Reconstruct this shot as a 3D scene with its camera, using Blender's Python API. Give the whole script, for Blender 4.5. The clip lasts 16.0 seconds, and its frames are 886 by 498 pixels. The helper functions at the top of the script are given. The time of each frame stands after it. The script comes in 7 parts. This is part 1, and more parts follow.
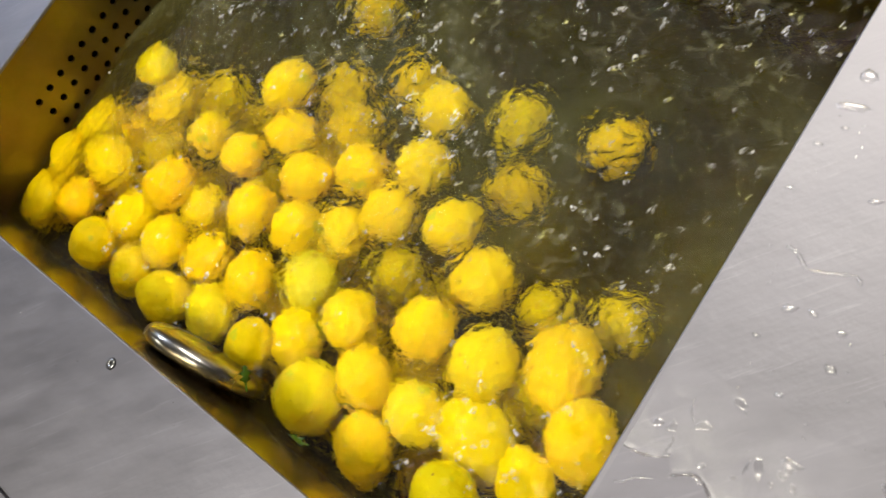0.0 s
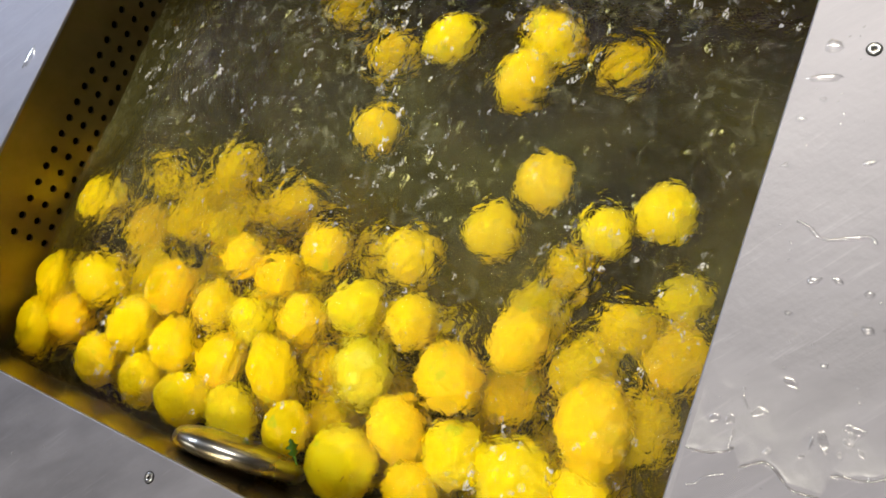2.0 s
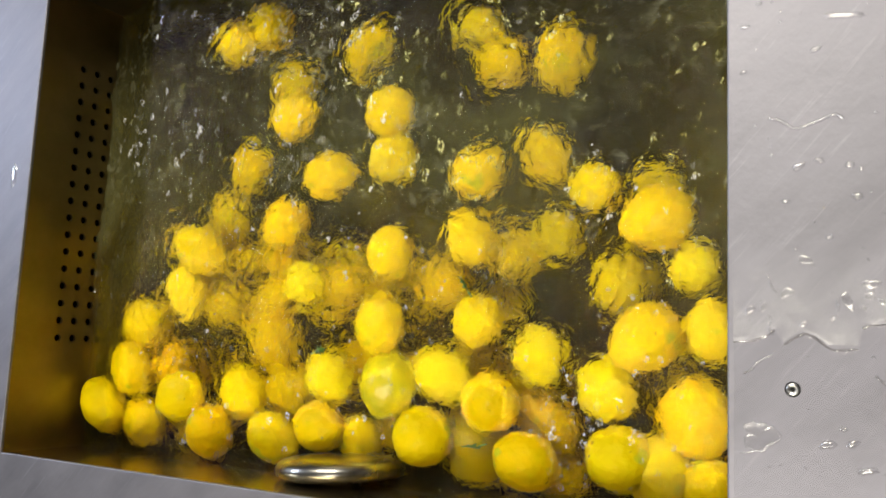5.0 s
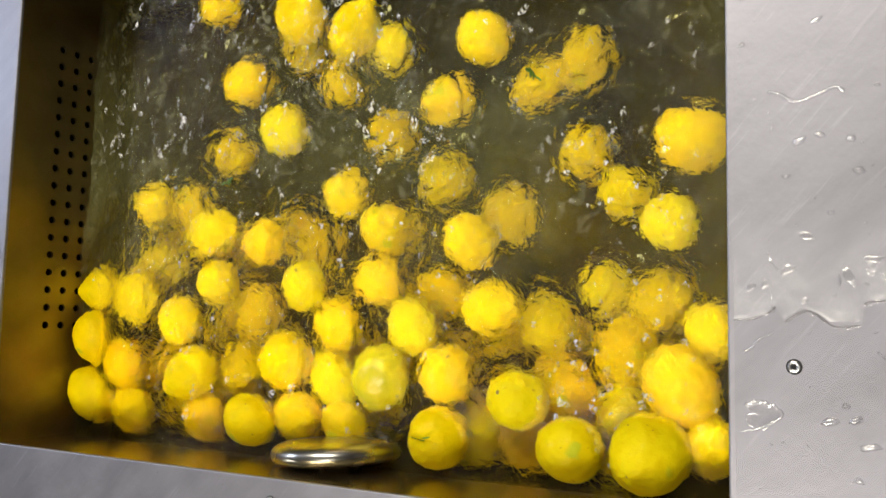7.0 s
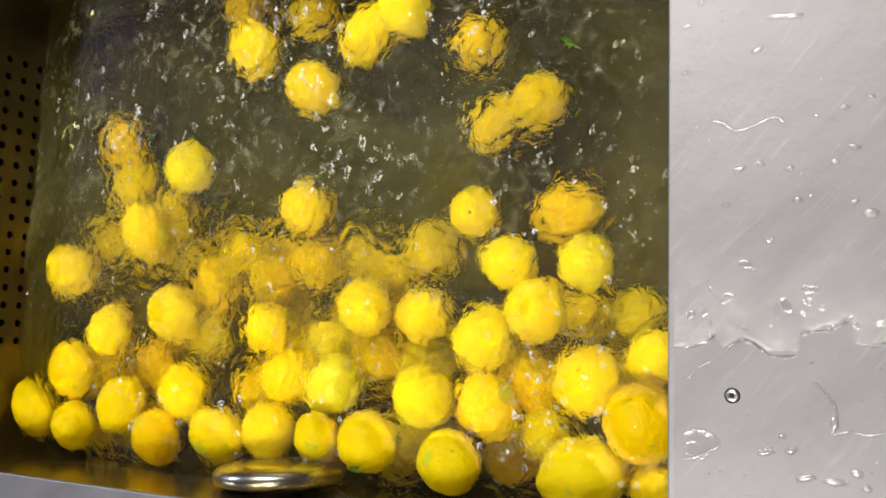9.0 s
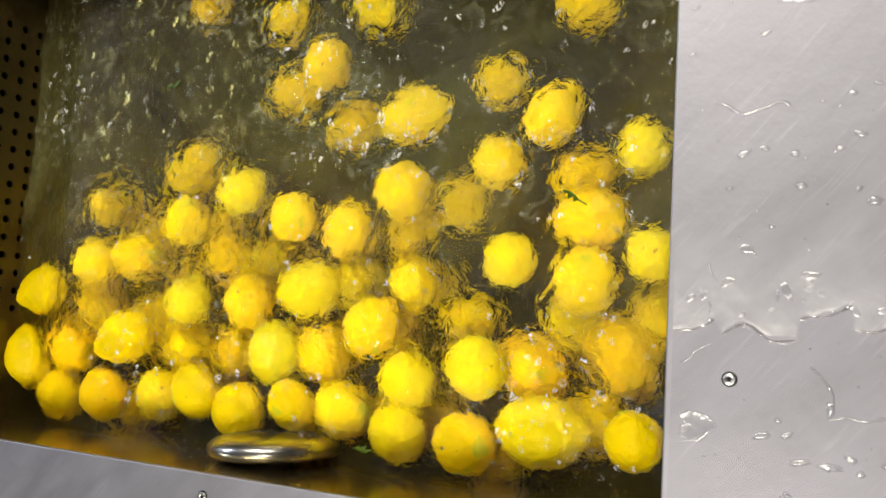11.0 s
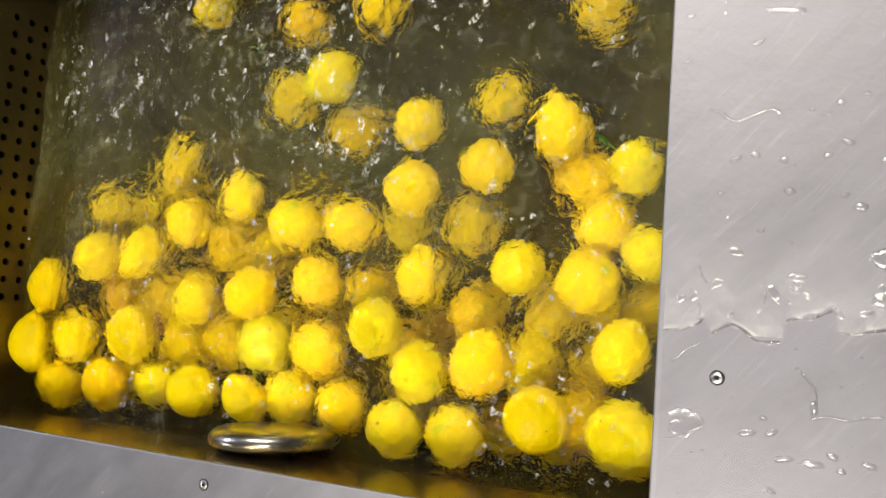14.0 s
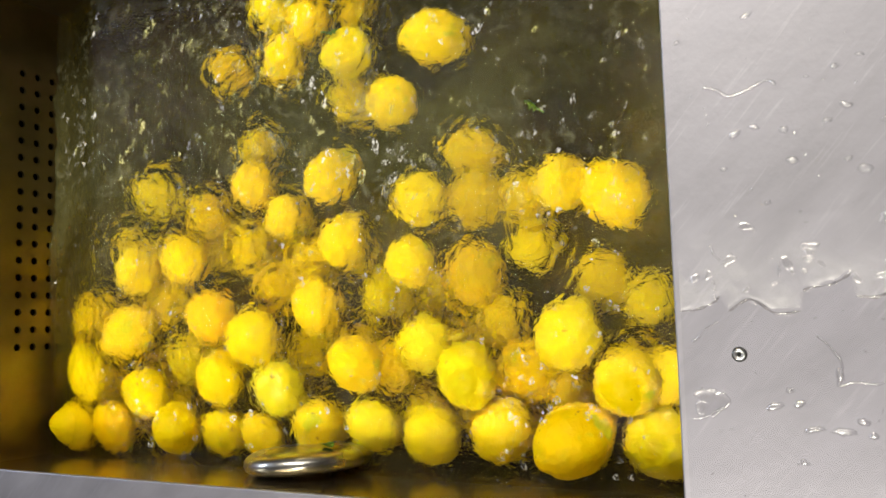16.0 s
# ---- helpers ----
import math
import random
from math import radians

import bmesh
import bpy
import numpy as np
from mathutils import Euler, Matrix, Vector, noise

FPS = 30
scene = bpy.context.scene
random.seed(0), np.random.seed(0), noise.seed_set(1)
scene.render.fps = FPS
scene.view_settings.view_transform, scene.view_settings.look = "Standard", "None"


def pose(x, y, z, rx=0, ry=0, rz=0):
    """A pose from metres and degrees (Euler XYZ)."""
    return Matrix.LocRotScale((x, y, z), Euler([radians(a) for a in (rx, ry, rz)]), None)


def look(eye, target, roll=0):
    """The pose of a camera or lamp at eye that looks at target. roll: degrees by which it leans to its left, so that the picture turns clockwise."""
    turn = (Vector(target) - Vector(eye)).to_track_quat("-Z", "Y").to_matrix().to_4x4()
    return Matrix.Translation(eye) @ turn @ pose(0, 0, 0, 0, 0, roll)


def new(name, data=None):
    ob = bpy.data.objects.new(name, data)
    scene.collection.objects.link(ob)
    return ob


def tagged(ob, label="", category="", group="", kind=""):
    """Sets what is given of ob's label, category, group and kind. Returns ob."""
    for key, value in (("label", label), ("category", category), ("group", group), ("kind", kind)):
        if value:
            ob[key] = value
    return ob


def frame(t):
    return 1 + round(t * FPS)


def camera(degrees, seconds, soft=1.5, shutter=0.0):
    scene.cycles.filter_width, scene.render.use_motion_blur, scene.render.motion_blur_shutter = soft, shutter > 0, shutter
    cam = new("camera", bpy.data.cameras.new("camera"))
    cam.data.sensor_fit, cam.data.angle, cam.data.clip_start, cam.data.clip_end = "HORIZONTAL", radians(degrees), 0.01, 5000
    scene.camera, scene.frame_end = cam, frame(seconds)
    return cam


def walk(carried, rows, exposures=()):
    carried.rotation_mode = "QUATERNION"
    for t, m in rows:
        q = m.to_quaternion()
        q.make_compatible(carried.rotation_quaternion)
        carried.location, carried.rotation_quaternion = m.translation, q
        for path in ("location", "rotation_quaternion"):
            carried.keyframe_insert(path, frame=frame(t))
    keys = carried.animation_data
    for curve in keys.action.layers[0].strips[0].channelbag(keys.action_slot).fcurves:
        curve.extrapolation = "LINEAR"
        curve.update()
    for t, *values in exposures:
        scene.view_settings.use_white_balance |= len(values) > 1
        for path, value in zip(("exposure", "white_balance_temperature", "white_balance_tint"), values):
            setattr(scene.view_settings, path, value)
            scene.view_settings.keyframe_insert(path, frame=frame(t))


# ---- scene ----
cam = camera(56.9, 16.0, 1.5, 0.4)
PATH = [
    (0, (0.821, 0.12, 1.37), (-0.186, 0.351, -0.343), -46.0),
    (0.5, (0.813, 0.109, 1.376), (-0.205, 0.328, -0.332), -49.9),
    (1, (0.806, 0.112, 1.38), (-0.206, 0.39, -0.322), -51.0),
    (1.5, (0.799, 0.114, 1.387), (-0.188, 0.457, -0.318), -51.4),
    (2, (0.796, 0.109, 1.387), (-0.177, 0.462, -0.324), -51.8),
    (2.5, (0.796, 0.103, 1.382), (-0.181, 0.462, -0.326), -51.7),
    (3, (0.797, 0.105, 1.387), (-0.178, 0.458, -0.323), -52.1),
    (3.5, (0.802, 0.111, 1.397), (-0.171, 0.476, -0.311), -53.2),
    (4, (0.791, 0.115, 1.437), (-0.129, 0.527, -0.291), -58.8),
    (4.2, (0.795, 0.122, 1.451), (-0.13, 0.509, -0.28), -63.9),
    (6.3, (0.774, 0.124, 1.454), (-0.121, 0.312, -0.324), -78.3),
    (6.5, (0.774, 0.125, 1.45), (-0.117, 0.312, -0.33), -78.2),
    (7, (0.779, 0.129, 1.447), (-0.112, 0.313, -0.334), -78.3),
    (7.5, (0.784, 0.129, 1.446), (-0.099, 0.311, -0.339), -78.1),
    (8, (0.79, 0.129, 1.442), (-0.097, 0.315, -0.341), -77.9),
    (8.5, (0.793, 0.138, 1.441), (-0.074, 0.331, -0.351), -77.2),
    (9, (0.793, 0.137, 1.434), (-0.031, 0.354, -0.376), -74.7),
    (11.5, (0.788, 0.133, 1.433), (-0.02, 0.295, -0.389), -76.0),
    (12, (0.786, 0.132, 1.429), (-0.013, 0.29, -0.397), -75.9),
    (12.5, (0.783, 0.132, 1.43), (-0.017, 0.291, -0.396), -75.7),
    (13, (0.787, 0.132, 1.442), (-0.02, 0.295, -0.381), -75.4),
    (13.5, (0.792, 0.134, 1.447), (-0.016, 0.295, -0.376), -75.5),
    (14, (0.795, 0.137, 1.448), (-0.015, 0.29, -0.375), -76.1),
    (14.5, (0.798, 0.137, 1.442), (-0.015, 0.298, -0.378), -76.6),
    (15, (0.796, 0.136, 1.442), (-0.021, 0.291, -0.377), -79.6),
    (15.5, (0.797, 0.137, 1.446), (-0.023, 0.318, -0.368), -80.0),
    (16, (0.806, 0.131, 1.446), (-0.06, 0.317, -0.348), -80.6),
]
walk(cam, [(t, look(eye, target, roll)) for t, eye, target, roll in PATH], ((0, -0.14), (4.2, -0.16), (6.4, 0.0), (16, 0.04)))


# ---------- light ----------
world = bpy.data.worlds.new("world")
scene.world = world
world.use_nodes = True
world.node_tree.nodes["Background"].inputs[0].default_value = (0.75, 0.85, 1.0, 1)
world.node_tree.nodes["Background"].inputs[1].default_value = 0.03


def area_lamp(name, eye, target, sx, sy, watts, colour):
    data = bpy.data.lights.new(name, "AREA")
    data.shape, data.size, data.size_y = "RECTANGLE", sx, sy
    data.energy, data.color = watts, colour
    ob = new(name, data)
    ob.matrix_world = look(eye, target)
    return ob


for lx, ly, power in ((0.50, -0.80, 38), (0.40, 1.45, 43)):
    area_lamp("ceiling_tube_light", (lx, ly, 2.60), (0.35, ly * 0.6, 0), 1.2, 0.16, power, (1.0, 0.94, 0.785))
area_lamp("window_light", (-1.97, 0.85, 2.2), (0, 0.4, 1.0), 0.9, 0.5, 31, (0.74, 0.84, 1.0))

# ---------- materials ----------


def material(name):
    m = bpy.data.materials.new(name)
    m.use_nodes = True
    nt = m.node_tree
    return m, nt, nt.nodes["Principled BSDF"]


def node(nt, kind, **values):
    n = nt.nodes.new(kind)
    for key, value in values.items():
        n.inputs[key].default_value = value
    return n


def coords(nt, scale=(1, 1, 1), space="Object", spin=0):
    tc = nt.nodes.new("ShaderNodeTexCoord")
    mp = nt.nodes.new("ShaderNodeMapping")
    mp.inputs["Scale"].default_value = scale
    if spin:
        mp.vector_type = "TEXTURE"
        mp.inputs["Scale"].default_value = [1 / c for c in scale]
        mp.inputs["Rotation"].default_value = (0, 0, radians(spin))
    nt.links.new(tc.outputs[space], mp.inputs["Vector"])
    return mp.outputs["Vector"]


def ramp(nt, fac, stops):
    r = nt.nodes.new("ShaderNodeValToRGB")
    while len(r.color_ramp.elements) < len(stops):
        r.color_ramp.elements.new(0.5)
    for e, (at, c) in zip(r.color_ramp.elements, stops):
        e.position, e.color = at, (*c, 1)
    nt.links.new(fac, r.inputs["Fac"])
    return r.outputs["Color"]


def steel(name, tint, rough, grain, worn=0.10, relief=0.05, spin=0, scratch=0.0, dents=0.0):
    """Brushed stainless steel: grain along one way, smudges, fine scratches."""
    m, nt, p = material(name)
    v = coords(nt, grain, spin=spin)
    fine = node(nt, "ShaderNodeTexNoise", Scale=1.0, Detail=4.0, Roughness=0.6)
    nt.links.new(v, fine.inputs["Vector"])
    smear = node(nt, "ShaderNodeTexNoise", Scale=9.0, Detail=5.0, Roughness=0.65)
    nt.links.new(coords(nt, (1, 3.2, 1), spin=40) if dents else coords(nt), smear.inputs["Vector"])
    dark = tuple(c * (0.80 if dents else 0.72) for c in tint)
    col = ramp(nt, smear.outputs["Fac"], [(0.33, dark), (0.66, tint)])
    lines = ramp(nt, fine.outputs["Fac"], [(0.60, (0, 0, 0)), (0.72, (scratch, scratch, scratch))])
    worn_col = nt.nodes.new("ShaderNodeMix")
    worn_col.data_type = "RGBA"
    nt.links.new(lines, worn_col.inputs[0])
    nt.links.new(col, worn_col.inputs[6])
    worn_col.inputs[7].default_value = (*(min(1, c * 1.7) for c in tint), 1)
    nt.links.new(worn_col.outputs[2], p.inputs["Base Color"])
    add = nt.nodes.new("ShaderNodeMath")
    add.operation = "MULTIPLY_ADD"
    nt.links.new(smear.outputs["Fac"], add.inputs[0])
    add.inputs[1].default_value, add.inputs[2].default_value = worn * 2, rough - worn
    nt.links.new(add.outputs[0], p.inputs["Roughness"])
    b = node(nt, "ShaderNodeBump", Strength=relief, Distance=0.001)
    nt.links.new(fine.outputs["Fac"], b.inputs["Height"])
    if dents:
        wavy = node(nt, "ShaderNodeTexNoise", Scale=24.0, Detail=6.0, Roughness=0.6)
        nt.links.new(coords(nt), wavy.inputs["Vector"])
        wide = node(nt, "ShaderNodeBump", Strength=dents, Distance=0.004)
        nt.links.new(wavy.outputs["Fac"], wide.inputs["Height"])
        nt.links.new(wide.outputs["Normal"], b.inputs["Normal"])
    nt.links.new(b.outputs["Normal"], p.inputs["Normal"])
    p.inputs["Metallic"].default_value = 1.0
    return m


DECK = steel("deck_steel", (0.335, 0.328, 0.378), 0.57, (260, 18, 18), 0.12, 0.10, -40, 0.16, 0.20)
# tank steel in two tints: lemon-yellow reflection painted in, sides dark, front bright
WALL = steel("tank_steel_dimmed", (0.30, 0.235, 0.11), 0.36, (40, 900, 900))
FRONT = steel("front_steel_lit", (0.82, 0.70, 0.44), 0.22, (900, 40, 900), 0.05)
CHROME = steel("chrome", (0.66, 0.66, 0.69), 0.30, (300, 300, 300), 0.04, 0.02)
COVER = steel("cover_steel", (0.55, 0.53, 0.51), 0.27, (300, 300, 300), 0.05, 0.03)
# near-black that paints the shade inside holes and screw recesses
RECESS_SHADE = steel("recess_shade", (0.03, 0.03, 0.03), 0.5, (300, 300, 300), 0.04, 0.02)


def lemon_peel():
    m, nt, p = material("lemon_peel")
    info = nt.nodes.new("ShaderNodeObjectInfo")
    base = ramp(nt, info.outputs["Random"], [(0.0, (0.60, 0.50, 0.003)), (0.15, (0.65, 0.485, 0.0004)), (0.6, (0.68, 0.487, 0.0002)), (0.93, (0.69, 0.455, 0.0002)), (1.0, (0.69, 0.39, 0.0004))])
    blot = node(nt, "ShaderNodeTexNoise", Scale=3.5, Detail=4.0)
    nt.links.new(coords(nt), blot.inputs["Vector"])
    mask = ramp(nt, blot.outputs["Fac"], [(0.45, (0, 0, 0)), (0.75, (1, 1, 1))])
    mix = nt.nodes.new("ShaderNodeMix")
    mix.data_type = "RGBA"
    nt.links.new(mask, mix.inputs[0])
    nt.links.new(base, mix.inputs[6])
    mix.inputs[7].default_value = (0.58, 0.435, 0.001, 1)
    # a few fruits keep green patches and brown specks
    shift = nt.nodes.new("ShaderNodeVectorMath")
    shift.operation = "ADD"
    many = nt.nodes.new("ShaderNodeMath")
    many.operation = "MULTIPLY"
    many.inputs[1].default_value = 40.0
    nt.links.new(info.outputs["Random"], many.inputs[0])
    nt.links.new(coords(nt), shift.inputs[0])
    nt.links.new(many.outputs[0], shift.inputs[1])
    spots = node(nt, "ShaderNodeTexNoise", Scale=1.9, Detail=2.0)
    nt.links.new(shift.outputs[0], spots.inputs["Vector"])
    unripe = nt.nodes.new("ShaderNodeMix")
    unripe.data_type = "RGBA"
    nt.links.new(ramp(nt, spots.outputs["Fac"], [(0.66, (0, 0, 0)), (0.72, (0.75, 0.75, 0.75))]), unripe.inputs[0])
    nt.links.new(mix.outputs[2], unripe.inputs[6])
    unripe.inputs[7].default_value = (0.36, 0.42, 0.02, 1)
    specks = node(nt, "ShaderNodeTexNoise", Scale=9.0, Detail=1.0)
    nt.links.new(shift.outputs[0], specks.inputs["Vector"])
    marked = nt.nodes.new("ShaderNodeMix")
    marked.data_type = "RGBA"
    nt.links.new(ramp(nt, specks.outputs["Fac"], [(0.74, (0, 0, 0)), (0.78, (0.8, 0.8, 0.8))]), marked.inputs[0])
    nt.links.new(unripe.outputs[2], marked.inputs[6])
    marked.inputs[7].default_value = (0.30, 0.19, 0.02, 1)
    nt.links.new(marked.outputs[2], p.inputs["Base Color"])
    pores = node(nt, "ShaderNodeTexVoronoi", Scale=52.0)
    nt.links.new(coords(nt), pores.inputs["Vector"])
    lumps = node(nt, "ShaderNodeTexNoise", Scale=11.0, Detail=3.0)
    nt.links.new(coords(nt), lumps.inputs["Vector"])
    b1 = node(nt, "ShaderNodeBump", Strength=0.7, Distance=0.0012)
    nt.links.new(lumps.outputs["Fac"], b1.inputs["Height"])
    b2 = node(nt, "ShaderNodeBump", Strength=0.25, Distance=0.0003)
    nt.links.new(pores.outputs["Distance"], b2.inputs["Height"])
    nt.links.new(b1.outputs["Normal"], b2.inputs["Normal"])
    nt.links.new(b2.outputs["Normal"], p.inputs["Normal"])
    p.inputs["Roughness"].default_value = 0.5
    p.inputs["Specular IOR Level"].default_value = 0.05
    p.inputs["Coat Weight"].default_value = 0.14
    p.inputs["Coat IOR"].default_value = 1.33
    p.inputs["Coat Roughness"].default_value = 0.05
    b3 = node(nt, "ShaderNodeBump", Strength=0.7, Distance=0.0016)
    nt.links.new(lumps.outputs["Fac"], b3.inputs["Height"])
    nt.links.new(b3.outputs["Normal"], p.inputs["Coat Normal"])
    p.inputs["Subsurface Weight"].default_value = 0.35
    p.inputs["Subsurface Radius"].default_value = (0.010, 0.007, 0.001)
    p.inputs["Subsurface Scale"].default_value = 1.0
    return m


PEEL = lemon_peel()


def green_peel():
    m, nt, p = material("unripe_peel")
    n = node(nt, "ShaderNodeTexNoise", Scale=3.0, Detail=3.0)
    nt.links.new(coords(nt), n.inputs["Vector"])
    nt.links.new(ramp(nt, n.outputs["Fac"], [(0.35, (0.47, 0.43, 0.014)), (0.7, (0.62, 0.50, 0.008))]), p.inputs["Base Color"])
    pores = node(nt, "ShaderNodeTexVoronoi", Scale=52.0)
    nt.links.new(coords(nt), pores.inputs["Vector"])
    b = node(nt, "ShaderNodeBump", Strength=0.3, Distance=0.0006)
    nt.links.new(pores.outputs["Distance"], b.inputs["Height"])
    nt.links.new(b.outputs["Normal"], p.inputs["Normal"])
    p.inputs["Roughness"].default_value = 0.28
    return m


UNRIPE = green_peel()
SCAR, nt_, p_ = material("stem_scar")
p_.inputs["Base Color"].default_value = (0.22, 0.15, 0.03, 1)
p_.inputs["Roughness"].default_value = 0.7


def water_material():
    m, nt, p = material("churned_water")
    out = nt.nodes["Material Output"]
    p.inputs["Base Color"].default_value = (0.86, 0.84, 0.20, 1)
    p.inputs["Transmission Weight"].default_value = 1.0
    p.inputs["IOR"].default_value = 1.25
    p.inputs["Roughness"].default_value = 0.11
    v = coords(nt)
    n1 = node(nt, "ShaderNodeTexNoise", Scale=85.0, Detail=3.0, Roughness=0.6, Distortion=1.6)
    nt.links.new(v, n1.inputs["Vector"])
    n3 = node(nt, "ShaderNodeTexNoise", Scale=200.0, Detail=2.0, Distortion=0.8)
    nt.links.new(v, n3.inputs["Vector"])
    b = node(nt, "ShaderNodeBump", Strength=0.85, Distance=0.0035)
    nt.links.new(n1.outputs["Fac"], b.inputs["Height"])
    b2 = node(nt, "ShaderNodeBump", Strength=0.5, Distance=0.0018)
    nt.links.new(n3.outputs["Fac"], b2.inputs["Height"])
    nt.links.new(b.outputs["Normal"], b2.inputs["Normal"])
    nt.links.new(b2.outputs["Normal"], p.inputs["Normal"])
    # fine bubbles make the water milky in drifting patches
    murk = node(nt, "ShaderNodeBsdfDiffuse", Color=(0.215, 0.21, 0.085, 1))
    n2 = node(nt, "ShaderNodeTexNoise", Scale=5.0, Detail=8.0, Roughness=0.72, Distortion=1.0)
    nt.links.new(v, n2.inputs["Vector"])
    amount = ramp(nt, n2.outputs["Fac"], [(0.38, (0.05, 0.05, 0.05)), (0.69, (0.35, 0.35, 0.35))])
    # more bubbles and more painted glints towards the jets at the back
    sep = nt.nodes.new("ShaderNodeSeparateXYZ")
    nt.links.new(v, sep.inputs[0])
    back = nt.nodes.new("ShaderNodeMapRange")
    back.inputs[1].default_value, back.inputs[2].default_value = 0.10, 0.34
    back.inputs[3].default_value, back.inputs[4].default_value = 0.05, 1.0
    nt.links.new(sep.outputs["Y"], back.inputs[0])
    share = nt.nodes.new("ShaderNodeMath")
    share.operation = "MULTIPLY"
    nt.links.new(amount, share.inputs[0])
    near_jets = ramp(nt, sep.outputs["Y"], [(0.10, (0.06, 0.06, 0.06)), (0.27, (1, 1, 1)), (0.36, (0.9, 0.9, 0.9)), (0.43, (0.15, 0.15, 0.15))])
    nt.links.new(near_jets, share.inputs[1])
    mix = nt.nodes.new("ShaderNodeMixShader")
    nt.links.new(share.outputs[0], mix.inputs[0])
    nt.links.new(p.outputs[0], mix.inputs[1])
    nt.links.new(murk.outputs[0], mix.inputs[2])
    # torn greyish flecks painted in as surface glints, thickest over the jets
    glint_grey = node(nt, "ShaderNodeBsdfDiffuse", Color=(0.42, 0.41, 0.27, 1))
    n4 = node(nt, "ShaderNodeTexNoise", Scale=58.0, Detail=5.0, Roughness=0.62, Distortion=1.2)
    nt.links.new(v, n4.inputs["Vector"])
    flecks = nt.nodes.new("ShaderNodeMath")
    flecks.operation = "MULTIPLY"
    nt.links.new(ramp(nt, n4.outputs["Fac"], [(0.53, (0, 0, 0)), (0.76, (0.42, 0.42, 0.42))]), flecks.inputs[0])
    drift = nt.nodes.new("ShaderNodeMath")
    drift.operation = "MULTIPLY"
    n5 = node(nt, "ShaderNodeTexNoise", Scale=11.0, Detail=3.0)
    nt.links.new(v, n5.inputs["Vector"])
    nt.links.new(ramp(nt, n5.outputs["Fac"], [(0.42, (0.12, 0.12, 0.12)), (0.62, (1, 1, 1))]), drift.inputs[0])
    nt.links.new(back.outputs[0], drift.inputs[1])
    nt.links.new(drift.outputs[0], flecks.inputs[1])
    torn = nt.nodes.new("ShaderNodeMixShader")
    nt.links.new(flecks.outputs[0], torn.inputs[0])
    nt.links.new(mix.outputs[0], torn.inputs[1])
    nt.links.new(glint_grey.outputs[0], torn.inputs[2])
    nt.links.new(torn.outputs[0], out.inputs["Surface"])
    return m


WATER = water_material()


def clear_water(name, tint, sheen, rough, broken=False):
    """Beads and films of water on metal: clear, a little darker than the dry steel, with the gloss of water."""
    m, nt, p = material(name)
    clear = node(nt, "ShaderNodeBsdfTransparent", Color=(*tint, 1))
    gloss = node(nt, "ShaderNodeBsdfGlossy", Roughness=rough)
    fres = node(nt, "ShaderNodeFresnel", IOR=1.33)
    share = nt.nodes.new("ShaderNodeMath")
    share.operation = "MULTIPLY"
    share.inputs[1].default_value = sheen
    nt.links.new(fres.outputs[0], share.inputs[0])
    out = share.outputs[0]
    if broken:
        # wet in patches, drying out away from the standing water
        v = coords(nt)
        patch = node(nt, "ShaderNodeTexNoise", Scale=42.0, Detail=6.0, Roughness=0.65, Distortion=0.6)
        nt.links.new(v, patch.inputs["Vector"])
        sep = nt.nodes.new("ShaderNodeSeparateXYZ")
        nt.links.new(v, sep.inputs[0])
        for amount in (ramp(nt, patch.outputs["Fac"], [(0.36, (0.1, 0.1, 0.1)), (0.62, (1, 1, 1))]), ramp(nt, sep.outputs["Y"], [(0.145, (1, 1, 1)), (0.197, (0, 0, 0))])):
            less = nt.nodes.new("ShaderNodeMath")
            less.operation = "MULTIPLY"
            nt.links.new(out, less.inputs[0])
            nt.links.new(amount, less.inputs[1])
            out = less.outputs[0]
    mix = nt.nodes.new("ShaderNodeMixShader")
    nt.links.new(out, mix.inputs[0])
    nt.links.new(clear.outputs[0], mix.inputs[1])
    nt.links.new(gloss.outputs[0], mix.inputs[2])
    nt.links.new(mix.outputs[0], nt.nodes["Material Output"].inputs["Surface"])
    return m


DROP = clear_water("clear_water", (0.93, 0.93, 0.94), 11.0, 0.19)
FILM = clear_water("film_water", (0.92, 0.92, 0.93), 2.0, 0.16)
SPRAY = clear_water("splashed_water", (1, 1, 1), 11.0, 0.45, True)
# far darker tint: paints the shaded line along the film's edge
EDGE_SHADE = clear_water("water_edge_shade", (0.60, 0.59, 0.58), 5.0, 0.12)


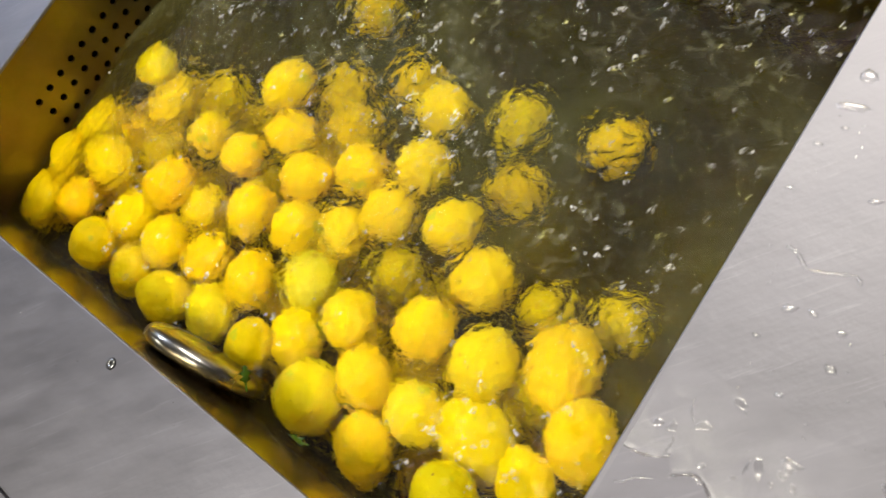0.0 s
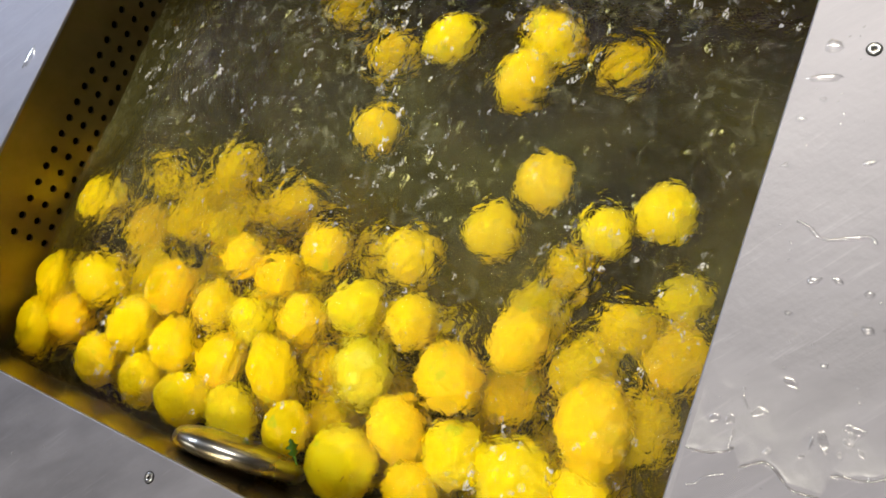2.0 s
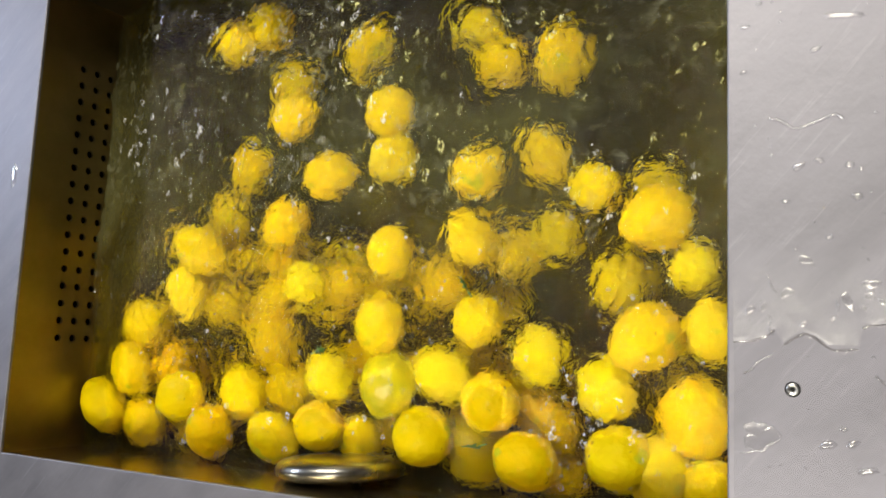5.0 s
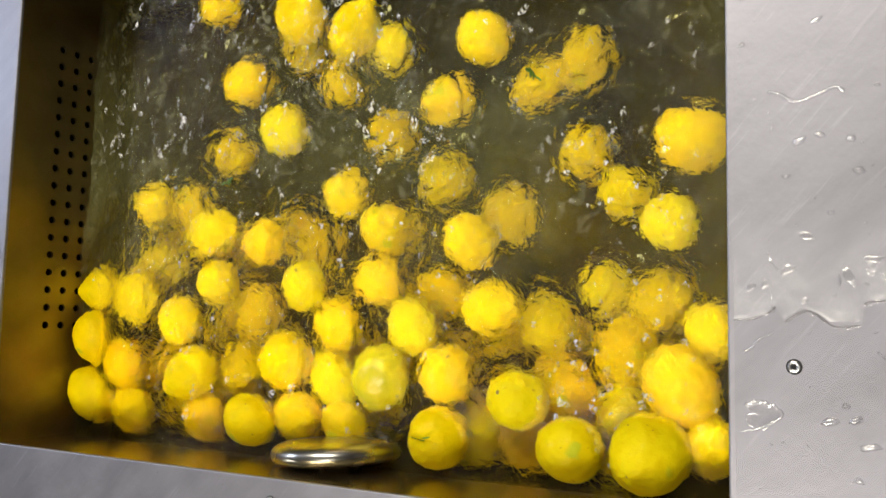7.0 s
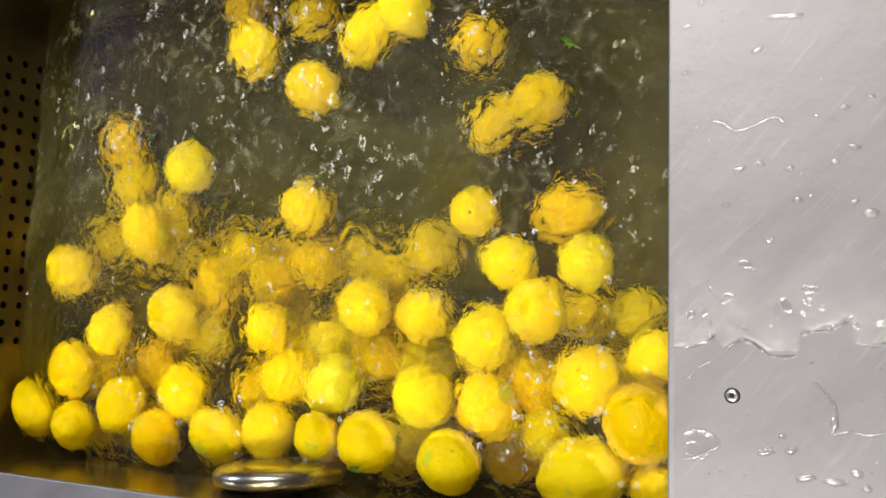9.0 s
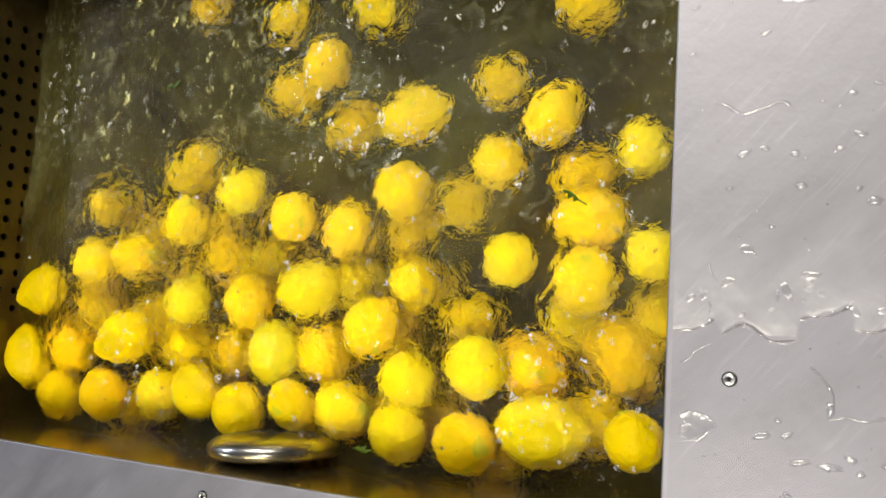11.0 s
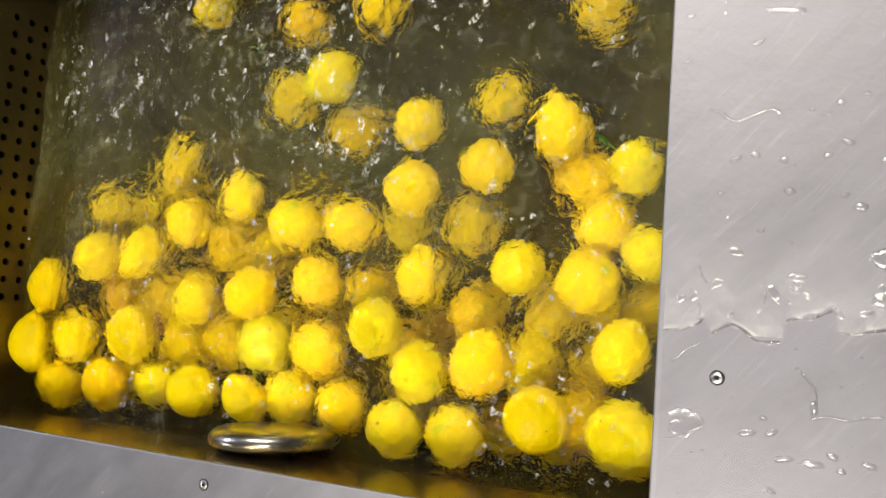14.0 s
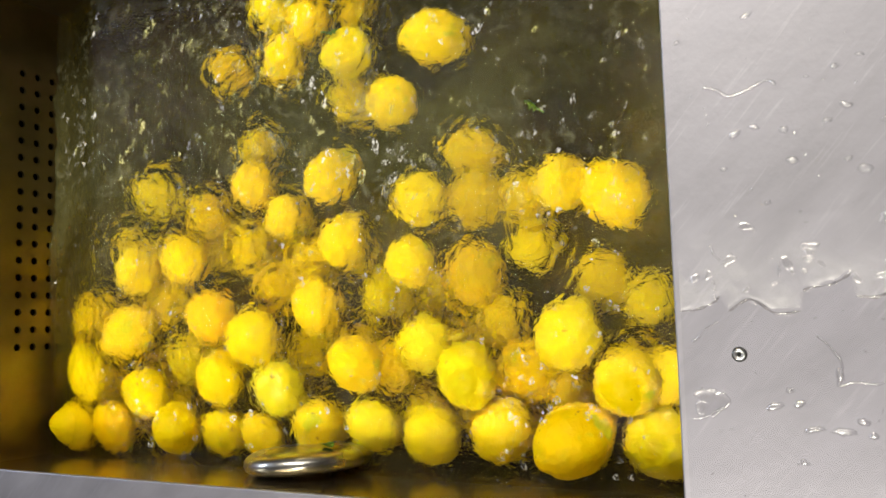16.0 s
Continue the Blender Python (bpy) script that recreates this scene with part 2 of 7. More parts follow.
def depth_tint(name, dim, bright, cloud):
    """Clouded olive sheet whose tint paints the loss of light with depth, by patches."""
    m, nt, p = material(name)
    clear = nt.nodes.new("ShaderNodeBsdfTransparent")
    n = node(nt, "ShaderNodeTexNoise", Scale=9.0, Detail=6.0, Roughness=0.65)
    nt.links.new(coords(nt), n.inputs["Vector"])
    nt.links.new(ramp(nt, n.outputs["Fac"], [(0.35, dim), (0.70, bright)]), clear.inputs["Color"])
    scatter_tint = node(nt, "ShaderNodeBsdfDiffuse", Color=(0.29, 0.21, 0.02, 1))
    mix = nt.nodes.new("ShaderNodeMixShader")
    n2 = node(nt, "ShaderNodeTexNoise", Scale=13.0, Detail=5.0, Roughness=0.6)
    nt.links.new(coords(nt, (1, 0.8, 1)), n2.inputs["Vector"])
    # lemon light scattered among the fruit, painted in; it fades towards the back
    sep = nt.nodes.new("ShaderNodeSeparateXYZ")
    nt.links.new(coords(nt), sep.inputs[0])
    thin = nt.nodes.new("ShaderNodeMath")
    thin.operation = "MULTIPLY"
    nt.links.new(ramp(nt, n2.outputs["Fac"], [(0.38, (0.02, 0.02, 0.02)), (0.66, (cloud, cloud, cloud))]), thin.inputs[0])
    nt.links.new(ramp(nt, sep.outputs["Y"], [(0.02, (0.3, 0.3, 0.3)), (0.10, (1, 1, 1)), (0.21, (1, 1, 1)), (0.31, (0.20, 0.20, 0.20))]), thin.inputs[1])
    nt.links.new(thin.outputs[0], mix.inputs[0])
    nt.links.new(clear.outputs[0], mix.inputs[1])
    nt.links.new(scatter_tint.outputs[0], mix.inputs[2])
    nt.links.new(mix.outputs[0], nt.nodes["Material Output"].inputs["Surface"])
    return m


SHALLOW = depth_tint("shallow_tint", (0.78, 0.77, 0.20), (0.95, 0.93, 0.36), 0.15)
DEEP = depth_tint("depth_tint", (0.08, 0.070, 0.03), (0.40, 0.31, 0.07), 0.13)



def glint_water():
    """Whitish, wet, half clear flecks that paint lamp glints on broken water."""
    m, nt, p = material("painted_glints")
    geo = nt.nodes.new("ShaderNodeNewGeometry")
    nt.links.new(ramp(nt, geo.outputs["Random Per Island"], [(0.0, (0.30, 0.30, 0.26)), (0.6, (0.50, 0.49, 0.44)), (1.0, (0.85, 0.83, 0.78))]), p.inputs["Base Color"])
    p.inputs["Roughness"].default_value = 0.18
    clear = node(nt, "ShaderNodeBsdfTransparent", Color=(1, 1, 1, 1))
    share = nt.nodes.new("ShaderNodeMath")
    share.operation = "MULTIPLY_ADD"
    nt.links.new(geo.outputs["Random Per Island"], share.inputs[0])
    share.inputs[1].default_value, share.inputs[2].default_value = 0.70, 0.02
    mix = nt.nodes.new("ShaderNodeMixShader")
    # flecks broken up by noise
    torn = node(nt, "ShaderNodeTexNoise", Scale=330.0, Detail=3.0, Roughness=0.6, Distortion=0.8)
    nt.links.new(coords(nt, (1.25, 0.8, 1)), torn.inputs["Vector"])
    holes = nt.nodes.new("ShaderNodeMath")
    holes.operation = "MULTIPLY"
    nt.links.new(share.outputs[0], holes.inputs[0])
    nt.links.new(ramp(nt, torn.outputs["Fac"], [(0.47, (0, 0, 0)), (0.60, (1, 1, 1))]), holes.inputs[1])
    nt.links.new(holes.outputs[0], mix.inputs[0])
    nt.links.new(clear.outputs[0], mix.inputs[1])
    nt.links.new(p.outputs[0], mix.inputs[2])
    nt.links.new(mix.outputs[0], nt.nodes["Material Output"].inputs["Surface"])
    return m


GLINTS = glint_water()


def plaster(name, tint):
    m, nt, p = material(name)
    n = node(nt, "ShaderNodeTexNoise", Scale=4.0, Detail=6.0)
    nt.links.new(coords(nt), n.inputs["Vector"])
    nt.links.new(ramp(nt, n.outputs["Fac"], [(0.3, tuple(c * 0.88 for c in tint)), (0.7, tint)]), p.inputs["Base Color"])
    p.inputs["Roughness"].default_value = 0.7
    return m


PAINT = plaster("wall_paint", (0.25, 0.245, 0.24))
TILE = plaster("floor_tile", (0.30, 0.27, 0.24))

# ---------- helpers for building ----------


def mesh_of(name, bm):
    me = bpy.data.meshes.new(name)
    bm.to_mesh(me)
    bm.free()
    return me


def part(name, bm, mat, parent=None, label="", smooth=False):
    me = mesh_of(name, bm)
    me.materials.append(mat)
    if smooth:
        me.polygons.foreach_set("use_smooth", [True] * len(me.polygons))
    ob = new(name, me)
    ob.parent = parent
    if label:
        tagged(ob, label)
    return ob


def box(x0, x1, y0, y1, z0, z1, bevel=0.0):
    bm = bmesh.new()
    bmesh.ops.create_cube(bm, size=1)
    for v in bm.verts:
        v.co = ((x0 + x1) / 2 + v.co.x * (x1 - x0), (y0 + y1) / 2 + v.co.y * (y1 - y0), (z0 + z1) / 2 + v.co.z * (z1 - z0))
    if bevel:
        bmesh.ops.bevel(bm, geom=bm.edges[:], offset=bevel, segments=2, profile=0.5, affect="EDGES")
    return bm


# ---------- the room ----------
def room():
    tagged(part("floor", box(-2.0, 3.5, -2.5, 3.0, -0.05, 0.0), TILE), "dull brown tiled kitchen floor", "floor", kind="structure")
    tagged(part("ceiling", box(-2.0, 3.5, -2.5, 3.0, 2.7, 2.75), PAINT), "plain off-white kitchen ceiling", "ceiling", kind="structure")
    for name, b in (("wall_west", (-2.1, -2.0, -2.5, 3.0)), ("wall_east", (3.5, 3.6, -2.5, 3.0)), ("wall_south", (-2.0, 3.5, -2.6, -2.5)), ("wall_north", (-2.0, 3.5, 3.0, 3.1))):
        tagged(part(name, box(*b, 0.0, 2.7), PAINT), "plain painted kitchen wall", "wall", kind="structure")


room()

# ---------- the wash tank ----------
RIM, W, D, BOTTOM = 0.90, 0.71, 0.505, 0.52
LEVEL = 0.836
PITCH, HOLE_Y, HOLE_Z = 0.01905, 0.119, 0.845
ROWS, COLS = 17, 9


def perforated_wall():
    """The intake side: a plate in the plane x = 0 with round holes punched through it."""
    bm = bmesh.new()
    h = PITCH / 2
    y0, y1 = HOLE_Y - h, HOLE_Y + (ROWS - 0.5) * PITCH
    z1, z0 = HOLE_Z + h, HOLE_Z - (COLS - 0.5) * PITCH
    deep = -0.003

    def quad(*pts):
        bm.faces.new([bm.verts.new(p) for p in pts])

    for a, b, c, d in ((-0.03, y0, BOTTOM, RIM - 0.004), (y1, D + 0.03, BOTTOM, RIM - 0.004), (y0, y1, z1, RIM - 0.004), (y0, y1, BOTTOM, z0)):
        quad((0, a, c), (0, b, c), (0, b, d), (0, a, d))
    n, r = 16, 0.0040
    for i in range(ROWS):
        for j in range(COLS):
            cy, cz = HOLE_Y + i * PITCH, HOLE_Z - j * PITCH
            ring, edge, back = [], [], []
            for k in range(n):
                a = 2 * math.pi * (k + 0.5) / n
                s, c = math.sin(a), math.cos(a)
                q = h / max(abs(s), abs(c))
                ring.append(bm.verts.new((0, cy + r * c, cz + r * s)))
                back.append(bm.verts.new((deep, cy + r * c, cz + r * s)))
                edge.append(bm.verts.new((0, cy + q * c, cz + q * s)))
            for k in range(n):
                l = (k + 1) % n
                bm.faces.new((ring[k], edge[k], edge[l], ring[l]))
                bm.faces.new((back[k], ring[k], ring[l], back[l]))
            for k in (n // 8 - 1, 3 * n // 8 - 1, 5 * n // 8 - 1, 7 * n // 8 - 1):
                l = (k + 1) % n
                corner = bm.verts.new((0, cy + math.copysign(h, edge[k].co.y - cy), cz + math.copysign(h, edge[k].co.z - cz)))
                bm.faces.new((edge[k], corner, edge[l]))
    return bm


def deck_plate(x0, x1, y0, y1):
    return box(x0, x1, y0, y1, RIM - 0.004, RIM, 0.0011)


def screw_bm(x, y):
    bm = bmesh.new()
    m = Matrix.Translation((x, y, RIM))
    prof = ((0.0039, 0.0004), (0.0039, 0.0009), (0.0034, 0.0013), (0.0014, 0.0014), (0.0014, 0.0008))
    last = None
    for r, z in prof:
        ringv = [bm.verts.new(m @ Vector((r * math.cos(a * math.pi / 10), r * math.sin(a * math.pi / 10), z))) for a in range(20)]
        if last:
            for k in range(20):
                bm.faces.new((last[k], last[(k + 1) % 20], ringv[(k + 1) % 20], ringv[k]))
        last = ringv
    return bm


def disc_bm(x, y, z, r, n=16):
    bm = bmesh.new()
    bmesh.ops.create_circle(bm, cap_ends=True, radius=r, segments=n, matrix=Matrix.Translation((x, y, z)))
    return bm


def wash_tank():
    tank = tagged(new("wash_tank"), "stainless steel produce washing tank full of churning water", "sink")
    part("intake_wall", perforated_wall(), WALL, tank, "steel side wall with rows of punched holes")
    part("intake_shade_backing", box(-0.09, -0.05, -0.03, D + 0.03, BOTTOM, RIM - 0.004), RECESS_SHADE, tank, "near-black backing painted as the shade behind the punched holes")
    part("front_wall", box(-0.03, W + 0.03, -0.03, 0.0, BOTTOM, RIM - 0.004), FRONT, tank, "polished steel front wall")
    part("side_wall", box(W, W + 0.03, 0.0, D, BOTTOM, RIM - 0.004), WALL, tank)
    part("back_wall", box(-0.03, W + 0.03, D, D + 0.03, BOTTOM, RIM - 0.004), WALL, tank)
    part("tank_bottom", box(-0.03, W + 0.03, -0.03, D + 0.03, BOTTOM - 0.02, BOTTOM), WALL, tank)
    part("deck", deck_plate(W - 0.0015, W + 0.62, -0.14, D + 0.5), DECK, tank, "wide wet steel drainboard")
    part("deck", deck_plate(-0.5, 0.0015, -0.14, D + 0.5), DECK, tank)
    part("deck", deck_plate(0.0017, W - 0.0017, -0.14, 0.0015), DECK, tank)
    part("deck", deck_plate(0.0017, W - 0.0017, D + 0.03, D + 0.5), DECK, tank)
    part("apron", box(-0.5, W + 0.62, -0.16, -0.142, 0.55, RIM), DECK, tank, "steel front apron")
    for x, y in ((0.748, 0.397), (0.747, 0.108), (0.354, -0.017)):
        s = part("screw", screw_bm(x, y), CHROME, tank, "small round steel screw", True)
        # flat near-black discs paint the shade in the socket and the gap ring
        part("screw_socket_shade", disc_bm(x, y, RIM + 0.0010, 0.0014), RECESS_SHADE, s)
        part("screw_recess_shade", disc_bm(x, y, RIM + 0.0003, 0.0047, 24), RECESS_SHADE, s)
    for x in (-0.45, W + 0.55):
        for y in (-0.1, D + 0.4):
            part("leg", box(x - 0.02, x + 0.02, y - 0.02, y + 0.02, 0.0, RIM - 0.006, 0.004), CHROME, tank)
    # sloped splash panel behind the tank
    bm = bmesh.new()
    a = [(-0.02, D, RIM), (W + 0.0, D, RIM), (W + 0.0, D + 0.16, RIM + 0.10), (-0.10, D + 0.16, RIM + 0.10)]
    vs = [bm.verts.new(p) for p in a] + [bm.verts.new((p[0], p[1] + 0.012, p[2] - 0.012)) for p in a]
    for f in ((0, 1, 2, 3), (7, 6, 5, 4), (0, 4, 5, 1), (1, 5, 6, 2), (2, 6, 7, 3), (3, 7, 4, 0)):
        bm.faces.new([vs[i] for i in f])
    part("splash_panel", bm, WALL, tank, "sloped steel panel behind the tank")
    # round cover plate standing off the front wall, half under water
    bm = bmesh.new()
    last, n = None, 64
    for r, y in ((0.020, -0.008), (0.020, 0.004), (0.048, 0.004), (0.0545, 0.0055), (0.0585, 0.0085), (0.060, 0.0125), (0.0592, 0.0165), (0.0565, 0.0198), (0.052, 0.0222), (0.044, 0.0240), (0.032, 0.0252), (0.016, 0.0258)):
        ringv = [bm.verts.new((r * math.cos(2 * math.pi * k / n), y, r * math.sin(2 * math.pi * k / n))) for k in range(n)]
        if last:
            for k in range(n):
                bm.faces.new((last[k], last[(k + 1) % n], ringv[(k + 1) % n], ringv[k]))
        last = ringv
    bm.faces.new(last)
    bmesh.ops.recalc_face_normals(bm, faces=bm.faces[:])
    bm.transform(pose(0.360, 0.0, 0.812, 0, 0, 4))
    part("round_cover", bm, COVER, tank, "round polished steel cover plate on the front wall", True)
    return tank


wash_tank()


# ---------- water ----------
def wave_height(x, y):
    q = Vector((x, y, 0.0))
    swell = noise.noise(q * 7.0) * 0.006
    warp = q + 0.02 * Vector((noise.noise(q * 18.0), noise.noise(q * 18.0 + Vector((5, 5, 5))), 0))
    chop = noise.noise(warp * 26.0 + Vector((3, 7, 1))) * 0.0042
    ridge = 1 - abs(noise.noise(warp * 44.0 + Vector((9, 2, 4))))
    fine = noise.noise(warp * 120.0 + Vector((1, 5, 8))) * 0.0019
    calm = 0.6 + 0.4 * min(1, max(0, (y - 0.04) / 0.16))
    dip = max(0.0, 0.026 * (1 - max(0.0, y) / 0.10), 0.036 * (1 - max(0.0, x) / 0.10))
    return -dip + calm * (swell + chop + 0.0034 * (ridge * ridge - 0.6) + fine)


def water():
    nx, ny, e = 400, 290, 0.028
    xs = [-e + (W + 2 * e) * i / nx for i in range(nx + 1)]
    ys = [-e + (D + 2 * e) * j / ny for j in range(ny + 1)]
    verts = [(x, y, wave_height(x, y)) for y in ys for x in xs]
    row = nx + 1
    faces = [(j * row + i, j * row + i + 1, (j + 1) * row + i + 1, (j + 1) * row + i) for j in range(ny) for i in range(nx)]
    me = bpy.data.meshes.new("water")
    me.from_pydata(verts, [], faces)
    me.materials.append(WATER)
    me.polygons.foreach_set("use_smooth", [True] * len(me.polygons))
    ob = new("water", me)
    ob.location = (0, 0, LEVEL)
    ob.visible_shadow = False
    return tagged(ob, "murky olive churning water with ripples in the tank", "water", kind="structure")


WATER_SHEET = water()


def tint_layer(name, mat, depth):
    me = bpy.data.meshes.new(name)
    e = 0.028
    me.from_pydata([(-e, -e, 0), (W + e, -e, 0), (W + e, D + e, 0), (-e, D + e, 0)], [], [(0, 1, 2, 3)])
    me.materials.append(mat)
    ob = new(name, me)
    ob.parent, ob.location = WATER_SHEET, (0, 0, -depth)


# added flat sheets below the surface; their colour dims the lower fruit
tint_layer("shallow_tint", SHALLOW, 0.042)
tint_layer("depth_tint", DEEP, 0.116)


def glint_fleck(verts, faces, x, y, z, long, wide, turn, bend):
    """Adds one curled, crest-shaped glint fleck, pointed at both ends."""
    n, at = 6, len(verts)
    c, s = math.cos(turn), math.sin(turn)
    for i in range(n + 1):
        u = i / n * 2 - 1
        w = wide * (1 - u * u) + 0.0002
        for a, h in ((-1, 0.0), (-0.3, 0.4), (0.4, 0.35), (1, 0.0)):
            px, py = long * u, bend * u * u + w * a
            verts.append((x + c * px - s * py, y + s * px + c * py, z + h * w))
    for i in range(n):
        for k in range(3):
            b = at + i * 4 + k
            faces.append((b, b + 4, b + 5, b + 1))


def glint_patch(seed, count, x0, x1, y0, y1, size, plump=1.0, lift=0.0005):
    rnd = random.Random(seed)
    verts, faces = [], []
    for _ in range(count):
        # flecks come in ragged bunches
        bx, by = rnd.uniform(x0, x1), rnd.uniform(y0, y1)
        for _ in range(rnd.randint(1, 9)):
            x, y = bx + rnd.gauss(0, 0.018), by + rnd.gauss(0, 0.018)
            if not (0.015 < x < W - 0.015 and 0.012 < y < D - 0.015):
                continue
            k = size * min(1.7, rnd.lognormvariate(-0.1, 0.5))
            glint_fleck(verts, faces, x, y, wave_height(x, y) + lift, 0.0040 * k / plump ** 0.6, 0.0012 * k * plump, rnd.gauss(1.5, 0.45 * plump), rnd.uniform(-0.003, 0.003))
    me = bpy.data.meshes.new("splash")
    me.from_pydata(verts, [], faces)
    me.materials.append(GLINTS)
    me.polygons.foreach_set("use_smooth", [True] * len(me.polygons))
    ob = new("splash", me)
    ob.location = (0, 0, LEVEL)
    return tagged(ob, "whitish flecks painted as glints on crests of churning water", "splash", kind="stuff")


# fleck meshes added in place of lamp glints on the ripples
GLINT_PATCHES = [glint_patch(41, 58, 0.03, 0.40, 0.27, 0.495, 1.25, 1.25), glint_patch(42, 62, 0.35, 0.695, 0.25, 0.495, 1.25, 1.25), glint_patch(43, 36, 0.03, 0.69, 0.16, 0.49, 0.9, 1.4),
            glint_patch(44, 30, 0.04, 0.69, 0.12, 0.34, 0.7, 1.8, 0.003), glint_patch(45, 30, 0.04, 0.69, 0.05, 0.24, 0.65, 2.0, 0.004), glint_patch(46, 48, 0.15, 0.70, 0.012, 0.11, 0.9, 2.2, 0.004)]


# ---------- lemons ----------
def lemon_mesh(seed, long, tip):
    """A unit lemon, 1 wide, its stem axis along z."""
    rnd = random.Random(seed)
    off = Vector((rnd.uniform(-9, 9), rnd.uniform(-9, 9), rnd.uniform(-9, 9)))
    bm = bmesh.new()
    bmesh.ops.create_uvsphere(bm, u_segments=64, v_segments=44, radius=0.5)
    for v in bm.verts:
        d = v.co.normalized()
        z = d.z
        s = 1 + 0.05 * noise.noise(d * 1.6 + off) + 0.022 * noise.noise(d * 4.5 + off) + 0.017 * noise.noise(d * 11 + off) + 0.012 * noise.noise(d * 21 + off)
        bump = tip * max(0.0, (z - 0.86) / 0.14) ** 1.4 + 0.4 * tip * max(0.0, (-z - 0.90) / 0.10) ** 1.5
        v.co = Vector((d.x * 0.5 * s, d.y * 0.5 * s, z * 0.5 * long * s + math.copysign(bump, z)))
    return bm


LEMON_SHAPES = [(1, 1.06, 0.03), (2, 1.12, 0.05), (3, 1.20, 0.07), (4, 1.03, 0.02), (5, 1.15, 0.06), (6, 1.28, 0.09)]
LEMON_MESHES = []
for s_, l_, t_ in LEMON_SHAPES:
    me_ = mesh_of("peel", lemon_mesh(s_, l_, t_))
    me_.materials.append(PEEL)
    me_.polygons.foreach_set("use_smooth", [True] * len(me_.polygons))
    LEMON_MESHES.append((me_, l_, t_))


def scar_mesh():
    bm = bmesh.new()
    bmesh.ops.create_uvsphere(bm, u_segments=10, v_segments=6, radius=0.036)
    for v in bm.verts:
        v.co.z *= 0.35
    me = mesh_of("stem_scar", bm)
    me.materials.append(SCAR)
    return me


SCAR_MESH = scar_mesh()


GREEN_MESH = mesh_of("peel", lemon_mesh(9, 1.08, 0.03))
GREEN_MESH.materials.append(UNRIPE)
GREEN_MESH.polygons.foreach_set("use_smooth", [True] * len(GREEN_MESH.polygons))


def lemon(k, size):
    rnd = random.Random(100 + k)
    me, long, tip = LEMON_MESHES[rnd.randrange(len(LEMON_MESHES))]
    shape = "oblong" if long > 1.17 else "roundish"
    label = "wet " + shape + " ripe yellow lemon tumbling in the wash tank"
    if k == 0:
        me, long, tip, label = GREEN_MESH, 1.08, 0.03, "wet greenish unripe lemon tumbling in the wash tank"
    ob = tagged(new("lemon"), label, "lemon", "lemons in the wash tank")
    for name, data, z in (("peel", me, 0.0), ("stem_scar", SCAR_MESH, -(0.5 * long + 0.4 * tip) * size + 0.0006)):
        c = new(name, data)
        c.parent, c.scale, c.location = ob, (size, size, size), (0, 0, z)
    return ob


LEAF, nt_, p_ = material("herb_leaf")
n_ = node(nt_, "ShaderNodeTexNoise", Scale=180.0, Detail=3.0)
nt_.links.new(coords(nt_), n_.inputs["Vector"])
nt_.links.new(ramp(nt_, n_.outputs["Fac"], [(0.3, (0.05, 0.13, 0.010)), (0.7, (0.11, 0.23, 0.02))]), p_.inputs["Base Color"])
p_.inputs["Roughness"].default_value = 0.35


def herb_leaf(seed, size):
    """A torn sprig of herb: a curled lobed blade with a stalk."""
    rnd = random.Random(seed)
    leaf = tagged(new("herb_leaf"), "torn wet green herb leaf floating among the lemons", "leaf", "leaves in the wash tank")
    bm = bmesh.new()
    n, last = 14, None
    for i in range(n + 1):
        u = i / n
        w = size * 0.5 * math.sin(math.pi * min(1, u * 0.95 + 0.05)) * (1 + 0.5 * math.sin(u * 19 + seed)) * 0.8 + 0.0003
        z = 0.18 * size * math.sin(u * 3 + seed)
        vs = [bm.verts.new((u * size * 1.5, w * a, z + h * w)) for a, h in ((-1, 0.35), (-0.5, 0.1), (0, 0), (0.5, 0.12), (1, 0.4))]
        if last:
            for k in range(4):
                bm.faces.new((last[k], vs[k], vs[k + 1], last[k + 1]))
        last = vs
    bmesh.ops.solidify(bm, geom=bm.faces[:], thickness=0.0004)
    part("blade", bm, LEAF, leaf, "", True)
    part("stalk", box(-size * 0.6, 0.001, -0.0006, 0.0006, -0.0005, 0.0007, 0.0003), LEAF, leaf)
    return leaf


def tumble(k, track, rate):
    """Rows for a lemon: places along its track, turning as it drifts."""
    rnd = random.Random(500 + k)
    turn = Euler((rnd.uniform(0, 6.28), rnd.uniform(0, 6.28), rnd.uniform(0, 6.28))).to_matrix()
    rows, last = [], None
    for t, x, y, z in track:
        at = Vector((x, y, z))
        if last is not None:
            d = at - last
            axis = Vector((-d.y, d.x, rnd.uniform(-0.5, 0.5) * d.length))
            if axis.length > 1e-6:
                turn = Matrix.Rotation(min(1.3, d.length * rate), 3, axis.normalized()) @ turn
        last = at
        rows.append((t, Matrix.Translation(at) @ turn.to_4x4()))
    return rows


def float_lemon(k, size, track):
    walk(lemon(k, size), tumble(k, track, 14))


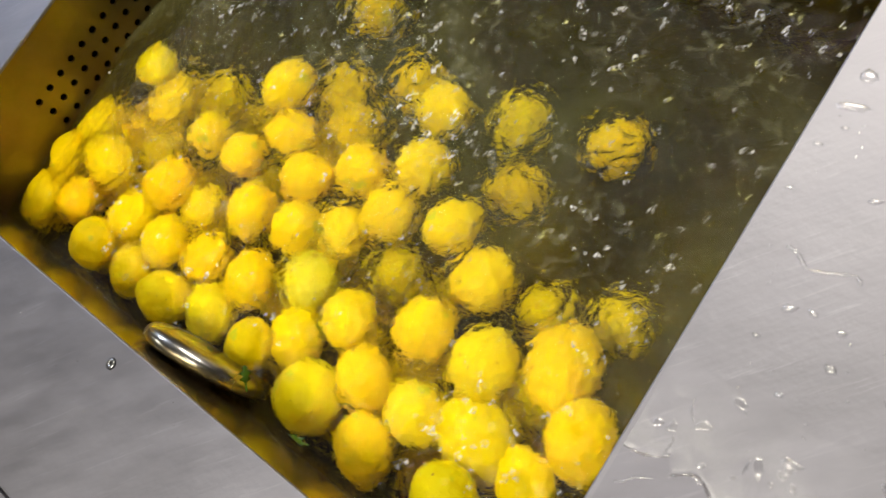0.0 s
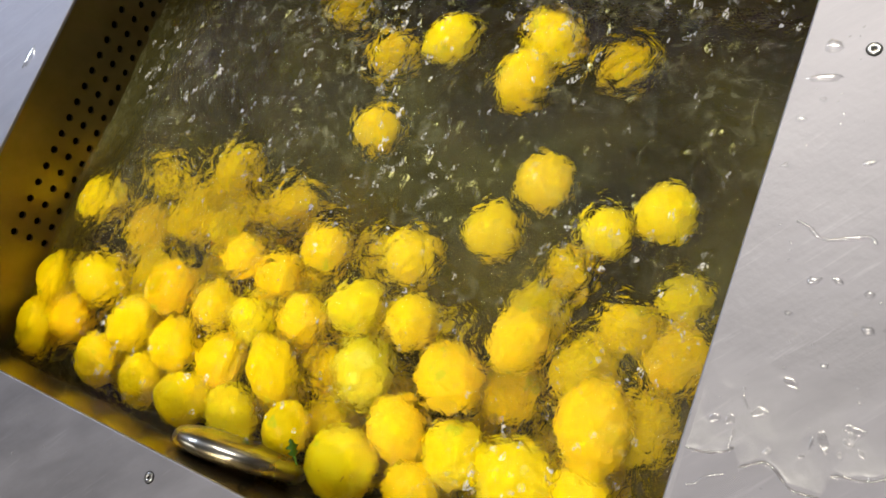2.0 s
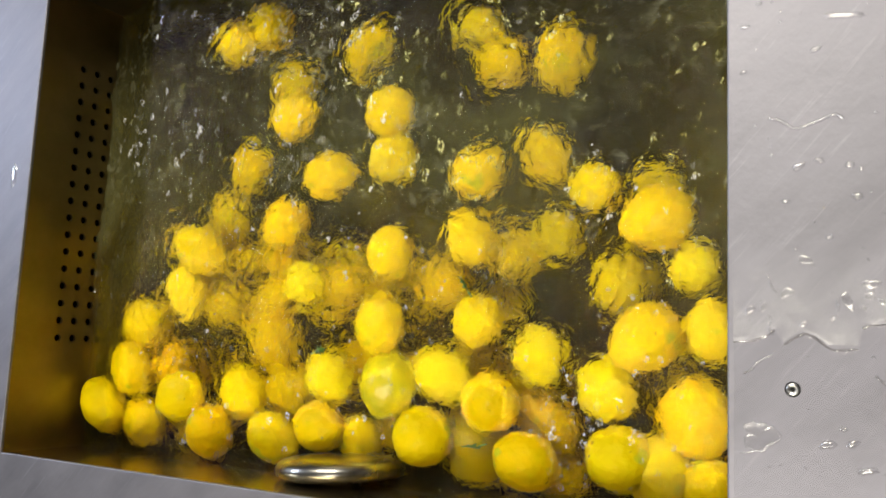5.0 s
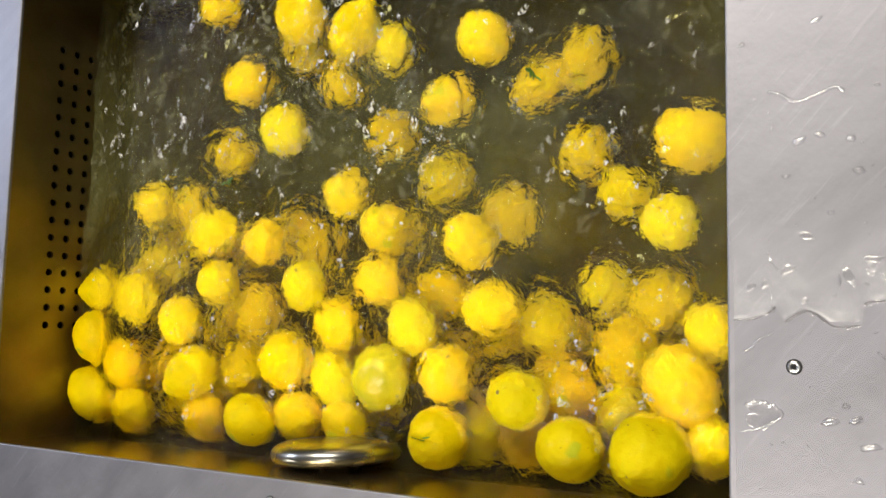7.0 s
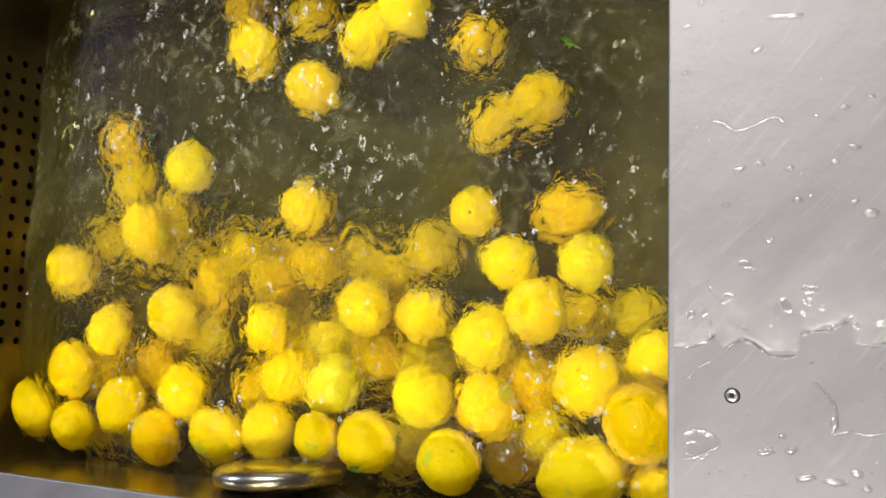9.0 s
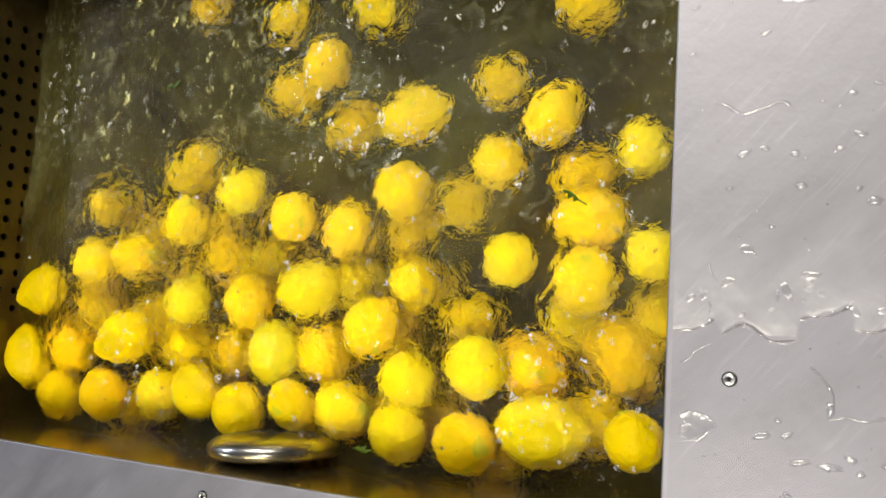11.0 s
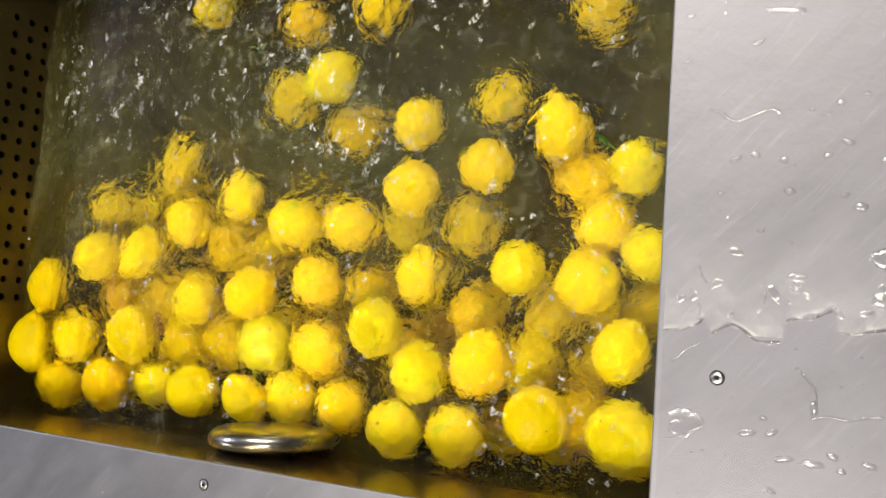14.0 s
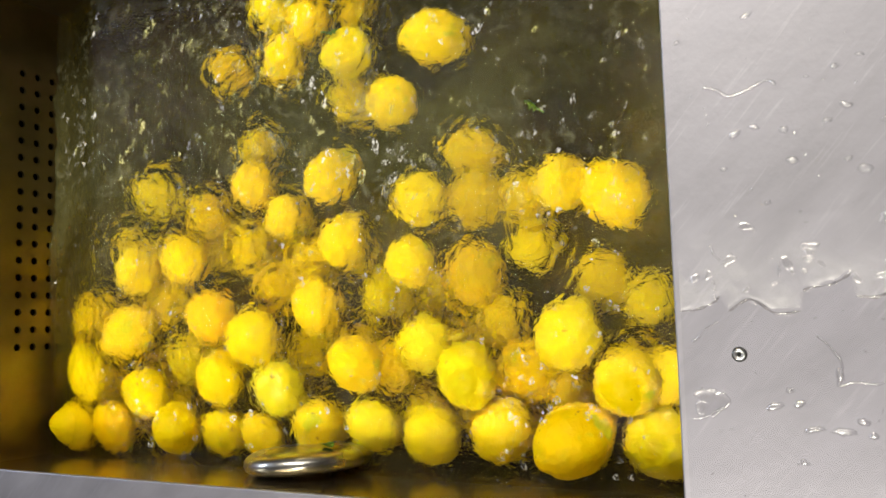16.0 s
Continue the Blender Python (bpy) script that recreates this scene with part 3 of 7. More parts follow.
# ---------- water lying on the deck ----------
def blob(rx, ry, h, seed, rough, n=40, rings=((1.0, 0.0), (0.90, 0.35), (0.72, 0.70), (0.42, 0.94))):
    """A flat-bottomed bead or film of water with an uneven outline."""
    off = Vector((seed * 1.7, seed * 0.9, 0))
    bm = bmesh.new()
    last = None
    for f, z in rings:
        vs = []
        for k in range(n):
            a = 2 * math.pi * k / n
            d = Vector((math.cos(a), math.sin(a), 0))
            g = f * (1 + rough * noise.noise(d * 1.3 + off) + 0.6 * rough * noise.noise(d * 4.0 + off) + 0.3 * rough * noise.noise(d * 11.0 + off))
            vs.append(bm.verts.new((rx * g * d.x, ry * g * d.y, z * h)))
        if last:
            for k in range(n):
                bm.faces.new((last[k], last[(k + 1) % n], vs[(k + 1) % n], vs[k]))
        last = vs
    bm.faces.new(last)
    return bm


def lit_through(ob):
    ob.visible_shadow = False
    return ob


def bead(x, y, rx, ry, turn, seed, h=0.0021):
    ob = lit_through(part("water_drop", blob(0.78 * rx, 0.78 * ry, 0.8 * h, seed, 0.35), DROP, None, "", True))
    ob.matrix_world = pose(x, y, RIM + 0.0002, 0, 0, turn)
    tagged(ob, "clear water drop lying on the steel deck", "water drop", "water drops on the deck")


FILM_EDGE = ((0.712, 0.136), (0.723, 0.137), (0.733, 0.141), (0.737, 0.145), (0.742, 0.135), (0.753, 0.142), (0.760, 0.140), (0.770, 0.133), (0.784, 0.134),
             (0.786, 0.146), (0.790, 0.148), (0.803, 0.150), (0.813, 0.156), (0.815, 0.142), (0.825, 0.141), (0.835, 0.144), (0.860, 0.146))


def along(line, x):
    for (xa, ya), (xb, yb) in zip(line, line[1:]):
        if x <= xb:
            return ya + (yb - ya) * max(0.0, x - xa) / (xb - xa)
    return line[-1][1]


def torn_film(x0, x1, bottom, line, step=0.0007):
    """A shallow sheet of water: a swollen torn rim along the given line, thinning out below it."""
    bm = bmesh.new()
    nx, ny = int((x1 - x0) / step), int((0.160 - bottom) / step)
    grid = {}
    for i in range(nx + 1):
        x = x0 + step * i
        high = along(line, x) + 0.0018 * noise.noise(Vector((x * 240, 1, 0))) + 0.0010 * noise.noise(Vector((x * 620, 4, 0)))
        for j in range(ny + 1):
            y = bottom + step * j
            d = high - y
            q = Vector((x * 1.3, y, 0))
            low = (y - bottom) / 0.05 + 1.1 * noise.noise(q * 30)
            if d < -step or low < -0.1:
                continue
            rim = 0.0016 * min(1, max(0, d) / 0.0012) * (0.22 + 0.78 * math.exp(-max(0, d) / 0.0022) * max(0.1, 0.5 + 1.3 * noise.noise(q * 60)))
            ripple = 0.00006 * noise.noise(q * 70)
            h = (rim + ripple * min(1, max(0, d) / 0.004)) * min(1, max(0, low))
            grid[i, j] = bm.verts.new((x, y, max(0.0, h)))
    for i in range(nx):
        for j in range(ny):
            k = [(i, j), (i + 1, j), (i + 1, j + 1), (i, j + 1)]
            if all(c in grid for c in k):
                bm.faces.new([grid[c] for c in k])
    return bm


def splashed_sheet(x0, x1, y0, y1, line, step=0.0009):
    """Broken thin water above the standing sheet, full of steep little ripples."""
    bm = bmesh.new()
    grid = {}
    for i in range(int((x1 - x0) / step) + 1):
        for j in range(int((y1 - y0) / step) + 1):
            x, y = x0 + step * i, y0 + step * j
            q = Vector((x, y, 0))
            d = y - along(line, x)
            cover = min(d / 0.004, (y1 - y) / 0.022, 1.0) + 0.9 * noise.noise(q * 48) + 0.55 * noise.noise(q * 130)
            if cover < 0.10:
                continue
            ripple = 0.00075 * noise.noise(q * 150 + Vector((0, 0, 3))) + 0.0004 * noise.noise(q * 340) + 0.0009 * (1 - abs(noise.noise(q * 70 + Vector((3, 1, 0))))) ** 5
            grid[i, j] = bm.verts.new((x, y, min(1, (cover - 0.10) * 1.5) * max(0.00005, 0.0005 + 0.26 * ripple)))
    for i, j in list(grid):
        k = [(i, j), (i + 1, j), (i + 1, j + 1), (i, j + 1)]
        if all(c in grid for c in k):
            bm.faces.new([grid[c] for c in k])
    return bm


def trickle(line, width, seed, label, mat=DROP):
    """A crooked run of water through the given places, rounded on top."""
    bm, last, n = bmesh.new(), None, 12 * (len(line) - 1)
    pts = []
    for i in range(n + 1):
        k, u = min(i // 12, len(line) - 2), i / 12 - min(i // 12, len(line) - 2)
        p0, p1, p2, p3 = (Vector((*line[min(max(k + o, 0), len(line) - 1)], 0)) for o in (-1, 0, 1, 2))
        pts.append(0.5 * (2 * p1 + (p2 - p0) * u + (2 * p0 - 5 * p1 + 4 * p2 - p3) * u * u + (3 * p1 - p0 - 3 * p2 + p3) * u ** 3))
    for i, p in enumerate(pts):
        way = (pts[min(i + 1, n)] - pts[max(i - 1, 0)]).normalized()
        side = Vector((-way.y, way.x, 0))
        w = width * (1 + 0.8 * noise.noise(Vector((i * 0.23, seed, 0)))) * min(1, 0.25 + i * 0.3, 0.25 + (n - i) * 0.3)
        vs = [bm.verts.new(p + side * w * c + Vector((0, 0, RIM + 0.0002 + 1.1 * w * math.sin(math.pi * (c + 1) / 2)))) for c in (-1, -0.6, 0, 0.6, 1)]
        if last:
            for k in range(4):
                bm.faces.new((last[k], vs[k], vs[k + 1], last[k + 1]))
        last = vs
    tagged(lit_through(part("water_trickle", bm, mat, None, "", True)), label, "puddle", "puddles on the deck")


DROP_PLACES = ((0.796, 0.279), (0.812, 0.283), (0.826, 0.288), (0.817, 0.258), (0.806, 0.250), (0.781, 0.247), (0.785, 0.227), (0.816, 0.225),
               (0.769, 0.202), (0.763, 0.324), (0.719, 0.314), (0.819, 0.060), (0.814, 0.068), (0.834, 0.065), (0.781, 0.043), (0.775, 0.086),
               (0.780, 0.078), (0.766, 0.076), (0.729, 0.360), (0.764, 0.251), (0.720, 0.345), (0.795, 0.375), (0.752, 0.248), (0.744, 0.226), (0.838, 0.247))
BIG_DROPS = ((0.825, 0.218, 0.006, 0.004), (0.767, 0.373, 0.008, 0.011), (0.726, 0.374, 0.012, 0.004), (0.726, 0.396, 0.007, 0.006), (0.779, 0.344, 0.016, 0.003), (0.838, 0.187, 0.010, 0.008),
             (0.838, 0.162, 0.009, 0.006), (0.787, 0.063, 0.008, 0.003), (0.803, 0.062, 0.009, 0.003), (-0.023, 0.290, 0.006, 0.016), (0.803, 0.095, 0.003, 0.006))


def deck_water():
    rnd = random.Random(31)
    for i, (x, y) in enumerate(DROP_PLACES):
        w = rnd.uniform(0.0017, 0.0032)
        bead(x, y, w * rnd.uniform(1.1, 2.2), w, rnd.uniform(-25, 25), i + 1)
    for i, (x, y, a, b) in enumerate(BIG_DROPS):
        bead(x, y, a, b, rnd.uniform(-12, 12), 50 + i, 0.0022)
    for i in range(120):
        bead(rnd.uniform(0.72, 0.90), rnd.uniform(0.0, 0.45), rnd.uniform(0.0006, 0.0018), rnd.uniform(0.0005, 0.0012), rnd.uniform(0, 180), 600 + i, 0.0008)
    # the splashed strip above the standing water
    for i in range(26):
        w = rnd.uniform(0.0012, 0.0036)
        bead(rnd.uniform(0.715, 0.858), min(0.20, 0.147 + abs(rnd.gauss(0.012, 0.014))), w * rnd.uniform(1.0, 2.0), w, rnd.uniform(-60, 60), 400 + i, 0.0006)
    for i in range(16):
        bead(rnd.uniform(0.05, 0.66), rnd.uniform(-0.07, -0.006), rnd.uniform(0.0006, 0.0012), rnd.uniform(0.0005, 0.0010), rnd.uniform(0, 180), 160 + i, 0.0007)
    for i, (x, y, a, b, turn) in enumerate(((0.728, 0.079, 0.011, 0.009, 20),)):
        ob = lit_through(part("water_film", blob(a, b, 0.0008, 200 + i * 3, 0.45, 160, ((1.0, 0.0), (0.97, 0.6), (0.93, 1.0), (0.85, 0.8), (0.5, 0.6))), DROP, None, "", True))
        ob.matrix_world = pose(x, y, RIM + 0.0002, 0, 0, turn)
        tagged(ob, "small flat puddle of spilt water on the steel deck", "puddle", "puddles on the deck")
    ob = lit_through(part("water_film", torn_film(0.7125, 0.868, -0.06, FILM_EDGE), FILM, None, "", True))
    ob.location.z = RIM + 0.0002
    tagged(ob, "thin sheet of water with a torn edge on steel", "puddle", "puddles on the deck")
    ob = lit_through(part("water_film", splashed_sheet(0.7125, 0.858, 0.136, 0.205, FILM_EDGE), SPRAY, None, "", True))
    ob.location.z = RIM + 0.0003
    tagged(ob, "broken glistening splash of thin water on steel", "puddle", "puddles on the deck")
    bend = "crooked trickle of water lying on the steel deck"
    trickle(((0.734, 0.281), (0.741, 0.279), (0.750, 0.273), (0.762, 0.276), (0.773, 0.280), (0.778, 0.276)), 0.0013, 3, bend)
    trickle(((0.792, 0.119), (0.798, 0.113), (0.804, 0.104), (0.804, 0.095), (0.802, 0.089), (0.811, 0.091), (0.822, 0.090), (0.833, 0.093), (0.846, 0.094)), 0.0009, 5, bend)
    # the swollen edge of the standing sheet, its shade painted as a dark tint
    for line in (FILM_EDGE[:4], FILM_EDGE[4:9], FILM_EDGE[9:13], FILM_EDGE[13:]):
        trickle(line, 0.0008, line[0][0] * 50, "swollen water edge on steel, its shade painted as a dark line", EDGE_SHADE)
    for line in (((0.733, 0.179), (0.735, 0.172), (0.739, 0.167)), ((0.733, 0.155), (0.735, 0.151), (0.734, 0.145), (0.736, 0.141)),
                 ((0.718, 0.116), (0.723, 0.119), (0.727, 0.124), (0.736, 0.129)), ((0.773, 0.165), (0.773, 0.155)), ((0.716, 0.067), (0.725, 0.069), (0.737, 0.076))):
        trickle(line, 0.0008, line[0][1] * 100, "short curl of water lying on the steel deck")


deck_water()


# ---------- what moves ----------
def motions():
    walk(WATER_SHEET, [(0.25 * j, pose(0.010 * math.sin(1.9 * j) + 0.006 * math.sin(0.7 * j), 0.009 * math.sin(1.3 * j + 1), LEVEL + 0.0015 * math.sin(2.2 * j))) for j in range(65)])
    for i, patch in enumerate(GLINT_PATCHES):
        rnd = random.Random(70 + i)
        a, b, c = rnd.uniform(4, 8), rnd.uniform(4, 8), rnd.uniform(0, 6)
        drift = []
        for j in range(65):
            t = 0.25 * j
            drift.append((t, pose(0.011 * math.sin(a * t + c), 0.012 * math.sin(b * t + 2 * c), LEVEL + 0.003 * math.sin(2.3 * a * t))))
        walk(patch, drift)
    top = LEVEL + 0.003
    walk(herb_leaf(3, 0.010), tumble(900, [(0, 0.425, 0.022, top), (1.5, 0.431, 0.022, top), (2.5, 0.424, 0.050, top), (4, 0.450, 0.100, top), (6.5, 0.550, 0.300, top),
         (8.5, 0.575, 0.365, top), (9, 0.628, 0.365, top), (11.5, 0.636, 0.213, top), (13.5, 0.660, 0.260, top), (16, 0.600, 0.300, top)], 4))
    walk(herb_leaf(5, 0.013), tumble(901, [(0, 0.498, 0.014, top), (1, 0.497, 0.013, top), (2.5, 0.504, 0.030, top), (4, 0.520, 0.050, top), (8, 0.450, 0.030, top),
         (12, 0.468, 0.019, top), (12.5, 0.450, 0.015, top), (13, 0.435, 0.014, top), (14.5, 0.405, 0.024, top), (16, 0.400, 0.030, top)], 4))
    walk(herb_leaf(8, 0.008), tumble(902, [(0, 0.370, 0.022, top), (2, 0.373, 0.023, top), (4, 0.360, 0.050, top), (6, 0.300, 0.200, top), (8, 0.200, 0.300, top), (12, 0.250, 0.350, top), (16, 0.400, 0.400, top)], 4))
    # the lower layer of fruit, rolling slowly in the murk
    rnd = random.Random(77)
    for k in range(44):
        x0, y0 = 0.045 + 0.62 * ((k % 12) + rnd.uniform(0.1, 0.9)) / 12, 0.045 + 0.058 * (k // 12) + rnd.uniform(-0.012, 0.012)
        z0, a, b, c = rnd.uniform(0.688, 0.726), rnd.uniform(0.5, 1.1), rnd.uniform(0.5, 1.1), rnd.uniform(0, 6)
        float_lemon(72 + k, rnd.uniform(0.045, 0.054), [(0.8 * j, x0 + 0.012 * math.sin(a * 0.8 * j + c), y0 + 0.012 * math.sin(b * 0.8 * j + 2 * c), z0 + 0.006 * math.sin(0.9 * j + c)) for j in range(21)])
    float_lemon(0, 0.054, [(0, 0.389, 0.120, 0.781), (0.5, 0.438, 0.114, 0.785), (1, 0.437, 0.115, 0.785), (1.5, 0.437, 0.122, 0.784), (2, 0.431, 0.113, 0.786), (2.5, 0.428, 0.098, 0.786), (3, 0.487, 0.108, 0.745), (3.5, 0.481, 0.145, 0.795), (4, 0.475, 0.191, 0.758), (4.6, 0.401, 0.083, 0.805), (5.2, 0.407, 0.093, 0.809), (5.8, 0.403, 0.081, 0.809), (6.5, 0.394, 0.097, 0.809), (7, 0.403, 0.081, 0.809), (7.5, 0.401, 0.083, 0.805), (8, 0.396, 0.085, 0.795), (8.5, 0.407, 0.093, 0.809), (9, 0.400, 0.094, 0.787), (9.6, 0.374, 0.101, 0.794), (10.2, 0.361, 0.099, 0.803), (10.8, 0.335, 0.095, 0.797), (11.5, 0.395, 0.102, 0.809), (12, 0.374, 0.101, 0.794), (12.5, 0.370, 0.098, 0.805), (13, 0.361, 0.099, 0.803), (13.5, 0.347, 0.098, 0.803), (14, 0.335, 0.095, 0.797), (14.5, 0.315, 0.090, 0.791), (15, 0.305, 0.086, 0.786), (15.5, 0.308, 0.080, 0.785), (16, 0.318, 0.077, 0.792)])
    float_lemon(1, 0.057, [(0, 0.033, 0.037, 0.783), (0.5, 0.033, 0.037, 0.783), (1, 0.033, 0.037, 0.784), (1.5, 0.033, 0.037, 0.789), (2, 0.033, 0.037, 0.784), (2.5, 0.033, 0.037, 0.785), (3, 0.032, 0.037, 0.791), (3.5, 0.050, 0.036, 0.803), (4, 0.052, 0.035, 0.807), (4.6, 0.034, 0.041, 0.795), (5.2, 0.034, 0.049, 0.796), (5.8, 0.029, 0.044, 0.795), (6.5, 0.030, 0.038, 0.794), (7, 0.029, 0.044, 0.795), (7.5, 0.034, 0.041, 0.795), (8, 0.035, 0.043, 0.795), (8.5, 0.034, 0.049, 0.796), (9, 0.034, 0.049, 0.794), (9.6, 0.045, 0.060, 0.810), (10.2, 0.029, 0.057, 0.795), (10.8, 0.029, 0.072, 0.798), (11.5, 0.032, 0.056, 0.794), (12, 0.045, 0.060, 0.810), (12.5, 0.045, 0.062, 0.811), (13, 0.029, 0.057, 0.795), (13.5, 0.043, 0.074, 0.812), (14, 0.029, 0.072, 0.798), (14.5, 0.040, 0.079, 0.800), (15, 0.037, 0.085, 0.795), (15.5, 0.061, 0.099, 0.807), (16, 0.057, 0.091, 0.786)])
    float_lemon(2, 0.053, [(0, 0.030, 0.090, 0.790), (0.5, 0.030, 0.090, 0.789), (1, 0.030, 0.090, 0.788), (1.5, 0.030, 0.090, 0.781), (2, 0.030, 0.090, 0.788), (2.5, 0.032, 0.090, 0.787), (3, 0.036, 0.090, 0.783), (3.5, 0.043, 0.087, 0.786), (4, 0.034, 0.089, 0.788), (4.6, 0.040, 0.103, 0.800), (5.2, 0.091, 0.087, 0.803), (5.8, 0.032, 0.107, 0.801), (6.5, 0.030, 0.114, 0.786), (7, 0.032, 0.107, 0.801), (7.5, 0.040, 0.103, 0.800), (8, 0.040, 0.101, 0.787), (8.5, 0.091, 0.087, 0.803), (9, 0.098, 0.094, 0.809), (9.6, 0.096, 0.114, 0.811), (10.2, 0.051, 0.114, 0.758), (10.8, 0.060, 0.114, 0.665), (11.5, 0.060, 0.114, 0.665), (12, 0.060, 0.114, 0.665), (12.5, 0.060, 0.114, 0.665), (13, 0.051, 0.114, 0.758), (13.5, 0.059, 0.137, 0.810), (14, 0.050, 0.137, 0.801), (14.5, 0.065, 0.140, 0.798), (15, 0.092, 0.140, 0.809), (15.5, 0.101, 0.153, 0.792), (16, 0.048, 0.151, 0.758)])
    float_lemon(3, 0.049, [(0, 0.099, 0.110, 0.795), (0.5, 0.103, 0.107, 0.799), (1, 0.105, 0.111, 0.798), (1.5, 0.090, 0.108, 0.789), (2, 0.106, 0.107, 0.797), (2.5, 0.092, 0.109, 0.786), (3, 0.131, 0.112, 0.809), (3.5, 0.115, 0.170, 0.787), (4, 0.157, 0.211, 0.755), (4.6, 0.176, 0.209, 0.804), (5.2, 0.158, 0.227, 0.809), (5.8, 0.107, 0.252, 0.787), (6.5, 0.084, 0.253, 0.792), (7, 0.107, 0.252, 0.787), (7.5, 0.131, 0.252, 0.661), (8, 0.122, 0.250, 0.665), (8.5, 0.122, 0.250, 0.665), (9, 0.122, 0.250, 0.665), (9.6, 0.092, 0.236, 0.758), (10.2, 0.081, 0.258, 0.809), (10.8, 0.102, 0.224, 0.758), (11.5, 0.122, 0.261, 0.786), (12, 0.176, 0.260, 0.786), (12.5, 0.173, 0.279, 0.755), (13, 0.148, 0.279, 0.755), (13.5, 0.165, 0.274, 0.758), (14, 0.191, 0.268, 0.758), (14.5, 0.241, 0.307, 0.809), (15, 0.316, 0.318, 0.806), (15.5, 0.328, 0.404, 0.758), (16, 0.322, 0.397, 0.786)])
    float_lemon(4, 0.052, [(0, 0.088, 0.059, 0.790), (0.5, 0.087, 0.055, 0.789), (1, 0.088, 0.059, 0.788), (1.5, 0.083, 0.056, 0.786), (2, 0.080, 0.060, 0.786), (2.5, 0.086, 0.059, 0.786), (3, 0.090, 0.051, 0.786), (3.5, 0.116, 0.095, 0.796), (4, 0.107, 0.078, 0.809), (4.6, 0.094, 0.093, 0.794), (5.2, 0.124, 0.100, 0.758), (5.8, 0.081, 0.082, 0.796), (6.5, 0.077, 0.081, 0.797), (7, 0.081, 0.082, 0.796), (7.5, 0.094, 0.093, 0.794), (8, 0.103, 0.085, 0.804), (8.5, 0.124, 0.100, 0.758), (9, 0.179, 0.103, 0.758), (9.6, 0.166, 0.059, 0.753), (10.2, 0.114, 0.078, 0.758), (10.8, 0.090, 0.085, 0.786), (11.5, 0.080, 0.077, 0.758), (12, 0.166, 0.059, 0.753), (12.5, 0.146, 0.128, 0.758), (13, 0.145, 0.118, 0.756), (13.5, 0.125, 0.161, 0.752), (14, 0.130, 0.132, 0.758), (14.5, 0.127, 0.137, 0.801), (15, 0.162, 0.108, 0.785), (15.5, 0.230, 0.130, 0.799), (16, 0.239, 0.146, 0.799)])
    float_lemon(5, 0.052, [(0, 0.150, 0.033, 0.804), (0.5, 0.142, 0.033, 0.802), (1, 0.143, 0.033, 0.800), (1.5, 0.135, 0.034, 0.791), (2, 0.141, 0.034, 0.794), (2.5, 0.133, 0.034, 0.790), (3, 0.145, 0.033, 0.804), (3.5, 0.144, 0.039, 0.809), (4, 0.130, 0.032, 0.810), (4.6, 0.103, 0.034, 0.804), (5.2, 0.087, 0.034, 0.783), (5.8, 0.083, 0.034, 0.784), (6.5, 0.084, 0.034, 0.783), (7, 0.083, 0.034, 0.784), (7.5, 0.103, 0.034, 0.804), (8, 0.096, 0.034, 0.795), (8.5, 0.087, 0.034, 0.783), (9, 0.100, 0.037, 0.804), (9.6, 0.084, 0.034, 0.784), (10.2, 0.096, 0.039, 0.806), (10.8, 0.068, 0.034, 0.785), (11.5, 0.099, 0.035, 0.803), (12, 0.084, 0.034, 0.784), (12.5, 0.074, 0.034, 0.783), (13, 0.096, 0.039, 0.806), (13.5, 0.088, 0.033, 0.797), (14, 0.068, 0.034, 0.785), (14.5, 0.064, 0.034, 0.786), (15, 0.049, 0.034, 0.786), (15.5, 0.035, 0.037, 0.795), (16, 0.042, 0.033, 0.795)])
    float_lemon(6, 0.050, [(0, 0.168, 0.078, 0.791), (0.5, 0.164, 0.077, 0.789), (1, 0.171, 0.077, 0.795), (1.5, 0.164, 0.074, 0.787), (2, 0.170, 0.078, 0.794), (2.5, 0.160, 0.075, 0.785), (3, 0.177, 0.067, 0.783), (3.5, 0.137, 0.071, 0.758), (4, 0.152, 0.059, 0.758), (4.6, 0.156, 0.069, 0.806), (5.2, 0.155, 0.065, 0.809), (5.8, 0.181, 0.075, 0.809), (6.5, 0.127, 0.074, 0.758), (7, 0.181, 0.075, 0.809), (7.5, 0.156, 0.069, 0.806), (8, 0.142, 0.057, 0.785), (8.5, 0.155, 0.065, 0.809), (9, 0.165, 0.062, 0.809), (9.6, 0.145, 0.099, 0.792), (10.2, 0.131, 0.129, 0.809), (10.8, 0.178, 0.093, 0.809), (11.5, 0.150, 0.138, 0.809), (12, 0.141, 0.147, 0.784), (12.5, 0.121, 0.160, 0.809), (13, 0.100, 0.195, 0.792), (13.5, 0.139, 0.195, 0.786), (14, 0.170, 0.176, 0.785), (14.5, 0.190, 0.207, 0.755), (15, 0.195, 0.215, 0.665), (15.5, 0.195, 0.215, 0.665), (16, 0.157, 0.167, 0.758)])
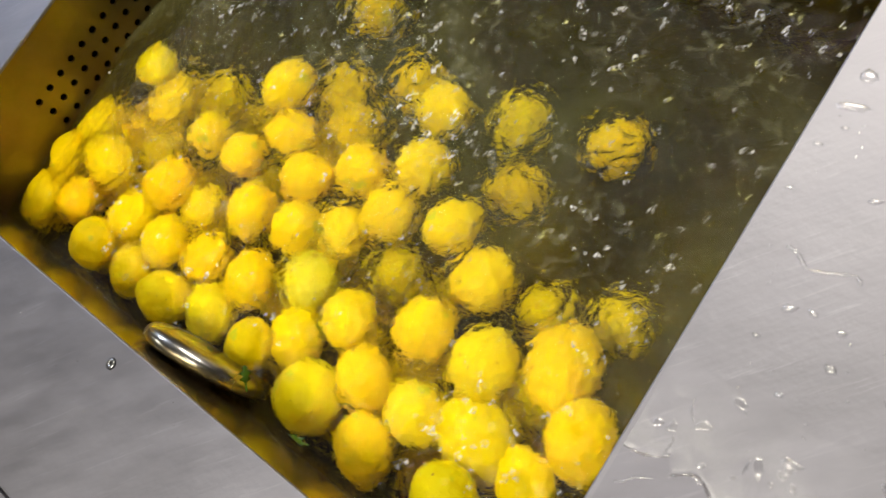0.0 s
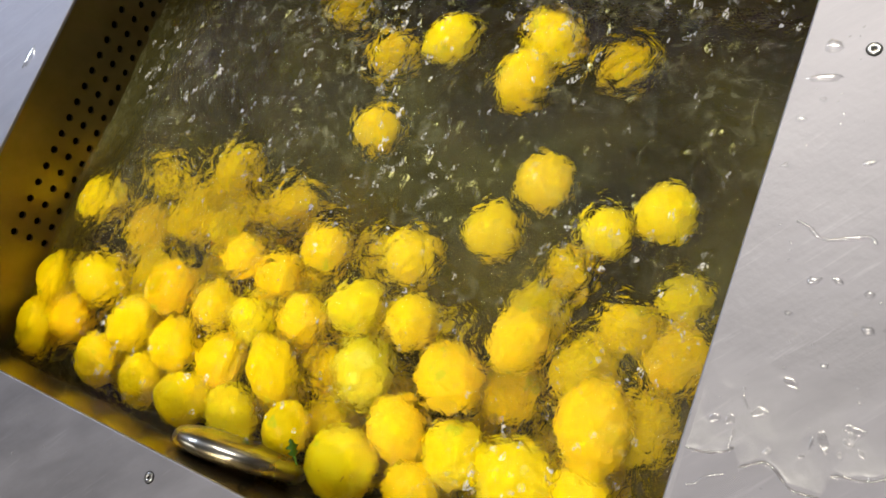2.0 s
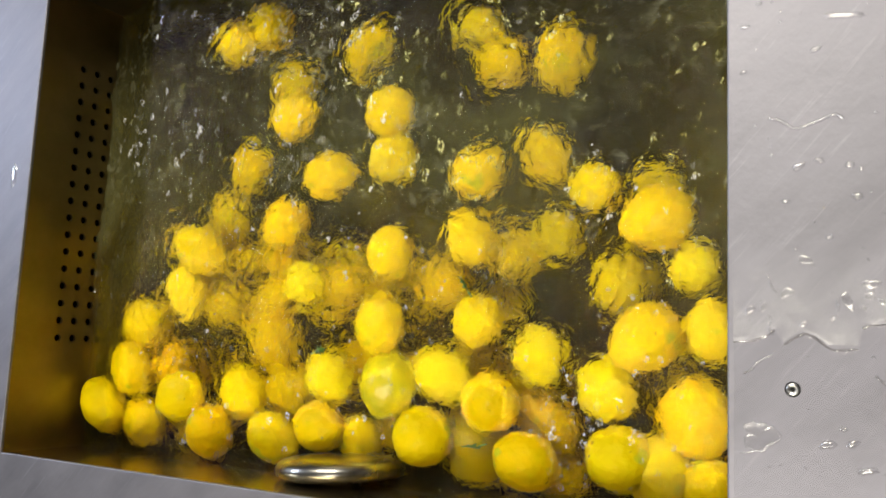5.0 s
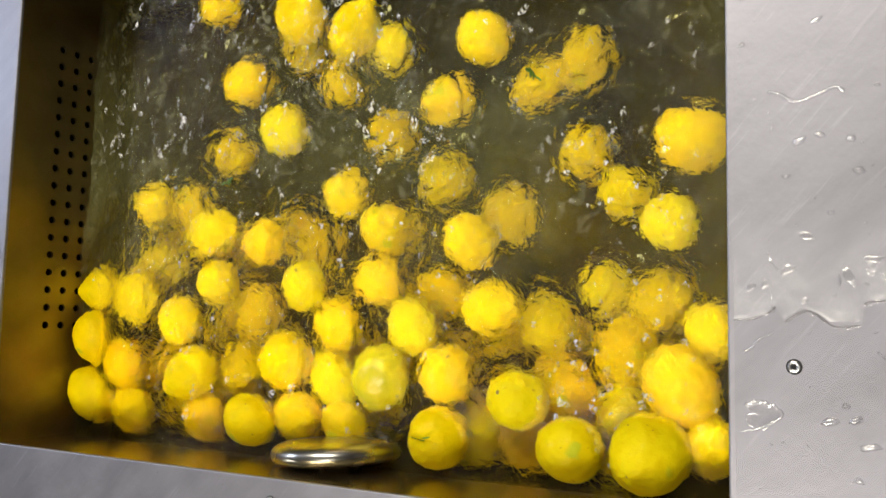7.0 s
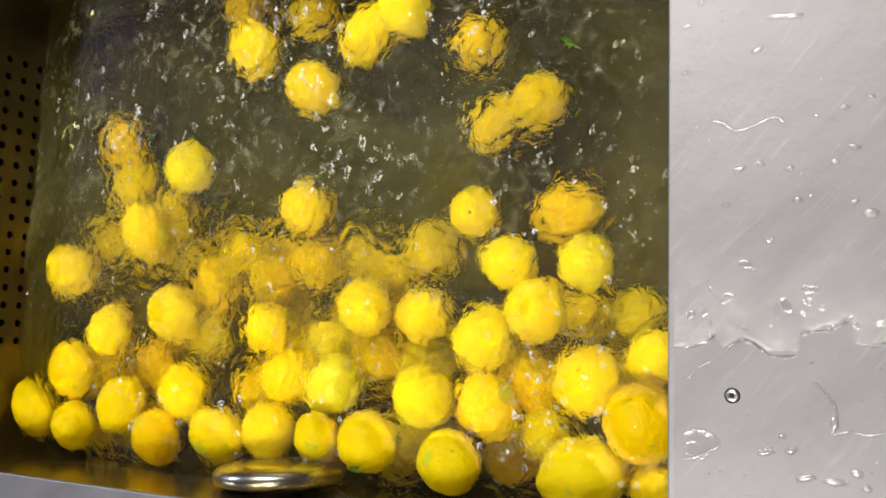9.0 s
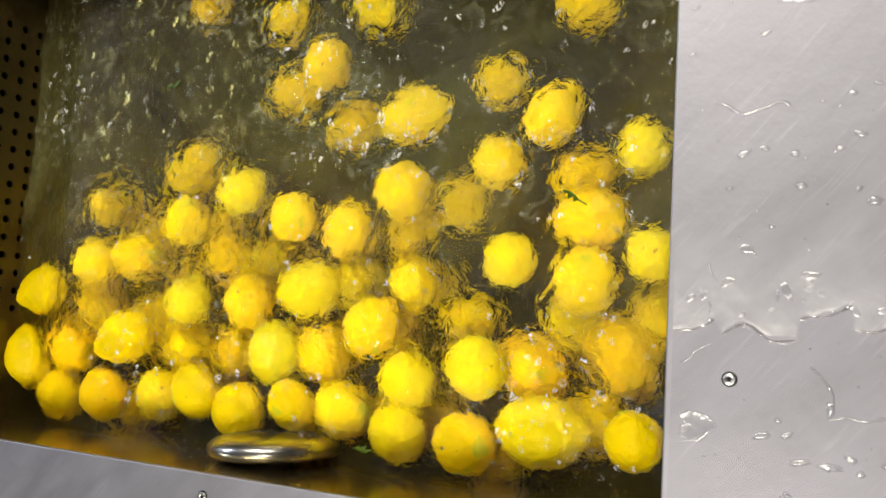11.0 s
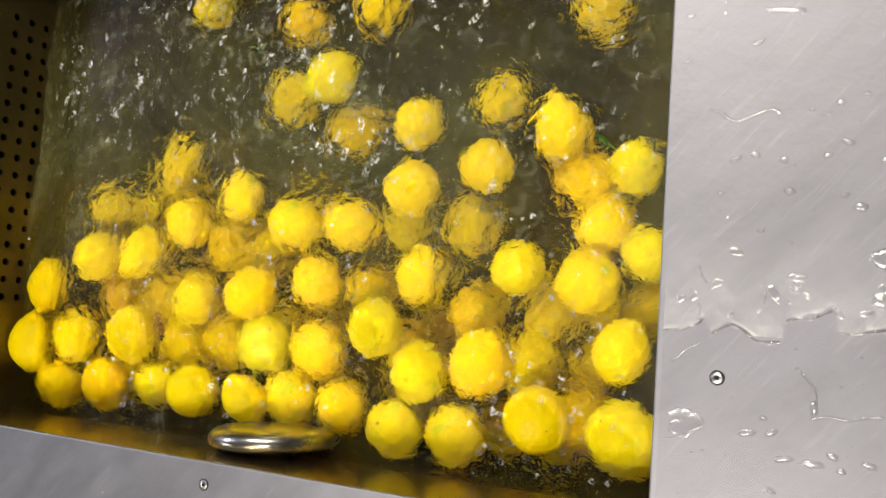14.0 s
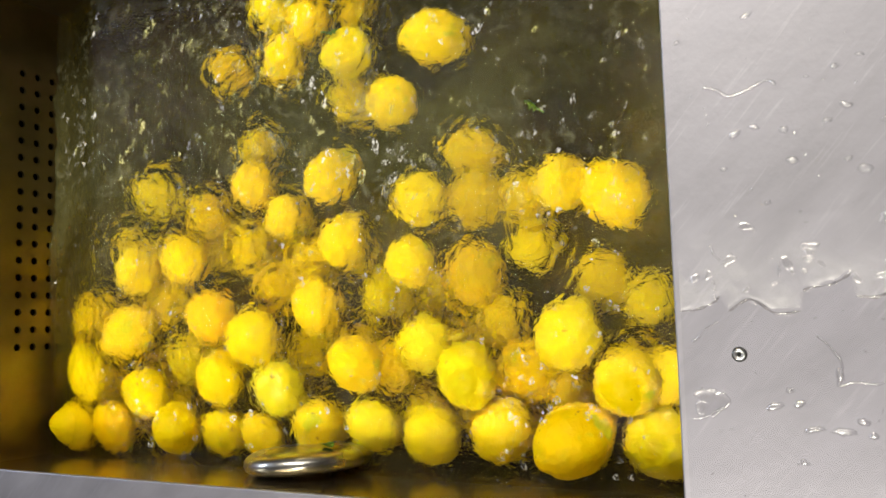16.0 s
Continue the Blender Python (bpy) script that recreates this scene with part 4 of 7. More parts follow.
    float_lemon(7, 0.052, [(0, 0.207, 0.034, 0.791), (0.5, 0.204, 0.034, 0.794), (1, 0.210, 0.033, 0.800), (1.5, 0.194, 0.034, 0.786), (2, 0.207, 0.034, 0.793), (2.5, 0.205, 0.034, 0.792), (3, 0.222, 0.033, 0.796), (3.5, 0.242, 0.036, 0.803), (4, 0.256, 0.033, 0.803), (4.6, 0.257, 0.032, 0.808), (5.2, 0.274, 0.034, 0.792), (5.8, 0.257, 0.034, 0.809), (6.5, 0.255, 0.032, 0.809), (7, 0.257, 0.034, 0.809), (7.5, 0.257, 0.032, 0.808), (8, 0.240, 0.036, 0.782), (8.5, 0.274, 0.034, 0.792), (9, 0.282, 0.042, 0.804), (9.6, 0.303, 0.033, 0.811), (10.2, 0.277, 0.042, 0.783), (10.8, 0.260, 0.045, 0.809), (11.5, 0.284, 0.081, 0.792), (12, 0.296, 0.076, 0.787), (12.5, 0.311, 0.075, 0.755), (13, 0.287, 0.101, 0.758), (13.5, 0.262, 0.121, 0.795), (14, 0.244, 0.131, 0.786), (14.5, 0.278, 0.122, 0.810), (15, 0.288, 0.188, 0.803), (15.5, 0.254, 0.189, 0.786), (16, 0.264, 0.215, 0.758)])
    float_lemon(8, 0.051, [(0, 0.269, 0.033, 0.801), (0.5, 0.265, 0.033, 0.802), (1, 0.267, 0.033, 0.801), (1.5, 0.260, 0.034, 0.793), (2, 0.269, 0.033, 0.800), (2.5, 0.267, 0.034, 0.795), (3, 0.278, 0.034, 0.785), (3.5, 0.289, 0.060, 0.665), (4, 0.289, 0.060, 0.665), (4.6, 0.289, 0.060, 0.665), (5.2, 0.289, 0.060, 0.665), (5.8, 0.289, 0.060, 0.665), (6.5, 0.289, 0.060, 0.665), (7, 0.289, 0.060, 0.665), (7.5, 0.289, 0.060, 0.665), (8, 0.289, 0.060, 0.665), (8.5, 0.267, 0.082, 0.755), (9, 0.265, 0.034, 0.758), (9.6, 0.252, 0.038, 0.801), (10.2, 0.219, 0.038, 0.786), (10.8, 0.200, 0.046, 0.786), (11.5, 0.248, 0.046, 0.809), (12, 0.252, 0.038, 0.801), (12.5, 0.223, 0.061, 0.791), (13, 0.219, 0.038, 0.786), (13.5, 0.243, 0.055, 0.810), (14, 0.260, 0.045, 0.809), (14.5, 0.257, 0.034, 0.785), (15, 0.250, 0.034, 0.754), (15.5, 0.231, 0.034, 0.790), (16, 0.244, 0.034, 0.784)])
    float_lemon(9, 0.050, [(0, 0.319, 0.047, 0.794), (0.5, 0.315, 0.043, 0.788), (1, 0.318, 0.043, 0.794), (1.5, 0.316, 0.041, 0.794), (2, 0.321, 0.038, 0.792), (2.5, 0.322, 0.040, 0.795), (3, 0.336, 0.040, 0.786), (3.5, 0.340, 0.045, 0.809), (4, 0.349, 0.101, 0.809), (4.6, 0.338, 0.082, 0.786), (5.2, 0.331, 0.100, 0.792), (5.8, 0.342, 0.080, 0.784), (6.5, 0.357, 0.037, 0.786), (7, 0.342, 0.080, 0.784), (7.5, 0.338, 0.082, 0.786), (8, 0.412, 0.072, 0.751), (8.5, 0.407, 0.156, 0.809), (9, 0.381, 0.129, 0.756), (9.6, 0.421, 0.148, 0.809), (10.2, 0.367, 0.152, 0.786), (10.8, 0.384, 0.156, 0.795), (11.5, 0.354, 0.147, 0.786), (12, 0.421, 0.148, 0.809), (12.5, 0.436, 0.118, 0.809), (13, 0.441, 0.139, 0.758), (13.5, 0.441, 0.148, 0.807), (14, 0.455, 0.119, 0.809), (14.5, 0.457, 0.093, 0.797), (15, 0.457, 0.088, 0.797), (15.5, 0.478, 0.075, 0.804), (16, 0.520, 0.090, 0.809)])
    float_lemon(10, 0.053, [(0, 0.229, 0.075, 0.798), (0.5, 0.224, 0.078, 0.799), (1, 0.231, 0.081, 0.795), (1.5, 0.222, 0.077, 0.793), (2, 0.234, 0.074, 0.799), (2.5, 0.235, 0.074, 0.794), (3, 0.252, 0.076, 0.791), (3.5, 0.277, 0.108, 0.757), (4, 0.273, 0.123, 0.758), (4.6, 0.278, 0.081, 0.786), (5.2, 0.267, 0.080, 0.754), (5.8, 0.294, 0.092, 0.799), (6.5, 0.329, 0.074, 0.758), (7, 0.294, 0.092, 0.799), (7.5, 0.278, 0.081, 0.786), (8, 0.290, 0.034, 0.791), (8.5, 0.324, 0.050, 0.797), (9, 0.335, 0.048, 0.792), (9.6, 0.342, 0.044, 0.784), (10.2, 0.328, 0.048, 0.789), (10.8, 0.314, 0.042, 0.800), (11.5, 0.309, 0.036, 0.809), (12, 0.303, 0.033, 0.810), (12.5, 0.294, 0.034, 0.807), (13, 0.279, 0.043, 0.784), (13.5, 0.281, 0.074, 0.785), (14, 0.270, 0.092, 0.757), (14.5, 0.223, 0.073, 0.788), (15, 0.225, 0.043, 0.804), (15.5, 0.247, 0.082, 0.786), (16, 0.251, 0.086, 0.801)])
    float_lemon(11, 0.049, [(0, 0.278, 0.086, 0.784), (0.5, 0.275, 0.085, 0.784), (1, 0.282, 0.083, 0.785), (1.5, 0.275, 0.087, 0.786), (2, 0.287, 0.078, 0.789), (2.5, 0.290, 0.078, 0.786), (3, 0.304, 0.081, 0.786), (3.5, 0.295, 0.076, 0.809), (4, 0.292, 0.068, 0.803), (4.6, 0.312, 0.039, 0.801), (5.2, 0.333, 0.051, 0.808), (5.8, 0.310, 0.041, 0.801), (6.5, 0.318, 0.041, 0.810), (7, 0.310, 0.041, 0.801), (7.5, 0.312, 0.039, 0.801), (8, 0.328, 0.046, 0.809), (8.5, 0.331, 0.100, 0.793), (9, 0.350, 0.100, 0.785), (9.6, 0.305, 0.079, 0.798), (10.2, 0.287, 0.101, 0.758), (10.8, 0.270, 0.092, 0.758), (11.5, 0.327, 0.095, 0.758), (12, 0.296, 0.128, 0.758), (12.5, 0.281, 0.113, 0.763), (13, 0.269, 0.144, 0.786), (13.5, 0.281, 0.164, 0.782), (14, 0.320, 0.141, 0.809), (14.5, 0.317, 0.127, 0.756), (15, 0.320, 0.149, 0.786), (15.5, 0.321, 0.172, 0.797), (16, 0.299, 0.173, 0.758)])
    float_lemon(12, 0.045, [(0, 0.242, 0.122, 0.784), (0.5, 0.242, 0.123, 0.795), (1, 0.241, 0.126, 0.785), (1.5, 0.257, 0.125, 0.801), (2, 0.258, 0.120, 0.791), (2.5, 0.251, 0.112, 0.758), (3, 0.294, 0.160, 0.809), (3.5, 0.219, 0.126, 0.786), (4, 0.223, 0.188, 0.795), (4.6, 0.223, 0.163, 0.786), (5.2, 0.258, 0.173, 0.752), (5.8, 0.212, 0.166, 0.809), (6.5, 0.215, 0.160, 0.758), (7, 0.212, 0.166, 0.809), (7.5, 0.223, 0.163, 0.786), (8, 0.245, 0.206, 0.758), (8.5, 0.253, 0.218, 0.760), (9, 0.276, 0.217, 0.754), (9.6, 0.253, 0.239, 0.755), (10.2, 0.308, 0.214, 0.758), (10.8, 0.314, 0.182, 0.758), (11.5, 0.306, 0.171, 0.758), (12, 0.334, 0.176, 0.796), (12.5, 0.318, 0.140, 0.758), (13, 0.356, 0.199, 0.758), (13.5, 0.361, 0.198, 0.758), (14, 0.425, 0.154, 0.758), (14.5, 0.401, 0.211, 0.757), (15, 0.416, 0.190, 0.758), (15.5, 0.444, 0.208, 0.755), (16, 0.469, 0.187, 0.809)])
    float_lemon(13, 0.053, [(0, 0.194, 0.124, 0.799), (0.5, 0.190, 0.123, 0.798), (1, 0.183, 0.124, 0.784), (1.5, 0.185, 0.121, 0.785), (2, 0.210, 0.123, 0.809), (2.5, 0.196, 0.118, 0.791), (3, 0.208, 0.106, 0.804), (3.5, 0.218, 0.082, 0.809), (4, 0.220, 0.072, 0.796), (4.6, 0.186, 0.034, 0.786), (5.2, 0.195, 0.032, 0.808), (5.8, 0.186, 0.034, 0.786), (6.5, 0.174, 0.045, 0.786), (7, 0.186, 0.034, 0.786), (7.5, 0.186, 0.034, 0.786), (8, 0.181, 0.034, 0.795), (8.5, 0.195, 0.032, 0.808), (9, 0.209, 0.034, 0.804), (9.6, 0.137, 0.034, 0.787), (10.2, 0.146, 0.040, 0.783), (10.8, 0.139, 0.040, 0.798), (11.5, 0.163, 0.038, 0.806), (12, 0.137, 0.034, 0.787), (12.5, 0.139, 0.036, 0.794), (13, 0.146, 0.040, 0.783), (13.5, 0.162, 0.034, 0.794), (14, 0.139, 0.040, 0.798), (14.5, 0.140, 0.037, 0.803), (15, 0.122, 0.037, 0.801), (15.5, 0.109, 0.038, 0.804), (16, 0.095, 0.034, 0.786)])
    float_lemon(14, 0.052, [(0, 0.126, 0.149, 0.758), (0.5, 0.126, 0.149, 0.665), (1, 0.126, 0.149, 0.665), (1.5, 0.143, 0.138, 0.760), (2, 0.143, 0.129, 0.758), (2.5, 0.152, 0.140, 0.758), (3, 0.114, 0.141, 0.757), (3.5, 0.123, 0.134, 0.754), (4, 0.125, 0.145, 0.754), (4.6, 0.120, 0.153, 0.800), (5.2, 0.154, 0.179, 0.787), (5.8, 0.089, 0.151, 0.786), (6.5, 0.108, 0.123, 0.758), (7, 0.089, 0.151, 0.786), (7.5, 0.120, 0.153, 0.800), (8, 0.149, 0.173, 0.786), (8.5, 0.183, 0.180, 0.752), (9, 0.227, 0.152, 0.809), (9.6, 0.186, 0.127, 0.785), (10.2, 0.186, 0.151, 0.753), (10.8, 0.184, 0.130, 0.758), (11.5, 0.154, 0.100, 0.758), (12, 0.136, 0.097, 0.782), (12.5, 0.126, 0.093, 0.809), (13, 0.114, 0.079, 0.758), (13.5, 0.100, 0.084, 0.792), (14, 0.090, 0.085, 0.786), (14.5, 0.097, 0.084, 0.795), (15, 0.113, 0.091, 0.803), (15.5, 0.127, 0.094, 0.809), (16, 0.149, 0.071, 0.798)])
    float_lemon(15, 0.053, [(0, 0.043, 0.139, 0.786), (0.5, 0.031, 0.138, 0.758), (1, 0.034, 0.138, 0.758), (1.5, 0.048, 0.138, 0.788), (2, 0.064, 0.133, 0.665), (2.5, 0.047, 0.135, 0.757), (3, 0.058, 0.130, 0.758), (3.5, 0.064, 0.136, 0.758), (4, 0.094, 0.152, 0.809), (4.6, 0.046, 0.155, 0.786), (5.2, 0.104, 0.136, 0.789), (5.8, 0.031, 0.159, 0.786), (6.5, 0.073, 0.158, 0.804), (7, 0.031, 0.159, 0.786), (7.5, 0.046, 0.155, 0.786), (8, 0.073, 0.152, 0.786), (8.5, 0.104, 0.136, 0.789), (9, 0.075, 0.195, 0.794), (9.6, 0.103, 0.183, 0.809), (10.2, 0.046, 0.160, 0.799), (10.8, 0.050, 0.137, 0.800), (11.5, 0.052, 0.171, 0.807), (12, 0.103, 0.183, 0.809), (12.5, 0.065, 0.194, 0.804), (13, 0.046, 0.160, 0.799), (13.5, 0.084, 0.179, 0.793), (14, 0.119, 0.169, 0.800), (14.5, 0.087, 0.198, 0.787), (15, 0.140, 0.166, 0.795), (15.5, 0.124, 0.211, 0.758), (16, 0.138, 0.198, 0.798)])
    float_lemon(16, 0.051, [(0, 0.077, 0.159, 0.754), (0.5, 0.094, 0.153, 0.758), (1, 0.087, 0.154, 0.756), (1.5, 0.088, 0.149, 0.758), (2, 0.108, 0.171, 0.758), (2.5, 0.107, 0.216, 0.758), (3, 0.098, 0.232, 0.786), (3.5, 0.129, 0.248, 0.786), (4, 0.101, 0.242, 0.807), (4.6, 0.093, 0.244, 0.665), (5.2, 0.093, 0.244, 0.665), (5.8, 0.093, 0.244, 0.665), (6.5, 0.093, 0.244, 0.665), (7, 0.093, 0.244, 0.665), (7.5, 0.084, 0.242, 0.669), (8, 0.076, 0.252, 0.758), (8.5, 0.158, 0.227, 0.809), (9, 0.176, 0.234, 0.795), (9.6, 0.174, 0.181, 0.784), (10.2, 0.169, 0.192, 0.809), (10.8, 0.169, 0.176, 0.783), (11.5, 0.163, 0.196, 0.795), (12, 0.175, 0.182, 0.788), (12.5, 0.172, 0.198, 0.793), (13, 0.169, 0.192, 0.809), (13.5, 0.195, 0.198, 0.759), (14, 0.184, 0.130, 0.758), (14.5, 0.164, 0.154, 0.758), (15, 0.165, 0.177, 0.754), (15.5, 0.162, 0.150, 0.757), (16, 0.126, 0.134, 0.795)])
    float_lemon(17, 0.054, [(0, 0.115, 0.195, 0.782), (0.5, 0.115, 0.194, 0.784), (1, 0.137, 0.141, 0.760), (1.5, 0.131, 0.089, 0.751), (2, 0.135, 0.091, 0.665), (2.5, 0.135, 0.091, 0.665), (3, 0.135, 0.091, 0.665), (3.5, 0.135, 0.091, 0.665), (4, 0.135, 0.091, 0.665), (4.6, 0.135, 0.091, 0.665), (5.2, 0.135, 0.091, 0.665), (5.8, 0.135, 0.091, 0.665), (6.5, 0.135, 0.091, 0.665), (7, 0.135, 0.091, 0.665), (7.5, 0.135, 0.091, 0.665), (8, 0.135, 0.091, 0.665), (8.5, 0.135, 0.091, 0.665), (9, 0.135, 0.091, 0.665), (9.6, 0.135, 0.091, 0.665), (10.2, 0.146, 0.119, 0.759), (10.8, 0.130, 0.132, 0.758), (11.5, 0.034, 0.123, 0.758), (12, 0.097, 0.114, 0.811), (12.5, 0.058, 0.122, 0.789), (13, 0.131, 0.129, 0.809), (13.5, 0.134, 0.123, 0.785), (14, 0.178, 0.093, 0.809), (14.5, 0.150, 0.073, 0.758), (15, 0.175, 0.042, 0.783), (15.5, 0.177, 0.054, 0.801), (16, 0.192, 0.035, 0.801)])
    float_lemon(18, 0.047, [(0, 0.087, 0.217, 0.812), (0.5, 0.067, 0.181, 0.806), (1, 0.052, 0.189, 0.786), (1.5, 0.060, 0.192, 0.758), (2, 0.060, 0.192, 0.665), (2.5, 0.060, 0.192, 0.665), (3, 0.060, 0.192, 0.665), (3.5, 0.060, 0.192, 0.665), (4, 0.060, 0.192, 0.665), (4.6, 0.060, 0.192, 0.665), (5.2, 0.060, 0.192, 0.665), (5.8, 0.095, 0.189, 0.757), (6.5, 0.128, 0.190, 0.786), (7, 0.095, 0.189, 0.757), (7.5, 0.095, 0.188, 0.665), (8, 0.095, 0.188, 0.665), (8.5, 0.095, 0.188, 0.665), (9, 0.095, 0.188, 0.665), (9.6, 0.095, 0.188, 0.665), (10.2, 0.095, 0.188, 0.665), (10.8, 0.095, 0.188, 0.665), (11.5, 0.095, 0.188, 0.665), (12, 0.095, 0.188, 0.665), (12.5, 0.095, 0.188, 0.665), (13, 0.095, 0.188, 0.665), (13.5, 0.095, 0.188, 0.665), (14, 0.095, 0.188, 0.665), (14.5, 0.108, 0.169, 0.754), (15, 0.099, 0.208, 0.758), (15.5, 0.123, 0.270, 0.758), (16, 0.140, 0.283, 0.758)])
    float_lemon(19, 0.052, [(0, 0.159, 0.230, 0.758), (0.5, 0.126, 0.254, 0.758), (1, 0.091, 0.266, 0.786), (1.5, 0.057, 0.215, 0.806), (2, 0.043, 0.184, 0.786), (2.5, 0.060, 0.184, 0.759), (3, 0.095, 0.188, 0.759), (3.5, 0.075, 0.215, 0.795), (4, 0.099, 0.209, 0.758), (4.6, 0.148, 0.253, 0.758), (5.2, 0.176, 0.252, 0.758), (5.8, 0.143, 0.249, 0.754), (6.5, 0.153, 0.240, 0.797), (7, 0.192, 0.218, 0.789), (7.5, 0.166, 0.210, 0.794), (8, 0.146, 0.214, 0.756), (8.5, 0.176, 0.252, 0.758), (9, 0.131, 0.289, 0.758), (9.6, 0.164, 0.293, 0.758), (10.2, 0.148, 0.279, 0.755), (10.8, 0.191, 0.268, 0.758), (11.5, 0.253, 0.290, 0.758), (12, 0.253, 0.286, 0.755), (12.5, 0.245, 0.285, 0.758), (13, 0.260, 0.310, 0.810), (13.5, 0.273, 0.297, 0.758), (14, 0.322, 0.337, 0.758), (14.5, 0.348, 0.318, 0.758), (15, 0.375, 0.314, 0.791), (15.5, 0.382, 0.278, 0.809), (16, 0.396, 0.352, 0.758)])
    float_lemon(20, 0.047, [(0, 0.203, 0.184, 0.802), (0.5, 0.170, 0.177, 0.786), (1, 0.187, 0.172, 0.784), (1.5, 0.195, 0.168, 0.787), (2, 0.207, 0.195, 0.756), (2.5, 0.244, 0.231, 0.809), (3, 0.288, 0.257, 0.747), (3.5, 0.200, 0.247, 0.786), (4, 0.243, 0.269, 0.805), (4.6, 0.196, 0.315, 0.805), (5.2, 0.212, 0.302, 0.758), (5.8, 0.192, 0.305, 0.758), (6.5, 0.187, 0.254, 0.758), (7, 0.142, 0.249, 0.756), (7.5, 0.148, 0.253, 0.758), (8, 0.132, 0.272, 0.809), (8.5, 0.212, 0.302, 0.758), (9, 0.188, 0.257, 0.758), (9.6, 0.180, 0.259, 0.791), (10.2, 0.165, 0.235, 0.761), (10.8, 0.238, 0.207, 0.807), (11.5, 0.208, 0.243, 0.758), (12, 0.253, 0.238, 0.761), (12.5, 0.226, 0.236, 0.758), (13, 0.278, 0.250, 0.786), (13.5, 0.282, 0.239, 0.753), (14, 0.289, 0.234, 0.787), (14.5, 0.315, 0.234, 0.786), (15, 0.383, 0.188, 0.806), (15.5, 0.398, 0.181, 0.755), (16, 0.395, 0.211, 0.798)])
    float_lemon(21, 0.046, [(0, 0.259, 0.180, 0.809), (0.5, 0.252, 0.176, 0.809), (1, 0.260, 0.179, 0.807), (1.5, 0.253, 0.173, 0.795), (2, 0.268, 0.172, 0.792), (2.5, 0.228, 0.215, 0.788), (3, 0.228, 0.182, 0.809), (3.5, 0.195, 0.196, 0.754), (4, 0.245, 0.217, 0.758), (4.6, 0.245, 0.193, 0.758), (5.2, 0.253, 0.216, 0.759), (5.8, 0.210, 0.216, 0.809), (6.5, 0.257, 0.181, 0.756), (7, 0.260, 0.207, 0.792), (7.5, 0.245, 0.193, 0.758), (8, 0.250, 0.251, 0.758), (8.5, 0.258, 0.252, 0.795), (9, 0.263, 0.251, 0.665), (9.6, 0.263, 0.251, 0.665), (10.2, 0.263, 0.251, 0.665), (10.8, 0.263, 0.251, 0.665), (11.5, 0.263, 0.251, 0.665), (12, 0.263, 0.251, 0.665), (12.5, 0.263, 0.251, 0.665), (13, 0.263, 0.251, 0.665), (13.5, 0.263, 0.251, 0.665), (14, 0.264, 0.251, 0.665), (14.5, 0.255, 0.237, 0.753), (15, 0.287, 0.247, 0.809), (15.5, 0.275, 0.270, 0.794), (16, 0.289, 0.275, 0.794)])
    float_lemon(22, 0.048, [(0, 0.307, 0.141, 0.810), (0.5, 0.354, 0.147, 0.802), (1, 0.351, 0.144, 0.792), (1.5, 0.324, 0.183, 0.758), (2, 0.354, 0.134, 0.786), (2.5, 0.308, 0.132, 0.786), (3, 0.333, 0.122, 0.786), (3.5, 0.380, 0.147, 0.809), (4, 0.331, 0.180, 0.758), (4.6, 0.325, 0.180, 0.786), (5.2, 0.332, 0.179, 0.754), (5.8, 0.319, 0.162, 0.809), (6.5, 0.312, 0.110, 0.800), (7, 0.350, 0.127, 0.794), (7.5, 0.351, 0.127, 0.795), (8, 0.352, 0.114, 0.808), (8.5, 0.337, 0.133, 0.757), (9, 0.301, 0.086, 0.758), (9.6, 0.296, 0.128, 0.758), (10.2, 0.273, 0.144, 0.792), (10.8, 0.320, 0.141, 0.809), (11.5, 0.301, 0.136, 0.800), (12, 0.261, 0.133, 0.809), (12.5, 0.262, 0.172, 0.759), (13, 0.255, 0.203, 0.786), (13.5, 0.251, 0.239, 0.787), (14, 0.233, 0.208, 0.801), (14.5, 0.213, 0.247, 0.767), (15, 0.204, 0.234, 0.786), (15.5, 0.194, 0.283, 0.758), (16, 0.212, 0.255, 0.758)])
    float_lemon(23, 0.049, [(0, 0.340, 0.091, 0.796), (0.5, 0.343, 0.094, 0.803), (1, 0.342, 0.090, 0.795), (1.5, 0.341, 0.090, 0.795), (2, 0.345, 0.067, 0.758), (2.5, 0.345, 0.067, 0.665), (3, 0.345, 0.067, 0.665), (3.5, 0.345, 0.067, 0.665), (4, 0.345, 0.067, 0.665), (4.6, 0.345, 0.067, 0.665), (5.2, 0.337, 0.133, 0.759), (5.8, 0.348, 0.127, 0.791), (6.5, 0.362, 0.152, 0.803), (7, 0.390, 0.167, 0.786), (7.5, 0.325, 0.180, 0.786), (8, 0.369, 0.196, 0.758), (8.5, 0.323, 0.225, 0.753), (9, 0.359, 0.205, 0.754), (9.6, 0.407, 0.199, 0.802), (10.2, 0.403, 0.236, 0.794), (10.8, 0.413, 0.211, 0.786), (11.5, 0.403, 0.207, 0.796), (12, 0.407, 0.199, 0.802), (12.5, 0.376, 0.161, 0.786), (13, 0.367, 0.152, 0.787), (13.5, 0.344, 0.148, 0.803), (14, 0.386, 0.156, 0.797), (14.5, 0.411, 0.147, 0.786), (15, 0.433, 0.145, 0.790), (15.5, 0.435, 0.124, 0.786), (16, 0.427, 0.098, 0.758)])
